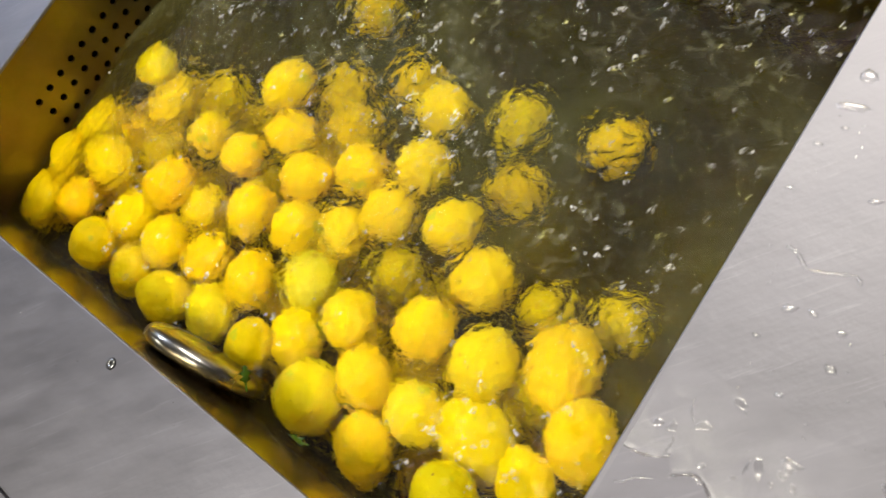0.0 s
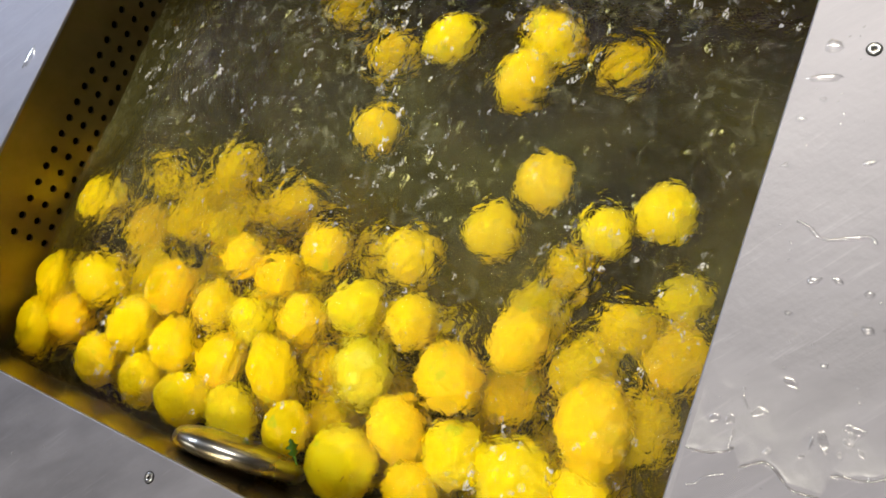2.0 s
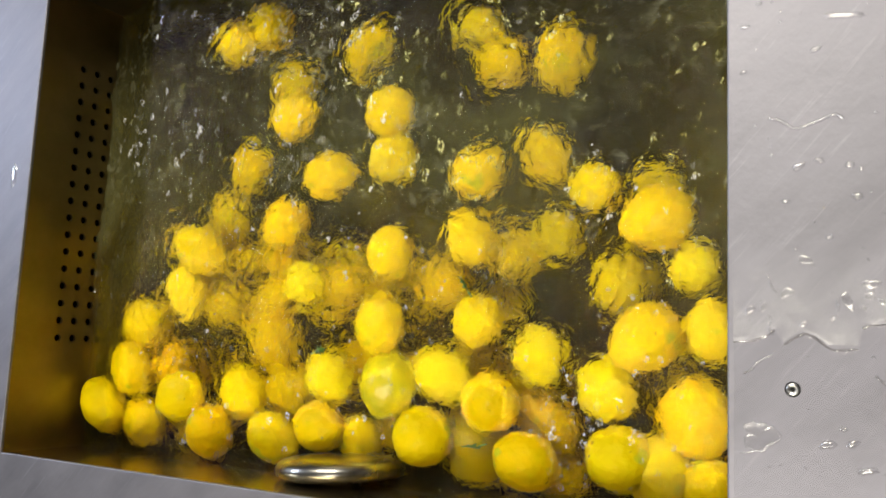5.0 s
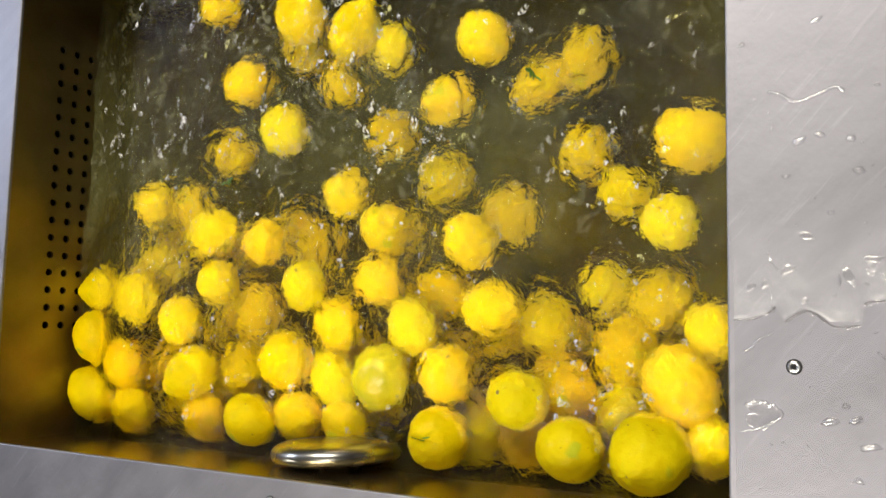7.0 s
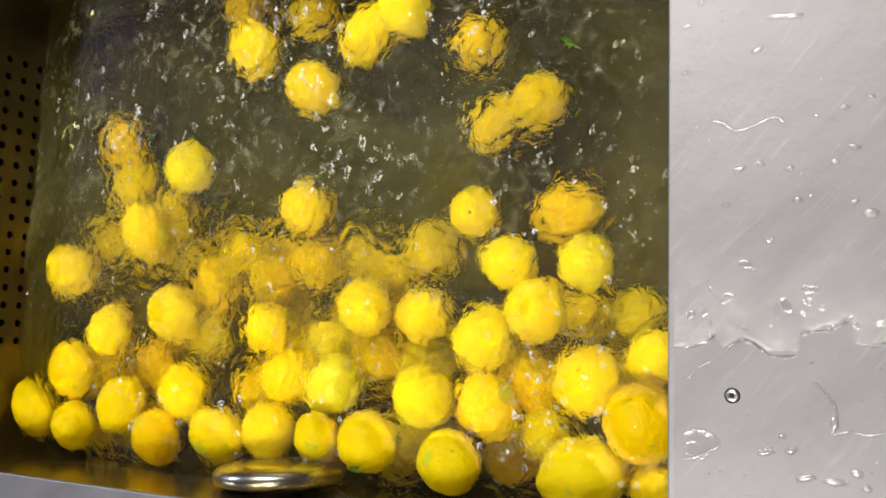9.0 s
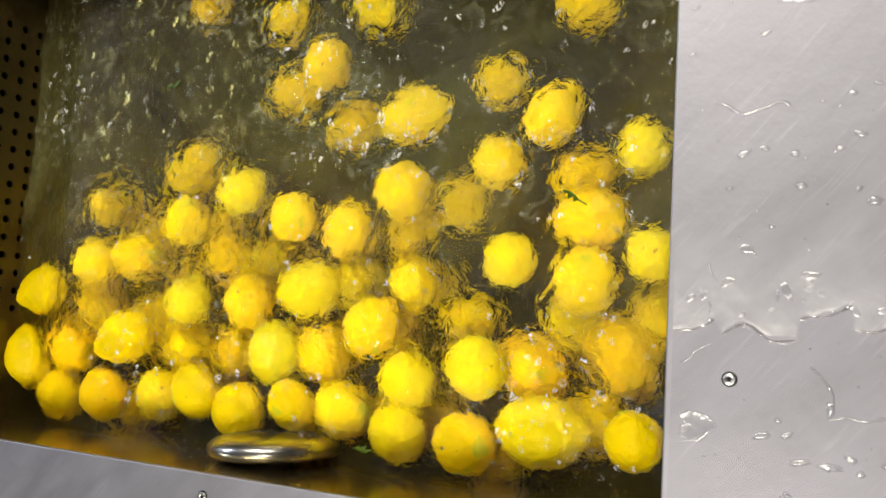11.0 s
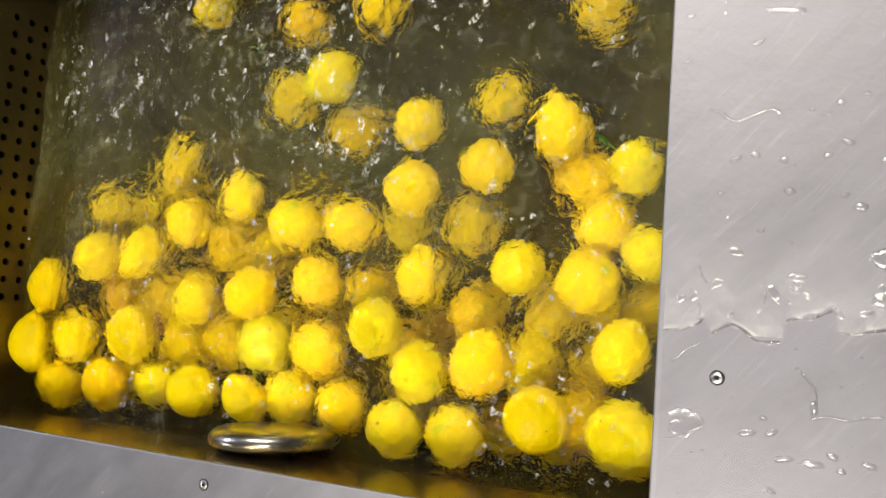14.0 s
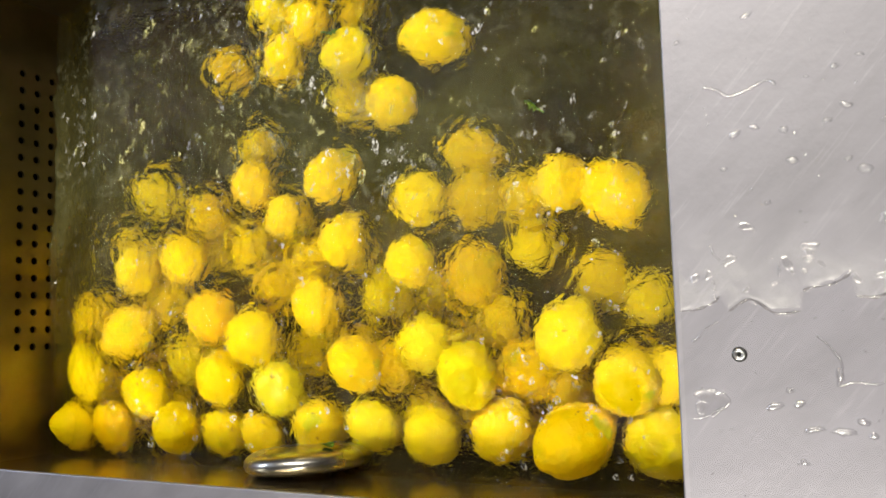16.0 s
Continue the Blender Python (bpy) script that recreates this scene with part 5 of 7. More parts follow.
    float_lemon(24, 0.047, [(0, 0.283, 0.222, 0.794), (0.5, 0.260, 0.225, 0.786), (1, 0.271, 0.223, 0.786), (1.5, 0.251, 0.236, 0.758), (2, 0.277, 0.242, 0.758), (2.5, 0.320, 0.253, 0.758), (3, 0.289, 0.297, 0.769), (3.5, 0.270, 0.285, 0.786), (4, 0.334, 0.286, 0.786), (4.6, 0.300, 0.309, 0.809), (5.2, 0.340, 0.281, 0.786), (5.8, 0.387, 0.311, 0.758), (6.5, 0.426, 0.263, 0.794), (7, 0.387, 0.311, 0.758), (7.5, 0.396, 0.331, 0.809), (8, 0.404, 0.289, 0.803), (8.5, 0.394, 0.291, 0.786), (9, 0.374, 0.363, 0.809), (9.6, 0.374, 0.312, 0.809), (10.2, 0.310, 0.293, 0.797), (10.8, 0.322, 0.337, 0.758), (11.5, 0.356, 0.350, 0.806), (12, 0.374, 0.312, 0.809), (12.5, 0.355, 0.273, 0.809), (13, 0.362, 0.263, 0.758), (13.5, 0.338, 0.251, 0.758), (14, 0.418, 0.210, 0.795), (14.5, 0.360, 0.269, 0.790), (15, 0.357, 0.270, 0.790), (15.5, 0.356, 0.215, 0.788), (16, 0.340, 0.199, 0.758)])
    float_lemon(25, 0.049, [(0, 0.258, 0.260, 0.811), (0.5, 0.211, 0.228, 0.809), (1, 0.149, 0.200, 0.788), (1.5, 0.201, 0.233, 0.758), (2, 0.191, 0.262, 0.758), (2.5, 0.181, 0.294, 0.758), (3, 0.182, 0.320, 0.758), (3.5, 0.252, 0.418, 0.809), (4, 0.249, 0.377, 0.809), (4.6, 0.129, 0.476, 0.758), (5.2, 0.199, 0.436, 0.786), (5.8, 0.183, 0.465, 0.786), (6.5, 0.196, 0.300, 0.665), (7, 0.192, 0.305, 0.758), (7.5, 0.187, 0.318, 0.795), (8, 0.151, 0.302, 0.786), (8.5, 0.199, 0.436, 0.786), (9, 0.211, 0.300, 0.665), (9.6, 0.211, 0.300, 0.665), (10.2, 0.211, 0.300, 0.665), (10.8, 0.207, 0.300, 0.663), (11.5, 0.151, 0.416, 0.758), (12, 0.164, 0.295, 0.756), (12.5, 0.121, 0.293, 0.758), (13, 0.081, 0.258, 0.809), (13.5, 0.121, 0.278, 0.794), (14, 0.127, 0.276, 0.665), (14.5, 0.127, 0.276, 0.665), (15, 0.127, 0.278, 0.664), (15.5, 0.127, 0.278, 0.664), (16, 0.127, 0.278, 0.664)])
    float_lemon(26, 0.046, [(0, 0.336, 0.191, 0.809), (0.5, 0.332, 0.194, 0.802), (1, 0.338, 0.192, 0.797), (1.5, 0.301, 0.197, 0.798), (2, 0.312, 0.166, 0.784), (2.5, 0.319, 0.184, 0.755), (3, 0.292, 0.215, 0.763), (3.5, 0.279, 0.241, 0.786), (4, 0.274, 0.251, 0.758), (4.6, 0.297, 0.237, 0.786), (5.2, 0.260, 0.252, 0.797), (5.8, 0.288, 0.314, 0.809), (6.5, 0.283, 0.296, 0.786), (7, 0.233, 0.369, 0.795), (7.5, 0.202, 0.465, 0.758), (8, 0.277, 0.434, 0.758), (8.5, 0.261, 0.449, 0.808), (9, 0.267, 0.468, 0.758), (9.6, 0.322, 0.365, 0.756), (10.2, 0.302, 0.365, 0.786), (10.8, 0.390, 0.345, 0.809), (11.5, 0.366, 0.416, 0.788), (12, 0.352, 0.399, 0.756), (12.5, 0.254, 0.435, 0.758), (13, 0.344, 0.390, 0.758), (13.5, 0.356, 0.404, 0.758), (14, 0.331, 0.415, 0.758), (14.5, 0.335, 0.428, 0.786), (15, 0.406, 0.426, 0.758), (15.5, 0.382, 0.413, 0.758), (16, 0.354, 0.432, 0.786)])
    float_lemon(27, 0.047, [(0, 0.357, 0.148, 0.804), (0.5, 0.392, 0.121, 0.804), (1, 0.388, 0.119, 0.797), (1.5, 0.387, 0.117, 0.791), (2, 0.384, 0.107, 0.758), (2.5, 0.347, 0.140, 0.758), (3, 0.360, 0.167, 0.758), (3.5, 0.335, 0.189, 0.786), (4, 0.337, 0.228, 0.787), (4.6, 0.387, 0.225, 0.809), (5.2, 0.402, 0.204, 0.809), (5.8, 0.397, 0.216, 0.795), (6.5, 0.382, 0.221, 0.786), (7, 0.350, 0.252, 0.786), (7.5, 0.297, 0.237, 0.786), (8, 0.351, 0.222, 0.809), (8.5, 0.300, 0.200, 0.787), (9, 0.328, 0.142, 0.787), (9.6, 0.327, 0.177, 0.786), (10.2, 0.356, 0.199, 0.758), (10.8, 0.363, 0.208, 0.809), (11.5, 0.356, 0.241, 0.800), (12, 0.345, 0.240, 0.800), (12.5, 0.316, 0.196, 0.809), (13, 0.308, 0.214, 0.758), (13.5, 0.316, 0.199, 0.758), (14, 0.314, 0.182, 0.758), (14.5, 0.287, 0.162, 0.758), (15, 0.320, 0.201, 0.757), (15.5, 0.315, 0.238, 0.795), (16, 0.324, 0.241, 0.786)])
    float_lemon(28, 0.054, [(0, 0.284, 0.289, 0.756), (0.5, 0.296, 0.283, 0.661), (1, 0.287, 0.287, 0.665), (1.5, 0.287, 0.287, 0.665), (2, 0.287, 0.287, 0.665), (2.5, 0.287, 0.287, 0.665), (3, 0.256, 0.330, 0.754), (3.5, 0.277, 0.449, 0.758), (4, 0.265, 0.474, 0.786), (4.6, 0.202, 0.465, 0.758), (5.2, 0.242, 0.460, 0.786), (5.8, 0.302, 0.426, 0.809), (6.5, 0.312, 0.436, 0.786), (7, 0.302, 0.426, 0.809), (7.5, 0.286, 0.399, 0.800), (8, 0.294, 0.384, 0.758), (8.5, 0.251, 0.375, 0.754), (9, 0.295, 0.413, 0.786), (9.6, 0.288, 0.375, 0.795), (10.2, 0.260, 0.310, 0.810), (10.8, 0.258, 0.300, 0.667), (11.5, 0.254, 0.300, 0.665), (12, 0.254, 0.300, 0.665), (12.5, 0.254, 0.300, 0.665), (13, 0.254, 0.300, 0.665), (13.5, 0.222, 0.274, 0.758), (14, 0.221, 0.274, 0.665), (14.5, 0.222, 0.274, 0.665), (15, 0.222, 0.274, 0.665), (15.5, 0.222, 0.274, 0.665), (16, 0.222, 0.274, 0.665)])
    float_lemon(29, 0.047, [(0, 0.322, 0.258, 0.760), (0.5, 0.302, 0.248, 0.758), (1, 0.375, 0.300, 0.758), (1.5, 0.457, 0.326, 0.809), (2, 0.352, 0.325, 0.786), (2.5, 0.388, 0.301, 0.786), (3, 0.408, 0.249, 0.786), (3.5, 0.383, 0.258, 0.786), (4, 0.383, 0.268, 0.758), (4.6, 0.445, 0.244, 0.786), (5.2, 0.481, 0.214, 0.787), (5.8, 0.484, 0.201, 0.795), (6.5, 0.454, 0.164, 0.809), (7, 0.484, 0.201, 0.795), (7.5, 0.473, 0.203, 0.758), (8, 0.442, 0.180, 0.758), (8.5, 0.443, 0.195, 0.758), (9, 0.440, 0.195, 0.756), (9.6, 0.469, 0.240, 0.758), (10.2, 0.504, 0.271, 0.803), (10.8, 0.547, 0.263, 0.800), (11.5, 0.558, 0.283, 0.757), (12, 0.534, 0.235, 0.758), (12.5, 0.579, 0.244, 0.751), (13, 0.535, 0.252, 0.758), (13.5, 0.533, 0.272, 0.758), (14, 0.547, 0.263, 0.800), (14.5, 0.558, 0.233, 0.758), (15, 0.530, 0.233, 0.758), (15.5, 0.551, 0.248, 0.756), (16, 0.564, 0.243, 0.754)])
    float_lemon(30, 0.049, [(0, 0.377, 0.222, 0.800), (0.5, 0.373, 0.227, 0.794), (1, 0.390, 0.222, 0.810), (1.5, 0.378, 0.214, 0.800), (2, 0.350, 0.202, 0.786), (2.5, 0.357, 0.205, 0.786), (3, 0.416, 0.179, 0.809), (3.5, 0.430, 0.215, 0.756), (4, 0.377, 0.207, 0.758), (4.6, 0.413, 0.156, 0.758), (5.2, 0.443, 0.195, 0.758), (5.8, 0.445, 0.157, 0.758), (6.5, 0.479, 0.166, 0.754), (7, 0.445, 0.157, 0.758), (7.5, 0.413, 0.156, 0.758), (8, 0.395, 0.150, 0.758), (8.5, 0.333, 0.179, 0.761), (9, 0.316, 0.188, 0.762), (9.6, 0.340, 0.241, 0.792), (10.2, 0.362, 0.263, 0.758), (10.8, 0.399, 0.306, 0.758), (11.5, 0.402, 0.314, 0.758), (12, 0.397, 0.261, 0.758), (12.5, 0.362, 0.207, 0.758), (13, 0.404, 0.237, 0.795), (13.5, 0.379, 0.312, 0.795), (14, 0.399, 0.306, 0.758), (14.5, 0.391, 0.365, 0.756), (15, 0.403, 0.298, 0.755), (15.5, 0.425, 0.234, 0.786), (16, 0.386, 0.273, 0.807)])
    float_lemon(31, 0.047, [(0, 0.388, 0.169, 0.782), (0.5, 0.388, 0.167, 0.781), (1, 0.386, 0.175, 0.786), (1.5, 0.347, 0.144, 0.792), (2, 0.356, 0.087, 0.809), (2.5, 0.360, 0.090, 0.809), (3, 0.361, 0.086, 0.787), (3.5, 0.357, 0.092, 0.792), (4, 0.354, 0.134, 0.758), (4.6, 0.355, 0.127, 0.801), (5.2, 0.407, 0.156, 0.809), (5.8, 0.395, 0.166, 0.795), (6.5, 0.377, 0.176, 0.758), (7, 0.398, 0.216, 0.795), (7.5, 0.387, 0.225, 0.809), (8, 0.408, 0.228, 0.786), (8.5, 0.402, 0.204, 0.809), (9, 0.438, 0.162, 0.809), (9.6, 0.439, 0.188, 0.758), (10.2, 0.425, 0.178, 0.791), (10.8, 0.461, 0.214, 0.758), (11.5, 0.470, 0.204, 0.759), (12, 0.504, 0.190, 0.758), (12.5, 0.519, 0.189, 0.754), (13, 0.561, 0.151, 0.756), (13.5, 0.572, 0.200, 0.754), (14, 0.604, 0.146, 0.755), (14.5, 0.601, 0.140, 0.665), (15, 0.589, 0.103, 0.757), (15.5, 0.606, 0.144, 0.749), (16, 0.601, 0.071, 0.755)])
    float_lemon(32, 0.051, [(0, 0.422, 0.201, 0.788), (0.5, 0.420, 0.201, 0.788), (1, 0.421, 0.206, 0.782), (1.5, 0.424, 0.192, 0.790), (2, 0.435, 0.216, 0.786), (2.5, 0.430, 0.200, 0.791), (3, 0.466, 0.186, 0.754), (3.5, 0.491, 0.211, 0.798), (4, 0.454, 0.238, 0.786), (4.6, 0.473, 0.203, 0.758), (5.2, 0.513, 0.221, 0.752), (5.8, 0.508, 0.226, 0.758), (6.5, 0.481, 0.223, 0.798), (7, 0.508, 0.226, 0.758), (7.5, 0.535, 0.232, 0.758), (8, 0.547, 0.188, 0.758), (8.5, 0.580, 0.178, 0.758), (9, 0.593, 0.162, 0.809), (9.6, 0.615, 0.150, 0.791), (10.2, 0.623, 0.176, 0.804), (10.8, 0.640, 0.169, 0.805), (11.5, 0.599, 0.182, 0.786), (12, 0.615, 0.150, 0.791), (12.5, 0.652, 0.135, 0.795), (13, 0.623, 0.176, 0.804), (13.5, 0.590, 0.159, 0.809), (14, 0.640, 0.169, 0.805), (14.5, 0.634, 0.135, 0.785), (15, 0.645, 0.091, 0.809), (15.5, 0.648, 0.094, 0.810), (16, 0.655, 0.084, 0.810)])
    float_lemon(33, 0.051, [(0, 0.428, 0.250, 0.795), (0.5, 0.442, 0.249, 0.800), (1, 0.455, 0.240, 0.805), (1.5, 0.457, 0.229, 0.798), (2, 0.499, 0.255, 0.786), (2.5, 0.548, 0.258, 0.786), (3, 0.527, 0.255, 0.786), (3.5, 0.485, 0.326, 0.755), (4, 0.408, 0.373, 0.758), (4.6, 0.397, 0.331, 0.809), (5.2, 0.394, 0.291, 0.786), (5.8, 0.445, 0.263, 0.758), (6.5, 0.431, 0.207, 0.758), (7, 0.445, 0.263, 0.758), (7.5, 0.445, 0.244, 0.786), (8, 0.473, 0.230, 0.758), (8.5, 0.513, 0.221, 0.752), (9, 0.484, 0.214, 0.760), (9.6, 0.504, 0.191, 0.757), (10.2, 0.497, 0.192, 0.803), (10.8, 0.487, 0.167, 0.786), (11.5, 0.449, 0.161, 0.753), (12, 0.475, 0.153, 0.758), (12.5, 0.454, 0.207, 0.786), (13, 0.497, 0.192, 0.803), (13.5, 0.488, 0.207, 0.758), (14, 0.523, 0.216, 0.758), (14.5, 0.519, 0.193, 0.809), (15, 0.476, 0.240, 0.809), (15.5, 0.499, 0.215, 0.756), (16, 0.472, 0.245, 0.786)])
    float_lemon(34, 0.050, [(0, 0.354, 0.325, 0.758), (0.5, 0.396, 0.383, 0.758), (1, 0.354, 0.441, 0.758), (1.5, 0.367, 0.433, 0.786), (2, 0.319, 0.409, 0.758), (2.5, 0.302, 0.380, 0.797), (3, 0.340, 0.407, 0.786), (3.5, 0.370, 0.419, 0.795), (4, 0.361, 0.400, 0.758), (4.6, 0.349, 0.343, 0.810), (5.2, 0.411, 0.343, 0.809), (5.8, 0.365, 0.403, 0.811), (6.5, 0.360, 0.300, 0.665), (7, 0.333, 0.367, 0.758), (7.5, 0.350, 0.343, 0.809), (8, 0.362, 0.335, 0.809), (8.5, 0.340, 0.281, 0.786), (9, 0.363, 0.255, 0.787), (9.6, 0.397, 0.261, 0.758), (10.2, 0.439, 0.260, 0.758), (10.8, 0.481, 0.242, 0.809), (11.5, 0.431, 0.244, 0.785), (12, 0.469, 0.240, 0.758), (12.5, 0.475, 0.261, 0.758), (13, 0.439, 0.260, 0.758), (13.5, 0.417, 0.280, 0.786), (14, 0.481, 0.242, 0.809), (14.5, 0.475, 0.291, 0.758), (15, 0.517, 0.279, 0.786), (15.5, 0.538, 0.216, 0.787), (16, 0.518, 0.244, 0.762)])
    float_lemon(35, 0.049, [(0, 0.414, 0.303, 0.795), (0.5, 0.436, 0.305, 0.786), (1, 0.497, 0.382, 0.758), (1.5, 0.503, 0.389, 0.787), (2, 0.488, 0.438, 0.786), (2.5, 0.465, 0.467, 0.786), (3, 0.434, 0.454, 0.758), (3.5, 0.435, 0.477, 0.758), (4, 0.377, 0.479, 0.795), (4.6, 0.349, 0.423, 0.786), (5.2, 0.341, 0.418, 0.758), (5.8, 0.333, 0.367, 0.758), (6.5, 0.334, 0.307, 0.786), (7, 0.365, 0.403, 0.811), (7.5, 0.349, 0.423, 0.786), (8, 0.383, 0.385, 0.807), (8.5, 0.411, 0.343, 0.809), (9, 0.421, 0.414, 0.786), (9.6, 0.437, 0.291, 0.809), (10.2, 0.441, 0.332, 0.809), (10.8, 0.474, 0.304, 0.795), (11.5, 0.455, 0.340, 0.792), (12, 0.437, 0.291, 0.809), (12.5, 0.447, 0.335, 0.758), (13, 0.441, 0.332, 0.809), (13.5, 0.492, 0.356, 0.809), (14, 0.547, 0.328, 0.758), (14.5, 0.534, 0.385, 0.758), (15, 0.551, 0.364, 0.758), (15.5, 0.523, 0.406, 0.758), (16, 0.499, 0.384, 0.809)])
    float_lemon(36, 0.047, [(0, 0.469, 0.330, 0.758), (0.5, 0.528, 0.364, 0.758), (1, 0.554, 0.427, 0.758), (1.5, 0.459, 0.468, 0.786), (2, 0.398, 0.417, 0.800), (2.5, 0.387, 0.361, 0.758), (3, 0.394, 0.323, 0.758), (3.5, 0.486, 0.435, 0.786), (4, 0.415, 0.453, 0.782), (4.6, 0.465, 0.417, 0.758), (5.2, 0.466, 0.438, 0.758), (5.8, 0.394, 0.389, 0.783), (6.5, 0.414, 0.426, 0.758), (7, 0.394, 0.389, 0.783), (7.5, 0.465, 0.417, 0.758), (8, 0.456, 0.390, 0.786), (8.5, 0.466, 0.438, 0.758), (9, 0.466, 0.424, 0.809), (9.6, 0.446, 0.393, 0.758), (10.2, 0.403, 0.414, 0.786), (10.8, 0.414, 0.423, 0.758), (11.5, 0.425, 0.405, 0.758), (12, 0.446, 0.393, 0.758), (12.5, 0.473, 0.400, 0.795), (13, 0.403, 0.414, 0.786), (13.5, 0.410, 0.395, 0.809), (14, 0.390, 0.345, 0.809), (14.5, 0.388, 0.395, 0.795), (15, 0.388, 0.368, 0.807), (15.5, 0.436, 0.412, 0.809), (16, 0.410, 0.386, 0.809)])
    float_lemon(37, 0.047, [(0, 0.502, 0.271, 0.758), (0.5, 0.504, 0.276, 0.786), (1, 0.499, 0.271, 0.786), (1.5, 0.517, 0.238, 0.757), (2, 0.533, 0.303, 0.801), (2.5, 0.481, 0.312, 0.786), (3, 0.461, 0.229, 0.786), (3.5, 0.466, 0.296, 0.786), (4, 0.451, 0.330, 0.795), (4.6, 0.496, 0.348, 0.792), (5.2, 0.490, 0.399, 0.758), (5.8, 0.498, 0.378, 0.809), (6.5, 0.519, 0.410, 0.758), (7, 0.498, 0.378, 0.809), (7.5, 0.496, 0.348, 0.792), (8, 0.479, 0.300, 0.809), (8.5, 0.490, 0.399, 0.758), (9, 0.521, 0.402, 0.758), (9.6, 0.515, 0.365, 0.758), (10.2, 0.482, 0.408, 0.758), (10.8, 0.547, 0.328, 0.758), (11.5, 0.527, 0.407, 0.758), (12, 0.515, 0.365, 0.758), (12.5, 0.541, 0.409, 0.758), (13, 0.482, 0.408, 0.758), (13.5, 0.466, 0.418, 0.758), (14, 0.414, 0.423, 0.758), (14.5, 0.437, 0.369, 0.760), (15, 0.471, 0.315, 0.806), (15.5, 0.460, 0.324, 0.809), (16, 0.455, 0.332, 0.809)])
    float_lemon(38, 0.044, [(0, 0.490, 0.214, 0.809), (0.5, 0.494, 0.211, 0.809), (1, 0.536, 0.224, 0.758), (1.5, 0.580, 0.209, 0.755), (2, 0.565, 0.245, 0.754), (2.5, 0.564, 0.211, 0.757), (3, 0.567, 0.263, 0.758), (3.5, 0.566, 0.289, 0.754), (4, 0.579, 0.281, 0.758), (4.6, 0.605, 0.267, 0.786), (5.2, 0.581, 0.264, 0.786), (5.8, 0.578, 0.280, 0.758), (6.5, 0.582, 0.227, 0.758), (7, 0.578, 0.280, 0.758), (7.5, 0.605, 0.267, 0.786), (8, 0.557, 0.249, 0.786), (8.5, 0.581, 0.264, 0.786), (9, 0.539, 0.241, 0.809), (9.6, 0.534, 0.235, 0.758), (10.2, 0.535, 0.252, 0.758), (10.8, 0.523, 0.216, 0.758), (11.5, 0.494, 0.315, 0.758), (12, 0.546, 0.291, 0.755), (12.5, 0.533, 0.307, 0.756), (13, 0.506, 0.270, 0.809), (13.5, 0.477, 0.290, 0.809), (14, 0.482, 0.300, 0.809), (14.5, 0.479, 0.399, 0.795), (15, 0.466, 0.407, 0.758), (15.5, 0.480, 0.433, 0.787), (16, 0.398, 0.446, 0.758)])
    float_lemon(39, 0.051, [(0, 0.448, 0.161, 0.758), (0.5, 0.457, 0.164, 0.786), (1, 0.502, 0.209, 0.795), (1.5, 0.519, 0.201, 0.786), (2, 0.552, 0.201, 0.762), (2.5, 0.546, 0.169, 0.759), (3, 0.564, 0.157, 0.806), (3.5, 0.538, 0.175, 0.758), (4, 0.547, 0.188, 0.809), (4.6, 0.543, 0.156, 0.787), (5.2, 0.543, 0.106, 0.786), (5.8, 0.533, 0.070, 0.809), (6.5, 0.495, 0.072, 0.758), (7, 0.533, 0.070, 0.809), (7.5, 0.509, 0.071, 0.809), (8, 0.500, 0.080, 0.809), (8.5, 0.498, 0.086, 0.804), (9, 0.495, 0.088, 0.803), (9.6, 0.499, 0.087, 0.809), (10.2, 0.504, 0.107, 0.752), (10.8, 0.494, 0.086, 0.796), (11.5, 0.446, 0.080, 0.757), (12, 0.458, 0.037, 0.800), (12.5, 0.443, 0.034, 0.789), (13, 0.438, 0.034, 0.786), (13.5, 0.427, 0.042, 0.787), (14, 0.473, 0.034, 0.792), (14.5, 0.463, 0.036, 0.786), (15, 0.446, 0.034, 0.758), (15.5, 0.417, 0.045, 0.786), (16, 0.417, 0.045, 0.786)])
    float_lemon(40, 0.054, [(0, 0.531, 0.191, 0.786), (0.5, 0.543, 0.185, 0.786), (1, 0.589, 0.172, 0.786), (1.5, 0.610, 0.173, 0.783), (2, 0.656, 0.145, 0.754), (2.5, 0.650, 0.144, 0.665), (3, 0.650, 0.144, 0.665), (3.5, 0.650, 0.144, 0.665), (4, 0.650, 0.144, 0.665), (4.6, 0.650, 0.144, 0.665), (5.2, 0.650, 0.144, 0.665), (5.8, 0.644, 0.153, 0.755), (6.5, 0.674, 0.182, 0.758), (7, 0.644, 0.153, 0.755), (7.5, 0.636, 0.121, 0.797), (8, 0.649, 0.135, 0.801), (8.5, 0.632, 0.146, 0.809), (9, 0.631, 0.109, 0.786), (9.6, 0.630, 0.102, 0.743), (10.2, 0.637, 0.078, 0.751), (10.8, 0.635, 0.058, 0.751), (11.5, 0.640, 0.074, 0.757), (12, 0.605, 0.062, 0.743), (12.5, 0.588, 0.042, 0.804), (13, 0.614, 0.043, 0.788), (13.5, 0.616, 0.045, 0.794), (14, 0.604, 0.058, 0.808), (14.5, 0.568, 0.036, 0.809), (15, 0.587, 0.034, 0.796), (15.5, 0.569, 0.043, 0.807), (16, 0.544, 0.044, 0.791)])
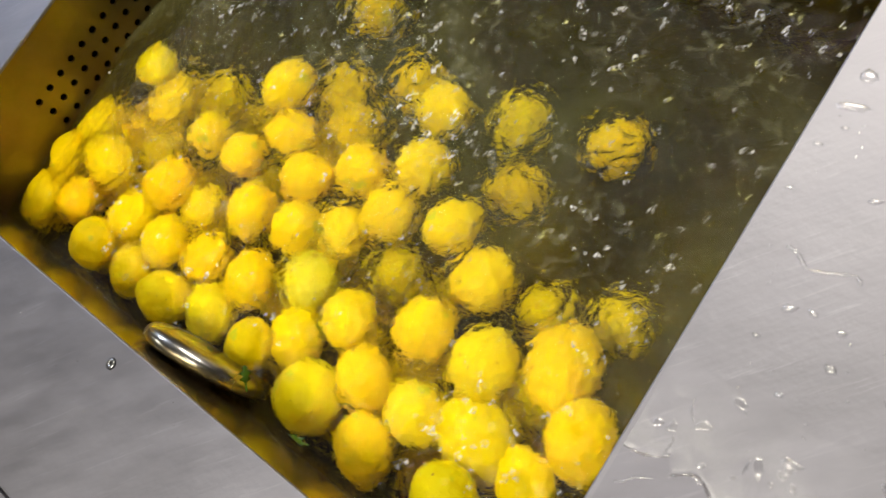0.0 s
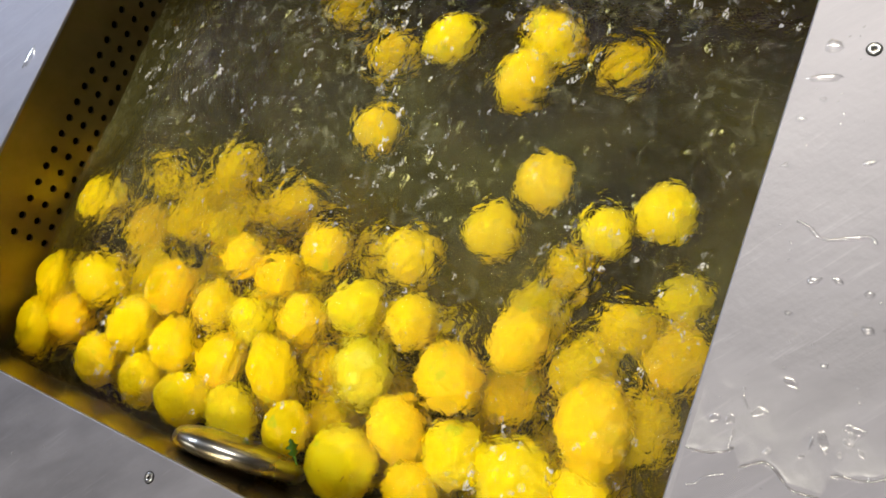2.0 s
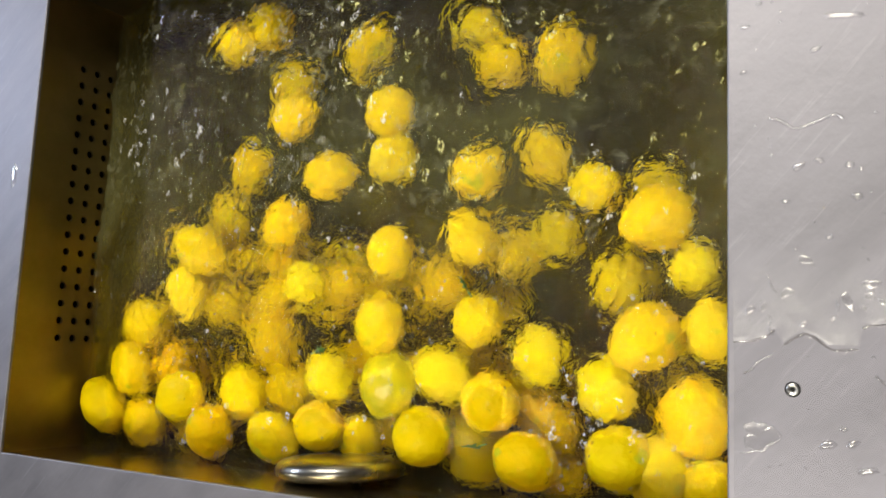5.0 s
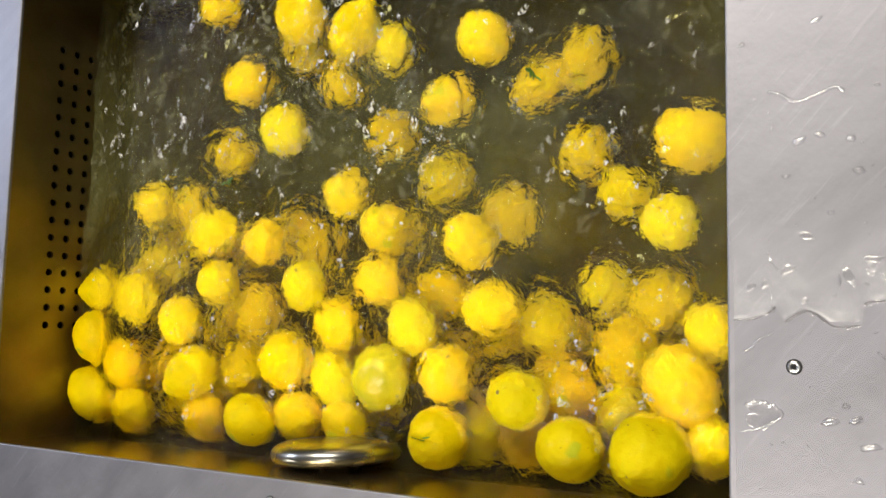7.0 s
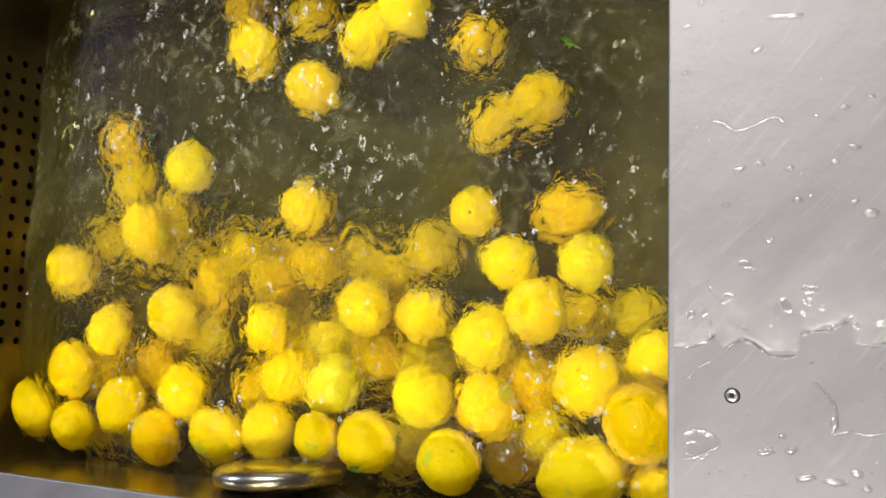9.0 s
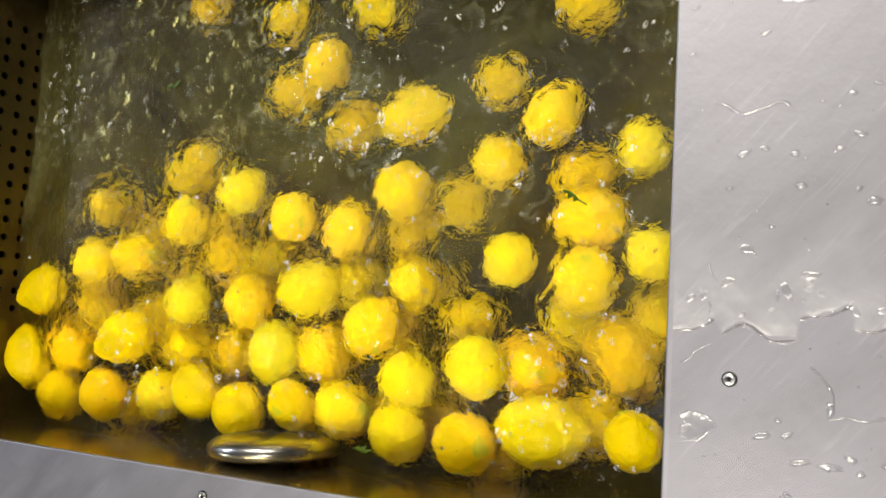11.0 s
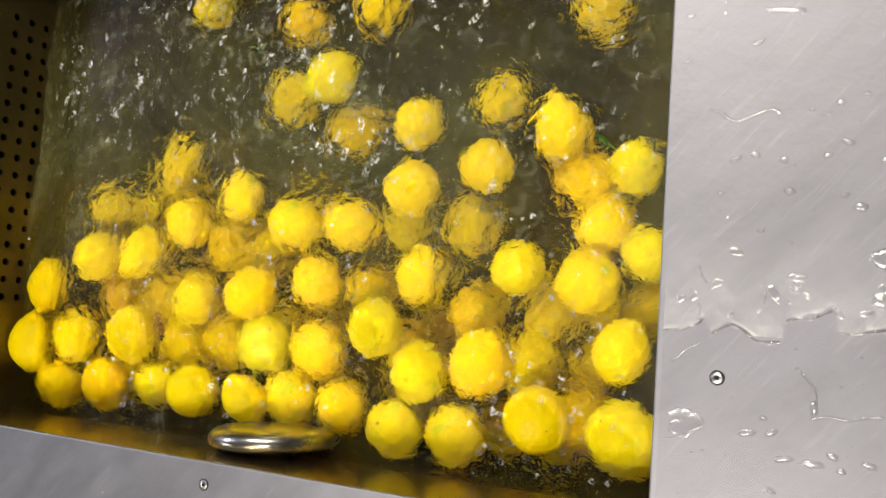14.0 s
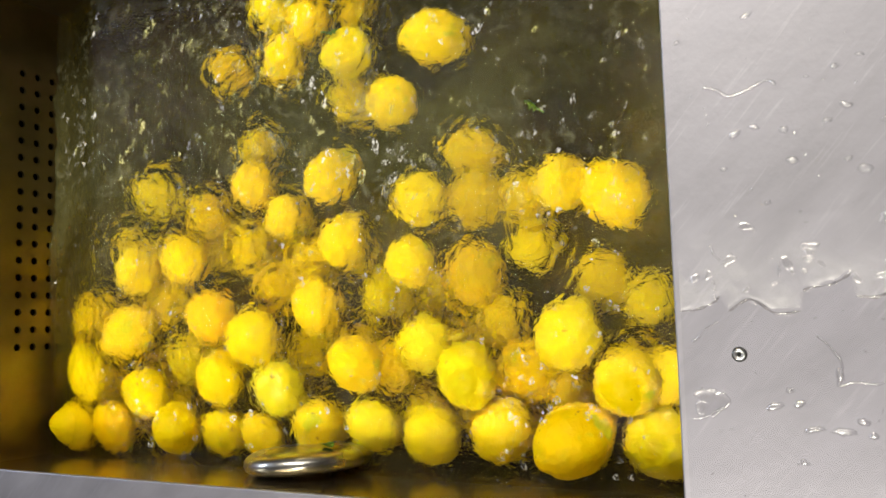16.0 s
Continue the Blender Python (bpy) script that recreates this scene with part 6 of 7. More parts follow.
    float_lemon(41, 0.047, [(0, 0.457, 0.109, 0.809), (0.5, 0.476, 0.113, 0.753), (1, 0.462, 0.165, 0.792), (1.5, 0.462, 0.170, 0.801), (2, 0.465, 0.163, 0.800), (2.5, 0.455, 0.148, 0.800), (3, 0.446, 0.134, 0.795), (3.5, 0.447, 0.171, 0.760), (4, 0.431, 0.165, 0.758), (4.6, 0.489, 0.155, 0.809), (5.2, 0.488, 0.148, 0.794), (5.8, 0.503, 0.144, 0.792), (6.5, 0.504, 0.128, 0.762), (7, 0.503, 0.144, 0.792), (7.5, 0.489, 0.155, 0.809), (8, 0.506, 0.180, 0.809), (8.5, 0.481, 0.214, 0.787), (9, 0.487, 0.156, 0.786), (9.6, 0.530, 0.151, 0.758), (10.2, 0.514, 0.151, 0.765), (10.8, 0.531, 0.135, 0.758), (11.5, 0.504, 0.140, 0.758), (12, 0.530, 0.151, 0.758), (12.5, 0.518, 0.144, 0.756), (13, 0.516, 0.151, 0.765), (13.5, 0.495, 0.140, 0.809), (14, 0.487, 0.167, 0.786), (14.5, 0.486, 0.137, 0.795), (15, 0.511, 0.140, 0.750), (15.5, 0.530, 0.154, 0.787), (16, 0.533, 0.132, 0.752)])
    float_lemon(42, 0.048, [(0, 0.520, 0.134, 0.809), (0.5, 0.518, 0.136, 0.809), (1, 0.519, 0.138, 0.809), (1.5, 0.506, 0.152, 0.797), (2, 0.556, 0.177, 0.797), (2.5, 0.519, 0.200, 0.786), (3, 0.513, 0.192, 0.762), (3.5, 0.513, 0.271, 0.758), (4, 0.415, 0.302, 0.758), (4.6, 0.497, 0.270, 0.809), (5.2, 0.471, 0.296, 0.786), (5.8, 0.458, 0.330, 0.788), (6.5, 0.482, 0.284, 0.797), (7, 0.458, 0.330, 0.788), (7.5, 0.497, 0.270, 0.809), (8, 0.508, 0.281, 0.758), (8.5, 0.471, 0.296, 0.786), (9, 0.478, 0.293, 0.665), (9.6, 0.545, 0.291, 0.755), (10.2, 0.571, 0.290, 0.758), (10.8, 0.623, 0.257, 0.758), (11.5, 0.603, 0.277, 0.759), (12, 0.653, 0.281, 0.809), (12.5, 0.650, 0.297, 0.758), (13, 0.679, 0.252, 0.786), (13.5, 0.682, 0.219, 0.758), (14, 0.646, 0.216, 0.782), (14.5, 0.650, 0.210, 0.665), (15, 0.650, 0.210, 0.665), (15.5, 0.650, 0.210, 0.665), (16, 0.650, 0.210, 0.665)])
    float_lemon(43, 0.044, [(0, 0.383, 0.044, 0.807), (0.5, 0.381, 0.042, 0.807), (1, 0.384, 0.043, 0.810), (1.5, 0.385, 0.047, 0.809), (2, 0.391, 0.046, 0.809), (2.5, 0.388, 0.046, 0.808), (3, 0.394, 0.042, 0.797), (3.5, 0.383, 0.038, 0.758), (4, 0.349, 0.035, 0.801), (4.6, 0.359, 0.038, 0.789), (5.2, 0.369, 0.040, 0.786), (5.8, 0.357, 0.037, 0.789), (6.5, 0.383, 0.041, 0.749), (7, 0.357, 0.037, 0.789), (7.5, 0.359, 0.038, 0.789), (8, 0.364, 0.039, 0.787), (8.5, 0.370, 0.040, 0.787), (9, 0.395, 0.048, 0.809), (9.6, 0.409, 0.052, 0.809), (10.2, 0.393, 0.051, 0.809), (10.8, 0.376, 0.051, 0.809), (11.5, 0.357, 0.050, 0.786), (12, 0.350, 0.045, 0.797), (12.5, 0.332, 0.043, 0.783), (13, 0.326, 0.047, 0.788), (13.5, 0.316, 0.041, 0.786), (14, 0.322, 0.043, 0.809), (14.5, 0.303, 0.037, 0.787), (15, 0.294, 0.031, 0.786), (15.5, 0.296, 0.031, 0.791), (16, 0.293, 0.030, 0.786)])
    float_lemon(44, 0.054, [(0, 0.410, 0.072, 0.784), (0.5, 0.407, 0.071, 0.785), (1, 0.409, 0.070, 0.786), (1.5, 0.409, 0.074, 0.781), (2, 0.410, 0.066, 0.758), (2.5, 0.384, 0.103, 0.757), (3, 0.418, 0.085, 0.785), (3.5, 0.408, 0.081, 0.795), (4, 0.387, 0.066, 0.795), (4.6, 0.444, 0.041, 0.809), (5.2, 0.441, 0.051, 0.809), (5.8, 0.461, 0.033, 0.809), (6.5, 0.481, 0.033, 0.809), (7, 0.461, 0.033, 0.809), (7.5, 0.444, 0.041, 0.809), (8, 0.438, 0.043, 0.808), (8.5, 0.441, 0.051, 0.809), (9, 0.446, 0.048, 0.809), (9.6, 0.452, 0.035, 0.787), (10.2, 0.438, 0.035, 0.786), (10.8, 0.416, 0.047, 0.786), (11.5, 0.415, 0.055, 0.794), (12, 0.400, 0.050, 0.791), (12.5, 0.395, 0.051, 0.803), (13, 0.386, 0.050, 0.796), (13.5, 0.376, 0.049, 0.800), (14, 0.361, 0.049, 0.786), (14.5, 0.350, 0.049, 0.786), (15, 0.345, 0.051, 0.786), (15.5, 0.357, 0.047, 0.795), (16, 0.357, 0.041, 0.785)])
    float_lemon(45, 0.062, [(0, 0.454, 0.039, 0.792), (0.5, 0.452, 0.039, 0.795), (1, 0.453, 0.039, 0.795), (1.5, 0.451, 0.039, 0.791), (2, 0.447, 0.038, 0.797), (2.5, 0.453, 0.038, 0.800), (3, 0.446, 0.039, 0.795), (3.5, 0.450, 0.039, 0.796), (4, 0.439, 0.044, 0.785), (4.6, 0.507, 0.039, 0.758), (5.2, 0.468, 0.039, 0.758), (5.8, 0.476, 0.039, 0.756), (6.5, 0.433, 0.039, 0.761), (7, 0.476, 0.039, 0.756), (7.5, 0.481, 0.060, 0.665), (8, 0.481, 0.060, 0.665), (8.5, 0.481, 0.060, 0.665), (9, 0.502, 0.060, 0.655), (9.6, 0.502, 0.060, 0.655), (10.2, 0.481, 0.060, 0.665), (10.8, 0.481, 0.060, 0.665), (11.5, 0.481, 0.060, 0.665), (12, 0.481, 0.060, 0.665), (12.5, 0.481, 0.060, 0.665), (13, 0.481, 0.060, 0.665), (13.5, 0.481, 0.060, 0.665), (14, 0.481, 0.060, 0.665), (14.5, 0.481, 0.060, 0.665), (15, 0.481, 0.060, 0.665), (15.5, 0.481, 0.060, 0.665), (16, 0.481, 0.060, 0.665)])
    float_lemon(46, 0.051, [(0, 0.492, 0.078, 0.795), (0.5, 0.487, 0.081, 0.792), (1, 0.486, 0.083, 0.796), (1.5, 0.482, 0.082, 0.796), (2, 0.484, 0.081, 0.793), (2.5, 0.488, 0.079, 0.784), (3, 0.487, 0.076, 0.784), (3.5, 0.497, 0.087, 0.809), (4, 0.491, 0.118, 0.757), (4.6, 0.509, 0.071, 0.809), (5.2, 0.497, 0.086, 0.806), (5.8, 0.464, 0.087, 0.798), (6.5, 0.495, 0.115, 0.809), (7, 0.464, 0.087, 0.798), (7.5, 0.449, 0.100, 0.792), (8, 0.447, 0.114, 0.786), (8.5, 0.449, 0.107, 0.786), (9, 0.432, 0.120, 0.756), (9.6, 0.440, 0.085, 0.790), (10.2, 0.424, 0.097, 0.803), (10.8, 0.389, 0.096, 0.786), (11.5, 0.404, 0.107, 0.758), (12, 0.440, 0.083, 0.789), (12.5, 0.412, 0.073, 0.758), (13, 0.424, 0.097, 0.803), (13.5, 0.418, 0.098, 0.809), (14, 0.389, 0.096, 0.786), (14.5, 0.390, 0.101, 0.809), (15, 0.385, 0.105, 0.809), (15.5, 0.382, 0.146, 0.803), (16, 0.359, 0.153, 0.786)])
    float_lemon(47, 0.049, [(0, 0.521, 0.033, 0.792), (0.5, 0.519, 0.033, 0.789), (1, 0.522, 0.032, 0.803), (1.5, 0.511, 0.037, 0.800), (2, 0.509, 0.037, 0.785), (2.5, 0.515, 0.033, 0.797), (3, 0.509, 0.033, 0.784), (3.5, 0.509, 0.038, 0.784), (4, 0.494, 0.077, 0.809), (4.6, 0.551, 0.034, 0.809), (5.2, 0.532, 0.036, 0.809), (5.8, 0.529, 0.033, 0.760), (6.5, 0.550, 0.033, 0.758), (7, 0.529, 0.033, 0.760), (7.5, 0.507, 0.033, 0.758), (8, 0.470, 0.033, 0.758), (8.5, 0.468, 0.033, 0.758), (9, 0.453, 0.058, 0.678), (9.6, 0.453, 0.058, 0.678), (10.2, 0.466, 0.077, 0.760), (10.8, 0.455, 0.119, 0.809), (11.5, 0.437, 0.128, 0.787), (12, 0.499, 0.087, 0.809), (12.5, 0.464, 0.078, 0.788), (13, 0.466, 0.077, 0.760), (13.5, 0.424, 0.075, 0.751), (14, 0.416, 0.047, 0.786), (14.5, 0.414, 0.047, 0.794), (15, 0.401, 0.050, 0.786), (15.5, 0.398, 0.097, 0.809), (16, 0.411, 0.100, 0.809)])
    float_lemon(48, 0.053, [(0, 0.543, 0.078, 0.788), (0.5, 0.539, 0.080, 0.793), (1, 0.538, 0.080, 0.794), (1.5, 0.536, 0.076, 0.783), (2, 0.535, 0.079, 0.788), (2.5, 0.539, 0.074, 0.783), (3, 0.539, 0.072, 0.788), (3.5, 0.540, 0.077, 0.788), (4, 0.547, 0.076, 0.782), (4.6, 0.593, 0.056, 0.784), (5.2, 0.617, 0.041, 0.809), (5.8, 0.577, 0.033, 0.809), (6.5, 0.597, 0.059, 0.809), (7, 0.577, 0.033, 0.809), (7.5, 0.549, 0.034, 0.803), (8, 0.533, 0.034, 0.797), (8.5, 0.529, 0.035, 0.801), (9, 0.521, 0.038, 0.809), (9.6, 0.533, 0.042, 0.809), (10.2, 0.493, 0.043, 0.786), (10.8, 0.471, 0.035, 0.786), (11.5, 0.492, 0.046, 0.806), (12, 0.533, 0.042, 0.809), (12.5, 0.506, 0.034, 0.796), (13, 0.493, 0.043, 0.787), (13.5, 0.491, 0.037, 0.800), (14, 0.528, 0.035, 0.786), (14.5, 0.506, 0.035, 0.758), (15, 0.515, 0.050, 0.806), (15.5, 0.508, 0.034, 0.798), (16, 0.476, 0.037, 0.786)])
    float_lemon(49, 0.054, [(0, 0.575, 0.135, 0.803), (0.5, 0.557, 0.137, 0.758), (1, 0.559, 0.131, 0.757), (1.5, 0.577, 0.127, 0.754), (2, 0.602, 0.172, 0.754), (2.5, 0.603, 0.166, 0.807), (3, 0.605, 0.168, 0.758), (3.5, 0.612, 0.176, 0.795), (4, 0.602, 0.177, 0.758), (4.6, 0.642, 0.190, 0.758), (5.2, 0.580, 0.178, 0.757), (5.8, 0.543, 0.129, 0.758), (6.5, 0.565, 0.140, 0.755), (7, 0.543, 0.129, 0.758), (7.5, 0.542, 0.156, 0.786), (8, 0.532, 0.120, 0.800), (8.5, 0.543, 0.106, 0.786), (9, 0.543, 0.138, 0.786), (9.6, 0.543, 0.109, 0.788), (10.2, 0.562, 0.151, 0.754), (10.8, 0.604, 0.147, 0.754), (11.5, 0.630, 0.125, 0.759), (12, 0.629, 0.101, 0.768), (12.5, 0.597, 0.129, 0.797), (13, 0.609, 0.122, 0.762), (13.5, 0.603, 0.102, 0.809), (14, 0.585, 0.101, 0.757), (14.5, 0.598, 0.089, 0.786), (15, 0.566, 0.083, 0.795), (15.5, 0.590, 0.119, 0.788), (16, 0.610, 0.122, 0.808)])
    float_lemon(50, 0.060, [(0, 0.597, 0.088, 0.786), (0.5, 0.593, 0.092, 0.785), (1, 0.592, 0.091, 0.789), (1.5, 0.589, 0.088, 0.791), (2, 0.589, 0.078, 0.781), (2.5, 0.592, 0.086, 0.790), (3, 0.588, 0.084, 0.801), (3.5, 0.595, 0.092, 0.799), (4, 0.595, 0.082, 0.799), (4.6, 0.637, 0.037, 0.800), (5.2, 0.643, 0.039, 0.771), (5.8, 0.641, 0.036, 0.813), (6.5, 0.648, 0.036, 0.813), (7, 0.641, 0.036, 0.813), (7.5, 0.639, 0.037, 0.801), (8, 0.652, 0.036, 0.811), (8.5, 0.643, 0.039, 0.771), (9, 0.630, 0.037, 0.797), (9.6, 0.640, 0.048, 0.812), (10.2, 0.614, 0.043, 0.787), (10.8, 0.597, 0.056, 0.791), (11.5, 0.620, 0.036, 0.808), (12, 0.640, 0.048, 0.811), (12.5, 0.661, 0.036, 0.809), (13, 0.675, 0.040, 0.786), (13.5, 0.670, 0.044, 0.803), (14, 0.673, 0.050, 0.795), (14.5, 0.676, 0.038, 0.783), (15, 0.676, 0.039, 0.775), (15.5, 0.667, 0.038, 0.768), (16, 0.676, 0.038, 0.786)])
    float_lemon(51, 0.056, [(0, 0.628, 0.163, 0.803), (0.5, 0.620, 0.149, 0.800), (1, 0.630, 0.135, 0.787), (1.5, 0.637, 0.128, 0.791), (2, 0.632, 0.132, 0.796), (2.5, 0.634, 0.126, 0.792), (3, 0.641, 0.125, 0.793), (3.5, 0.667, 0.152, 0.786), (4, 0.675, 0.141, 0.787), (4.6, 0.669, 0.080, 0.784), (5.2, 0.673, 0.080, 0.798), (5.8, 0.663, 0.087, 0.798), (6.5, 0.664, 0.090, 0.808), (7, 0.663, 0.087, 0.798), (7.5, 0.669, 0.080, 0.784), (8, 0.678, 0.093, 0.786), (8.5, 0.673, 0.081, 0.798), (9, 0.676, 0.079, 0.809), (9.6, 0.665, 0.064, 0.754), (10.2, 0.676, 0.105, 0.804), (10.8, 0.665, 0.115, 0.792), (11.5, 0.650, 0.115, 0.665), (12, 0.664, 0.064, 0.754), (12.5, 0.625, 0.082, 0.786), (13, 0.636, 0.077, 0.753), (13.5, 0.639, 0.065, 0.753), (14, 0.630, 0.057, 0.758), (14.5, 0.637, 0.044, 0.811), (15, 0.654, 0.040, 0.813), (15.5, 0.614, 0.036, 0.787), (16, 0.611, 0.039, 0.809)])
    float_lemon(52, 0.044, [(0, 0.580, 0.196, 0.758), (0.5, 0.556, 0.251, 0.758), (1, 0.582, 0.258, 0.757), (1.5, 0.613, 0.321, 0.791), (2, 0.592, 0.278, 0.786), (2.5, 0.646, 0.274, 0.791), (3, 0.603, 0.200, 0.809), (3.5, 0.559, 0.248, 0.762), (4, 0.520, 0.252, 0.758), (4.6, 0.535, 0.232, 0.758), (5.2, 0.558, 0.220, 0.759), (5.8, 0.597, 0.163, 0.758), (6.5, 0.606, 0.162, 0.761), (7, 0.597, 0.163, 0.758), (7.5, 0.642, 0.190, 0.758), (8, 0.649, 0.210, 0.809), (8.5, 0.629, 0.217, 0.809), (9, 0.633, 0.199, 0.808), (9.6, 0.683, 0.240, 0.758), (10.2, 0.679, 0.252, 0.786), (10.8, 0.669, 0.263, 0.786), (11.5, 0.675, 0.308, 0.758), (12, 0.683, 0.240, 0.758), (12.5, 0.616, 0.265, 0.761), (13, 0.623, 0.285, 0.786), (13.5, 0.675, 0.272, 0.809), (14, 0.669, 0.263, 0.786), (14.5, 0.651, 0.245, 0.809), (15, 0.670, 0.300, 0.758), (15.5, 0.670, 0.330, 0.786), (16, 0.650, 0.300, 0.665)])
    float_lemon(53, 0.044, [(0, 0.637, 0.214, 0.758), (0.5, 0.643, 0.281, 0.758), (1, 0.652, 0.277, 0.786), (1.5, 0.669, 0.339, 0.795), (2, 0.637, 0.296, 0.809), (2.5, 0.615, 0.380, 0.758), (3, 0.615, 0.300, 0.665), (3.5, 0.615, 0.300, 0.665), (4, 0.615, 0.300, 0.665), (4.6, 0.636, 0.296, 0.754), (5.2, 0.632, 0.250, 0.758), (5.8, 0.612, 0.243, 0.758), (6.5, 0.575, 0.187, 0.786), (7, 0.612, 0.243, 0.758), (7.5, 0.636, 0.296, 0.754), (8, 0.597, 0.240, 0.758), (8.5, 0.559, 0.220, 0.759), (9, 0.569, 0.200, 0.805), (9.6, 0.563, 0.191, 0.758), (10.2, 0.557, 0.208, 0.786), (10.8, 0.582, 0.177, 0.809), (11.5, 0.524, 0.218, 0.787), (12, 0.563, 0.191, 0.758), (12.5, 0.563, 0.186, 0.759), (13, 0.557, 0.208, 0.786), (13.5, 0.564, 0.213, 0.801), (14, 0.582, 0.177, 0.809), (14.5, 0.603, 0.195, 0.809), (15, 0.578, 0.224, 0.786), (15.5, 0.600, 0.216, 0.757), (16, 0.571, 0.199, 0.759)])
    float_lemon(54, 0.052, [(0, 0.667, 0.126, 0.808), (0.5, 0.659, 0.116, 0.758), (1, 0.669, 0.124, 0.754), (1.5, 0.676, 0.185, 0.789), (2, 0.667, 0.200, 0.753), (2.5, 0.650, 0.199, 0.661), (3, 0.675, 0.199, 0.758), (3.5, 0.679, 0.236, 0.756), (4, 0.659, 0.233, 0.788), (4.6, 0.680, 0.286, 0.765), (5.2, 0.629, 0.217, 0.809), (5.8, 0.672, 0.277, 0.800), (6.5, 0.680, 0.262, 0.758), (7, 0.672, 0.277, 0.800), (7.5, 0.680, 0.286, 0.765), (8, 0.655, 0.329, 0.797), (8.5, 0.632, 0.250, 0.758), (9, 0.608, 0.244, 0.758), (9.6, 0.625, 0.212, 0.758), (10.2, 0.610, 0.226, 0.786), (10.8, 0.645, 0.217, 0.782), (11.5, 0.574, 0.232, 0.809), (12, 0.625, 0.212, 0.758), (12.5, 0.605, 0.206, 0.763), (13, 0.610, 0.226, 0.786), (13.5, 0.616, 0.216, 0.762), (14, 0.623, 0.257, 0.758), (14.5, 0.629, 0.219, 0.758), (15, 0.614, 0.181, 0.809), (15.5, 0.636, 0.186, 0.786), (16, 0.650, 0.232, 0.793)])
    float_lemon(55, 0.044, [(0, 0.651, 0.081, 0.810), (0.5, 0.655, 0.078, 0.809), (1, 0.648, 0.090, 0.809), (1.5, 0.638, 0.081, 0.781), (2, 0.639, 0.085, 0.787), (2.5, 0.641, 0.080, 0.782), (3, 0.635, 0.078, 0.784), (3.5, 0.660, 0.099, 0.804), (4, 0.653, 0.091, 0.809), (4.6, 0.684, 0.032, 0.784), (5.2, 0.683, 0.030, 0.795), (5.8, 0.684, 0.043, 0.793), (6.5, 0.684, 0.053, 0.792), (7, 0.684, 0.043, 0.793), (7.5, 0.684, 0.032, 0.783), (8, 0.684, 0.034, 0.783), (8.5, 0.683, 0.030, 0.795), (9, 0.684, 0.032, 0.786), (9.6, 0.684, 0.047, 0.794), (10.2, 0.679, 0.043, 0.809), (10.8, 0.676, 0.051, 0.809), (11.5, 0.671, 0.055, 0.809), (12, 0.684, 0.048, 0.793), (12.5, 0.684, 0.069, 0.786), (13, 0.680, 0.104, 0.809), (13.5, 0.667, 0.097, 0.809), (14, 0.669, 0.116, 0.809), (14.5, 0.673, 0.093, 0.809), (15, 0.684, 0.091, 0.786), (15.5, 0.684, 0.075, 0.794), (16, 0.684, 0.089, 0.785)])
    float_lemon(56, 0.051, [(0, 0.603, 0.041, 0.809), (0.5, 0.594, 0.041, 0.809), (1, 0.576, 0.040, 0.797), (1.5, 0.578, 0.060, 0.665), (2, 0.578, 0.060, 0.665), (2.5, 0.578, 0.060, 0.665), (3, 0.578, 0.060, 0.665), (3.5, 0.578, 0.060, 0.665), (4, 0.578, 0.060, 0.665), (4.6, 0.592, 0.101, 0.758), (5.2, 0.607, 0.094, 0.792), (5.8, 0.612, 0.062, 0.758), (6.5, 0.606, 0.097, 0.757), (7, 0.612, 0.062, 0.758), (7.5, 0.593, 0.059, 0.792), (8, 0.594, 0.041, 0.786), (8.5, 0.617, 0.041, 0.809), (9, 0.593, 0.062, 0.758), (9.6, 0.605, 0.063, 0.772), (10.2, 0.575, 0.083, 0.754), (10.8, 0.553, 0.098, 0.799), (11.5, 0.533, 0.096, 0.807), (12, 0.546, 0.109, 0.794), (12.5, 0.484, 0.129, 0.787), (13, 0.504, 0.107, 0.751), (13.5, 0.494, 0.092, 0.805), (14, 0.494, 0.085, 0.795), (14.5, 0.500, 0.068, 0.793), (15, 0.489, 0.088, 0.753), (15.5, 0.487, 0.124, 0.795), (16, 0.474, 0.117, 0.786)])
    float_lemon(57, 0.048, [(0, 0.260, 0.378, 0.758), (0.5, 0.251, 0.304, 0.669), (1, 0.256, 0.407, 0.786), (1.5, 0.303, 0.418, 0.758), (2, 0.247, 0.459, 0.758), (2.5, 0.310, 0.427, 0.806), (3, 0.366, 0.452, 0.758), (3.5, 0.411, 0.459, 0.798), (4, 0.332, 0.449, 0.786), (4.6, 0.269, 0.452, 0.758), (5.2, 0.252, 0.372, 0.758), (5.8, 0.284, 0.406, 0.758), (6.5, 0.290, 0.396, 0.758), (7, 0.284, 0.406, 0.758), (7.5, 0.269, 0.452, 0.758), (8, 0.333, 0.444, 0.758), (8.5, 0.341, 0.418, 0.758), (9, 0.344, 0.452, 0.758), (9.6, 0.352, 0.399, 0.760), (10.2, 0.344, 0.390, 0.758), (10.8, 0.331, 0.415, 0.758), (11.5, 0.281, 0.432, 0.758), (12, 0.322, 0.365, 0.760), (12.5, 0.365, 0.328, 0.809), (13, 0.304, 0.295, 0.790), (13.5, 0.314, 0.290, 0.786), (14, 0.363, 0.208, 0.809), (14.5, 0.360, 0.228, 0.759), (15, 0.340, 0.243, 0.757), (15.5, 0.303, 0.297, 0.758), (16, 0.279, 0.317, 0.758)])
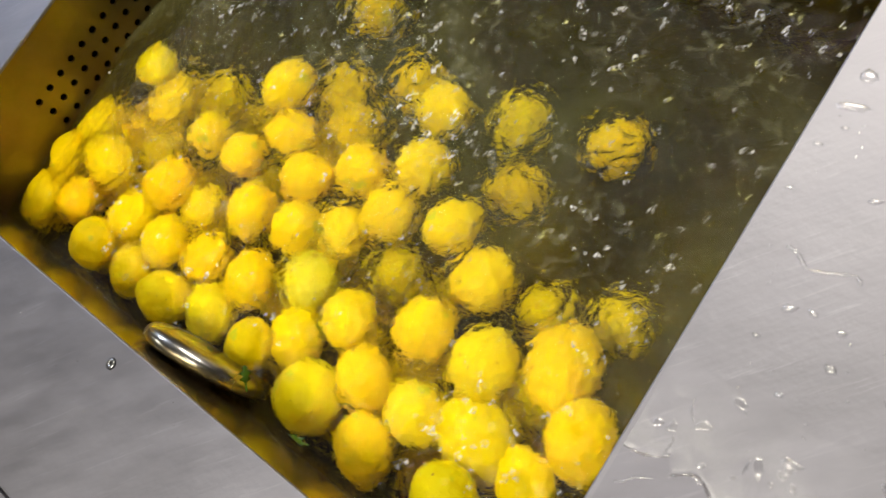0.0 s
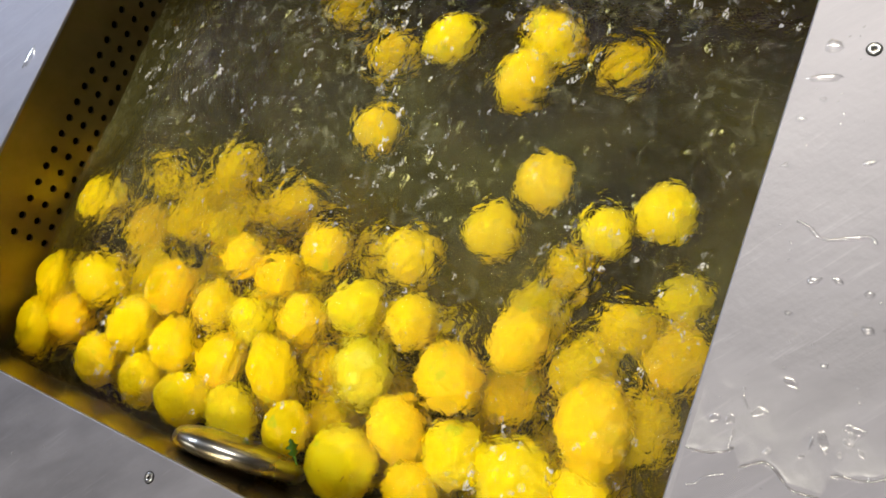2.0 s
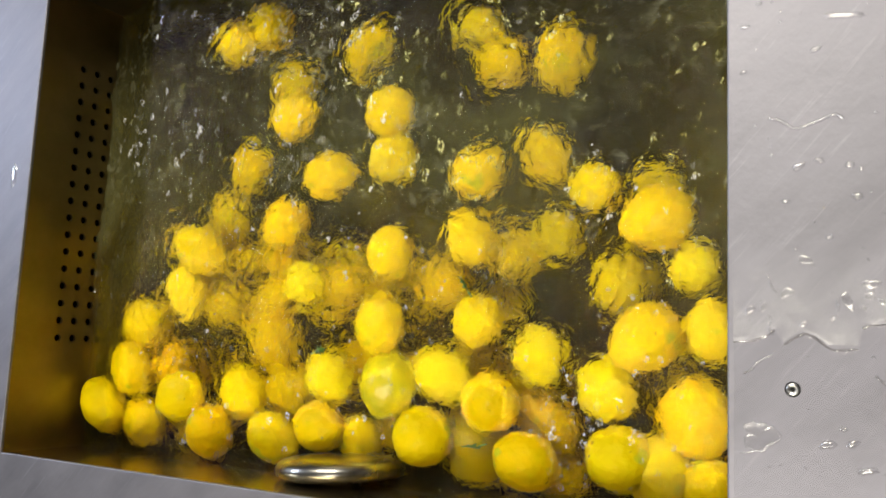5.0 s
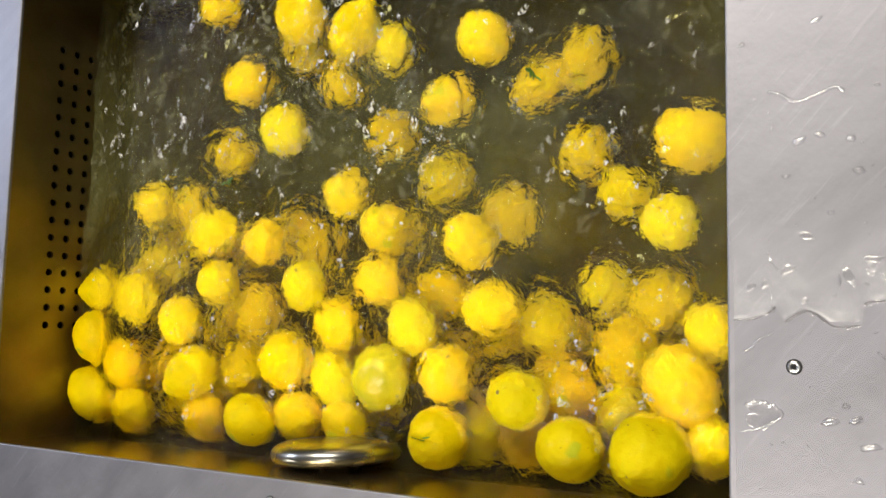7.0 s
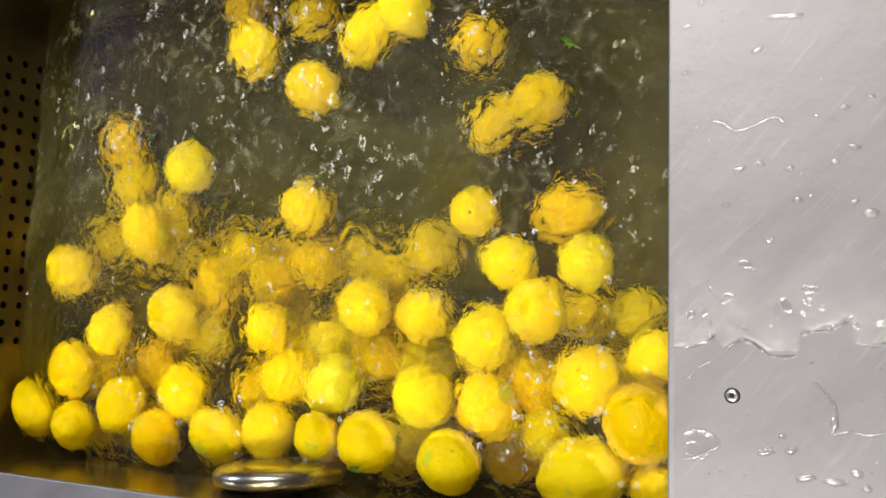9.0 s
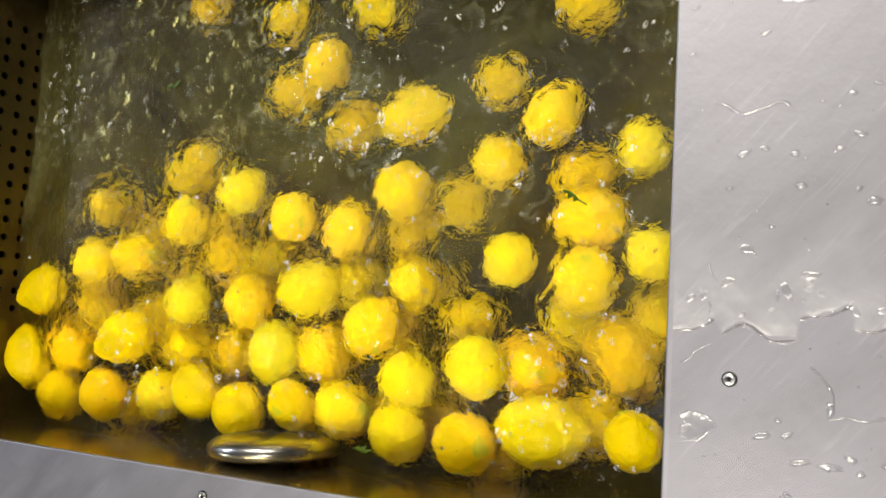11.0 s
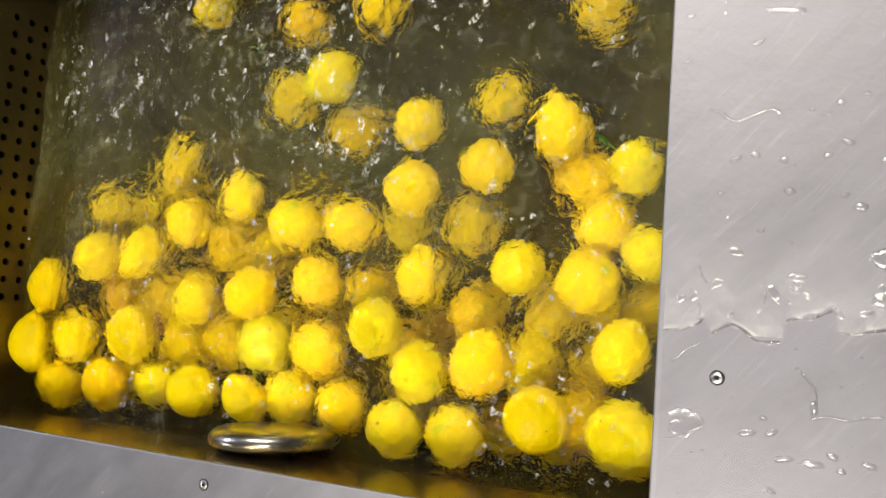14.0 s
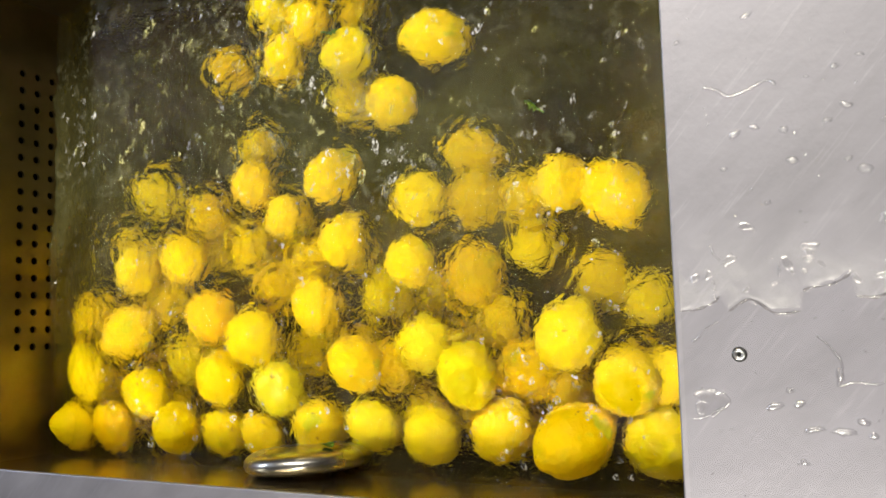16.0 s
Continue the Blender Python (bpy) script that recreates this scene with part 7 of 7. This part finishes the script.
    float_lemon(58, 0.044, [(0, 0.556, 0.343, 0.758), (0.5, 0.622, 0.372, 0.758), (1, 0.587, 0.378, 0.758), (1.5, 0.573, 0.448, 0.786), (2, 0.552, 0.432, 0.758), (2.5, 0.517, 0.472, 0.786), (3, 0.570, 0.411, 0.809), (3.5, 0.536, 0.404, 0.786), (4, 0.524, 0.355, 0.786), (4.6, 0.532, 0.298, 0.758), (5.2, 0.536, 0.308, 0.758), (5.8, 0.536, 0.344, 0.758), (6.5, 0.536, 0.300, 0.665), (7, 0.536, 0.344, 0.758), (7.5, 0.532, 0.298, 0.758), (8, 0.572, 0.286, 0.758), (8.5, 0.536, 0.308, 0.758), (9, 0.539, 0.328, 0.755), (9.6, 0.589, 0.283, 0.761), (10.2, 0.623, 0.285, 0.786), (10.8, 0.611, 0.291, 0.803), (11.5, 0.577, 0.347, 0.758), (12, 0.588, 0.283, 0.761), (12.5, 0.565, 0.336, 0.760), (13, 0.642, 0.320, 0.809), (13.5, 0.640, 0.300, 0.665), (14, 0.629, 0.407, 0.758), (14.5, 0.583, 0.360, 0.758), (15, 0.583, 0.300, 0.665), (15.5, 0.566, 0.296, 0.758), (16, 0.514, 0.289, 0.757)])
    float_lemon(59, 0.044, [(0, 0.608, 0.130, 0.758), (0.5, 0.650, 0.188, 0.758), (1, 0.648, 0.198, 0.758), (1.5, 0.631, 0.221, 0.809), (2, 0.659, 0.245, 0.762), (2.5, 0.650, 0.245, 0.669), (3, 0.650, 0.235, 0.665), (3.5, 0.650, 0.235, 0.665), (4, 0.650, 0.235, 0.665), (4.6, 0.664, 0.244, 0.755), (5.2, 0.668, 0.180, 0.786), (5.8, 0.656, 0.211, 0.809), (6.5, 0.661, 0.216, 0.809), (7, 0.656, 0.211, 0.809), (7.5, 0.664, 0.244, 0.755), (8, 0.684, 0.218, 0.758), (8.5, 0.668, 0.180, 0.786), (9, 0.665, 0.162, 0.758), (9.6, 0.670, 0.167, 0.809), (10.2, 0.678, 0.197, 0.786), (10.8, 0.684, 0.193, 0.790), (11.5, 0.672, 0.191, 0.809), (12, 0.670, 0.167, 0.809), (12.5, 0.665, 0.202, 0.809), (13, 0.678, 0.197, 0.786), (13.5, 0.662, 0.165, 0.809), (14, 0.684, 0.193, 0.790), (14.5, 0.680, 0.199, 0.786), (15, 0.672, 0.202, 0.786), (15.5, 0.684, 0.174, 0.786), (16, 0.667, 0.147, 0.757)])
    float_lemon(60, 0.046, [(0, 0.269, 0.173, 0.758), (0.5, 0.305, 0.143, 0.810), (1, 0.309, 0.145, 0.812), (1.5, 0.299, 0.142, 0.788), (2, 0.303, 0.122, 0.787), (2.5, 0.279, 0.166, 0.761), (3, 0.302, 0.172, 0.757), (3.5, 0.270, 0.155, 0.759), (4, 0.264, 0.173, 0.758), (4.6, 0.282, 0.144, 0.791), (5.2, 0.300, 0.199, 0.787), (5.8, 0.262, 0.206, 0.795), (6.5, 0.300, 0.170, 0.760), (7, 0.319, 0.162, 0.809), (7.5, 0.282, 0.144, 0.791), (8, 0.268, 0.109, 0.794), (8.5, 0.268, 0.127, 0.767), (9, 0.242, 0.128, 0.758), (9.6, 0.261, 0.133, 0.809), (10.2, 0.262, 0.201, 0.795), (10.8, 0.254, 0.131, 0.798), (11.5, 0.211, 0.159, 0.801), (12, 0.190, 0.127, 0.792), (12.5, 0.196, 0.102, 0.786), (13, 0.214, 0.095, 0.809), (13.5, 0.208, 0.086, 0.809), (14, 0.200, 0.046, 0.786), (14.5, 0.185, 0.032, 0.758), (15, 0.217, 0.066, 0.762), (15.5, 0.188, 0.069, 0.758), (16, 0.181, 0.106, 0.758)])
    float_lemon(61, 0.053, [(0, 0.219, 0.163, 0.665), (0.5, 0.219, 0.163, 0.665), (1, 0.219, 0.163, 0.665), (1.5, 0.219, 0.163, 0.665), (2, 0.219, 0.163, 0.665), (2.5, 0.219, 0.163, 0.665), (3, 0.219, 0.163, 0.665), (3.5, 0.219, 0.163, 0.665), (4, 0.218, 0.152, 0.757), (4.6, 0.205, 0.127, 0.755), (5.2, 0.268, 0.129, 0.767), (5.8, 0.238, 0.137, 0.758), (6.5, 0.249, 0.099, 0.803), (7, 0.238, 0.137, 0.758), (7.5, 0.205, 0.127, 0.755), (8, 0.249, 0.151, 0.758), (8.5, 0.258, 0.171, 0.750), (9, 0.248, 0.180, 0.762), (9.6, 0.228, 0.187, 0.758), (10.2, 0.207, 0.197, 0.762), (10.8, 0.266, 0.186, 0.758), (11.5, 0.251, 0.180, 0.758), (12, 0.228, 0.187, 0.758), (12.5, 0.190, 0.178, 0.751), (13, 0.207, 0.198, 0.753), (13.5, 0.246, 0.191, 0.758), (14, 0.266, 0.186, 0.758), (14.5, 0.230, 0.163, 0.758), (15, 0.211, 0.138, 0.758), (15.5, 0.201, 0.182, 0.759), (16, 0.196, 0.205, 0.786)])
    float_lemon(62, 0.051, [(0, 0.285, 0.175, 0.665), (0.5, 0.285, 0.175, 0.665), (1, 0.285, 0.175, 0.665), (1.5, 0.285, 0.175, 0.665), (2, 0.285, 0.175, 0.665), (2.5, 0.285, 0.175, 0.665), (3, 0.285, 0.175, 0.665), (3.5, 0.285, 0.175, 0.665), (4, 0.285, 0.175, 0.665), (4.6, 0.285, 0.175, 0.665), (5.2, 0.324, 0.226, 0.757), (5.8, 0.350, 0.252, 0.786), (6.5, 0.329, 0.253, 0.790), (7, 0.288, 0.314, 0.809), (7.5, 0.292, 0.312, 0.799), (8, 0.294, 0.304, 0.786), (8.5, 0.261, 0.337, 0.787), (9, 0.235, 0.295, 0.809), (9.6, 0.253, 0.285, 0.761), (10.2, 0.278, 0.250, 0.786), (10.8, 0.288, 0.234, 0.786), (11.5, 0.306, 0.319, 0.809), (12, 0.298, 0.369, 0.808), (12.5, 0.251, 0.378, 0.801), (13, 0.302, 0.365, 0.786), (13.5, 0.289, 0.365, 0.809), (14, 0.215, 0.445, 0.758), (14.5, 0.270, 0.396, 0.809), (15, 0.316, 0.357, 0.758), (15.5, 0.210, 0.476, 0.755), (16, 0.312, 0.455, 0.786)])
    float_lemon(63, 0.058, [(0, 0.400, 0.059, 0.655), (0.5, 0.400, 0.059, 0.655), (1, 0.413, 0.072, 0.665), (1.5, 0.413, 0.072, 0.665), (2, 0.413, 0.072, 0.665), (2.5, 0.413, 0.072, 0.665), (3, 0.413, 0.072, 0.665), (3.5, 0.413, 0.072, 0.665), (4, 0.413, 0.072, 0.665), (4.6, 0.413, 0.072, 0.665), (5.2, 0.413, 0.072, 0.665), (5.8, 0.413, 0.072, 0.665), (6.5, 0.413, 0.072, 0.665), (7, 0.413, 0.072, 0.665), (7.5, 0.413, 0.072, 0.665), (8, 0.413, 0.072, 0.665), (8.5, 0.413, 0.072, 0.665), (9, 0.407, 0.074, 0.662), (9.6, 0.407, 0.074, 0.662), (10.2, 0.413, 0.072, 0.665), (10.8, 0.413, 0.072, 0.665), (11.5, 0.413, 0.072, 0.665), (12, 0.413, 0.072, 0.665), (12.5, 0.413, 0.072, 0.665), (13, 0.413, 0.072, 0.665), (13.5, 0.413, 0.072, 0.665), (14, 0.413, 0.072, 0.665), (14.5, 0.413, 0.072, 0.665), (15, 0.413, 0.072, 0.665), (15.5, 0.413, 0.072, 0.665), (16, 0.413, 0.072, 0.665)])
    float_lemon(64, 0.050, [(0, 0.107, 0.219, 0.665), (0.5, 0.107, 0.219, 0.665), (1, 0.107, 0.219, 0.665), (1.5, 0.135, 0.194, 0.758), (2, 0.161, 0.191, 0.760), (2.5, 0.204, 0.190, 0.757), (3, 0.156, 0.187, 0.758), (3.5, 0.164, 0.161, 0.762), (4, 0.169, 0.165, 0.764), (4.6, 0.158, 0.120, 0.786), (5.2, 0.186, 0.180, 0.750), (5.8, 0.166, 0.127, 0.809), (6.5, 0.174, 0.147, 0.807), (7, 0.166, 0.127, 0.809), (7.5, 0.158, 0.120, 0.786), (8, 0.132, 0.125, 0.786), (8.5, 0.163, 0.178, 0.795), (9, 0.145, 0.134, 0.807), (9.6, 0.140, 0.146, 0.788), (10.2, 0.102, 0.195, 0.793), (10.8, 0.129, 0.169, 0.811), (11.5, 0.089, 0.197, 0.758), (12, 0.092, 0.236, 0.758), (12.5, 0.148, 0.239, 0.761), (13, 0.165, 0.235, 0.761), (13.5, 0.156, 0.227, 0.755), (14, 0.102, 0.224, 0.758), (14.5, 0.136, 0.232, 0.758), (15, 0.136, 0.231, 0.666), (15.5, 0.136, 0.231, 0.666), (16, 0.136, 0.231, 0.666)])
    float_lemon(65, 0.056, [(0, 0.230, 0.105, 0.665), (0.5, 0.230, 0.105, 0.665), (1, 0.230, 0.105, 0.665), (1.5, 0.230, 0.105, 0.665), (2, 0.230, 0.105, 0.665), (2.5, 0.230, 0.105, 0.665), (3, 0.230, 0.105, 0.665), (3.5, 0.230, 0.105, 0.665), (4, 0.196, 0.104, 0.759), (4.6, 0.213, 0.075, 0.761), (5.2, 0.229, 0.075, 0.794), (5.8, 0.219, 0.081, 0.758), (6.5, 0.173, 0.094, 0.758), (7, 0.219, 0.081, 0.758), (7.5, 0.213, 0.075, 0.761), (8, 0.202, 0.115, 0.809), (8.5, 0.229, 0.075, 0.794), (9, 0.235, 0.079, 0.791), (9.6, 0.228, 0.087, 0.786), (10.2, 0.193, 0.094, 0.786), (10.8, 0.219, 0.090, 0.758), (11.5, 0.248, 0.117, 0.809), (12, 0.228, 0.087, 0.786), (12.5, 0.233, 0.130, 0.755), (13, 0.186, 0.151, 0.764), (13.5, 0.201, 0.144, 0.800), (14, 0.218, 0.090, 0.759), (14.5, 0.200, 0.120, 0.790), (15, 0.252, 0.094, 0.809), (15.5, 0.284, 0.128, 0.787), (16, 0.293, 0.125, 0.800)])
    float_lemon(66, 0.044, [(0, 0.598, 0.149, 0.665), (0.5, 0.598, 0.149, 0.665), (1, 0.599, 0.219, 0.759), (1.5, 0.623, 0.212, 0.758), (2, 0.624, 0.213, 0.763), (2.5, 0.633, 0.181, 0.758), (3, 0.684, 0.156, 0.786), (3.5, 0.677, 0.189, 0.757), (4, 0.666, 0.175, 0.754), (4.6, 0.680, 0.169, 0.809), (5.2, 0.683, 0.134, 0.786), (5.8, 0.684, 0.127, 0.786), (6.5, 0.684, 0.128, 0.792), (7, 0.684, 0.127, 0.786), (7.5, 0.680, 0.169, 0.809), (8, 0.684, 0.171, 0.786), (8.5, 0.683, 0.134, 0.786), (9, 0.684, 0.125, 0.786), (9.6, 0.681, 0.110, 0.786), (10.2, 0.684, 0.150, 0.758), (10.8, 0.684, 0.150, 0.758), (11.5, 0.684, 0.130, 0.758), (12, 0.681, 0.110, 0.786), (12.5, 0.684, 0.160, 0.758), (13, 0.684, 0.150, 0.758), (13.5, 0.679, 0.136, 0.758), (14, 0.684, 0.150, 0.758), (14.5, 0.680, 0.140, 0.787), (15, 0.677, 0.149, 0.809), (15.5, 0.658, 0.152, 0.809), (16, 0.628, 0.164, 0.759)])
    float_lemon(67, 0.052, [(0, 0.518, 0.151, 0.665), (0.5, 0.518, 0.151, 0.665), (1, 0.535, 0.176, 0.759), (1.5, 0.536, 0.158, 0.758), (2, 0.552, 0.141, 0.758), (2.5, 0.582, 0.124, 0.752), (3, 0.560, 0.116, 0.758), (3.5, 0.621, 0.123, 0.758), (4, 0.601, 0.126, 0.758), (4.6, 0.638, 0.121, 0.806), (5.2, 0.632, 0.146, 0.809), (5.8, 0.613, 0.112, 0.761), (6.5, 0.645, 0.129, 0.759), (7, 0.613, 0.112, 0.761), (7.5, 0.592, 0.101, 0.758), (8, 0.624, 0.079, 0.753), (8.5, 0.551, 0.058, 0.758), (9, 0.547, 0.084, 0.787), (9.6, 0.564, 0.041, 0.753), (10.2, 0.529, 0.064, 0.758), (10.8, 0.531, 0.034, 0.791), (11.5, 0.555, 0.041, 0.798), (12, 0.563, 0.041, 0.764), (12.5, 0.481, 0.092, 0.745), (13, 0.529, 0.064, 0.758), (13.5, 0.536, 0.085, 0.756), (14, 0.531, 0.135, 0.758), (14.5, 0.538, 0.142, 0.786), (15, 0.563, 0.144, 0.757), (15.5, 0.556, 0.174, 0.752), (16, 0.514, 0.175, 0.762)])
    float_lemon(68, 0.048, [(0, 0.419, 0.106, 0.666), (0.5, 0.419, 0.106, 0.666), (1, 0.417, 0.153, 0.758), (1.5, 0.389, 0.161, 0.779), (2, 0.407, 0.160, 0.797), (2.5, 0.395, 0.146, 0.797), (3, 0.388, 0.124, 0.784), (3.5, 0.423, 0.127, 0.786), (4, 0.412, 0.108, 0.758), (4.6, 0.455, 0.101, 0.803), (5.2, 0.449, 0.107, 0.786), (5.8, 0.430, 0.128, 0.797), (6.5, 0.418, 0.110, 0.758), (7, 0.430, 0.128, 0.797), (7.5, 0.432, 0.128, 0.665), (8, 0.469, 0.143, 0.755), (8.5, 0.486, 0.148, 0.790), (9, 0.480, 0.115, 0.760), (9.6, 0.475, 0.152, 0.759), (10.2, 0.441, 0.139, 0.758), (10.8, 0.425, 0.154, 0.758), (11.5, 0.391, 0.184, 0.758), (12, 0.439, 0.188, 0.758), (12.5, 0.419, 0.182, 0.758), (13, 0.422, 0.178, 0.786), (13.5, 0.428, 0.221, 0.796), (14, 0.461, 0.214, 0.758), (14.5, 0.457, 0.182, 0.795), (15, 0.466, 0.137, 0.757), (15.5, 0.440, 0.164, 0.762), (16, 0.423, 0.162, 0.758)])
    float_lemon(69, 0.048, [(0, 0.417, 0.225, 0.665), (0.5, 0.417, 0.225, 0.665), (1, 0.490, 0.313, 0.758), (1.5, 0.516, 0.357, 0.754), (2, 0.480, 0.392, 0.794), (2.5, 0.517, 0.396, 0.786), (3, 0.495, 0.310, 0.809), (3.5, 0.491, 0.388, 0.786), (4, 0.432, 0.406, 0.796), (4.6, 0.538, 0.396, 0.758), (5.2, 0.551, 0.387, 0.758), (5.8, 0.578, 0.360, 0.758), (6.5, 0.602, 0.253, 0.809), (7, 0.578, 0.360, 0.758), (7.5, 0.538, 0.396, 0.758), (8, 0.561, 0.328, 0.798), (8.5, 0.551, 0.387, 0.758), (9, 0.581, 0.341, 0.761), (9.6, 0.653, 0.281, 0.809), (10.2, 0.642, 0.320, 0.809), (10.8, 0.629, 0.407, 0.758), (11.5, 0.599, 0.389, 0.786), (12, 0.603, 0.300, 0.665), (12.5, 0.603, 0.300, 0.665), (13, 0.571, 0.290, 0.758), (13.5, 0.544, 0.306, 0.786), (14, 0.606, 0.295, 0.786), (14.5, 0.598, 0.302, 0.809), (15, 0.592, 0.255, 0.758), (15.5, 0.618, 0.257, 0.759), (16, 0.604, 0.245, 0.785)])
    float_lemon(70, 0.045, [(0, 0.362, 0.201, 0.665), (0.5, 0.362, 0.201, 0.665), (1, 0.362, 0.201, 0.665), (1.5, 0.362, 0.201, 0.665), (2, 0.362, 0.201, 0.665), (2.5, 0.362, 0.201, 0.665), (3, 0.351, 0.244, 0.758), (3.5, 0.338, 0.329, 0.786), (4, 0.314, 0.384, 0.758), (4.6, 0.292, 0.394, 0.809), (5.2, 0.261, 0.338, 0.786), (5.8, 0.237, 0.367, 0.799), (6.5, 0.269, 0.388, 0.809), (7, 0.191, 0.461, 0.795), (7.5, 0.129, 0.478, 0.758), (8, 0.129, 0.300, 0.665), (8.5, 0.129, 0.300, 0.665), (9, 0.110, 0.335, 0.758), (9.6, 0.205, 0.361, 0.758), (10.2, 0.176, 0.376, 0.758), (10.8, 0.215, 0.445, 0.758), (11.5, 0.221, 0.431, 0.758), (12, 0.205, 0.361, 0.758), (12.5, 0.215, 0.333, 0.758), (13, 0.176, 0.376, 0.758), (13.5, 0.179, 0.320, 0.758), (14, 0.179, 0.300, 0.665), (14.5, 0.176, 0.271, 0.757), (15, 0.205, 0.283, 0.758), (15.5, 0.193, 0.446, 0.786), (16, 0.239, 0.405, 0.758)])
    float_lemon(71, 0.053, [(0, 0.449, 0.068, 0.674), (0.5, 0.449, 0.068, 0.674), (1, 0.473, 0.122, 0.748), (1.5, 0.507, 0.116, 0.768), (2, 0.514, 0.131, 0.803), (2.5, 0.504, 0.129, 0.809), (3, 0.505, 0.116, 0.800), (3.5, 0.548, 0.126, 0.797), (4, 0.540, 0.130, 0.759), (4.6, 0.532, 0.108, 0.758), (5.2, 0.551, 0.058, 0.758), (5.8, 0.559, 0.080, 0.758), (6.5, 0.558, 0.095, 0.807), (7, 0.559, 0.080, 0.758), (7.5, 0.532, 0.108, 0.758), (8, 0.594, 0.096, 0.791), (8.5, 0.605, 0.093, 0.786), (9, 0.577, 0.110, 0.755), (9.6, 0.578, 0.102, 0.750), (10.2, 0.608, 0.121, 0.761), (10.8, 0.582, 0.100, 0.762), (11.5, 0.593, 0.104, 0.801), (12, 0.578, 0.105, 0.756), (12.5, 0.569, 0.092, 0.758), (13, 0.576, 0.083, 0.753), (13.5, 0.539, 0.126, 0.786), (14, 0.549, 0.098, 0.793), (14.5, 0.534, 0.088, 0.758), (15, 0.538, 0.100, 0.759), (15.5, 0.536, 0.094, 0.786), (16, 0.558, 0.092, 0.763)])


motions()
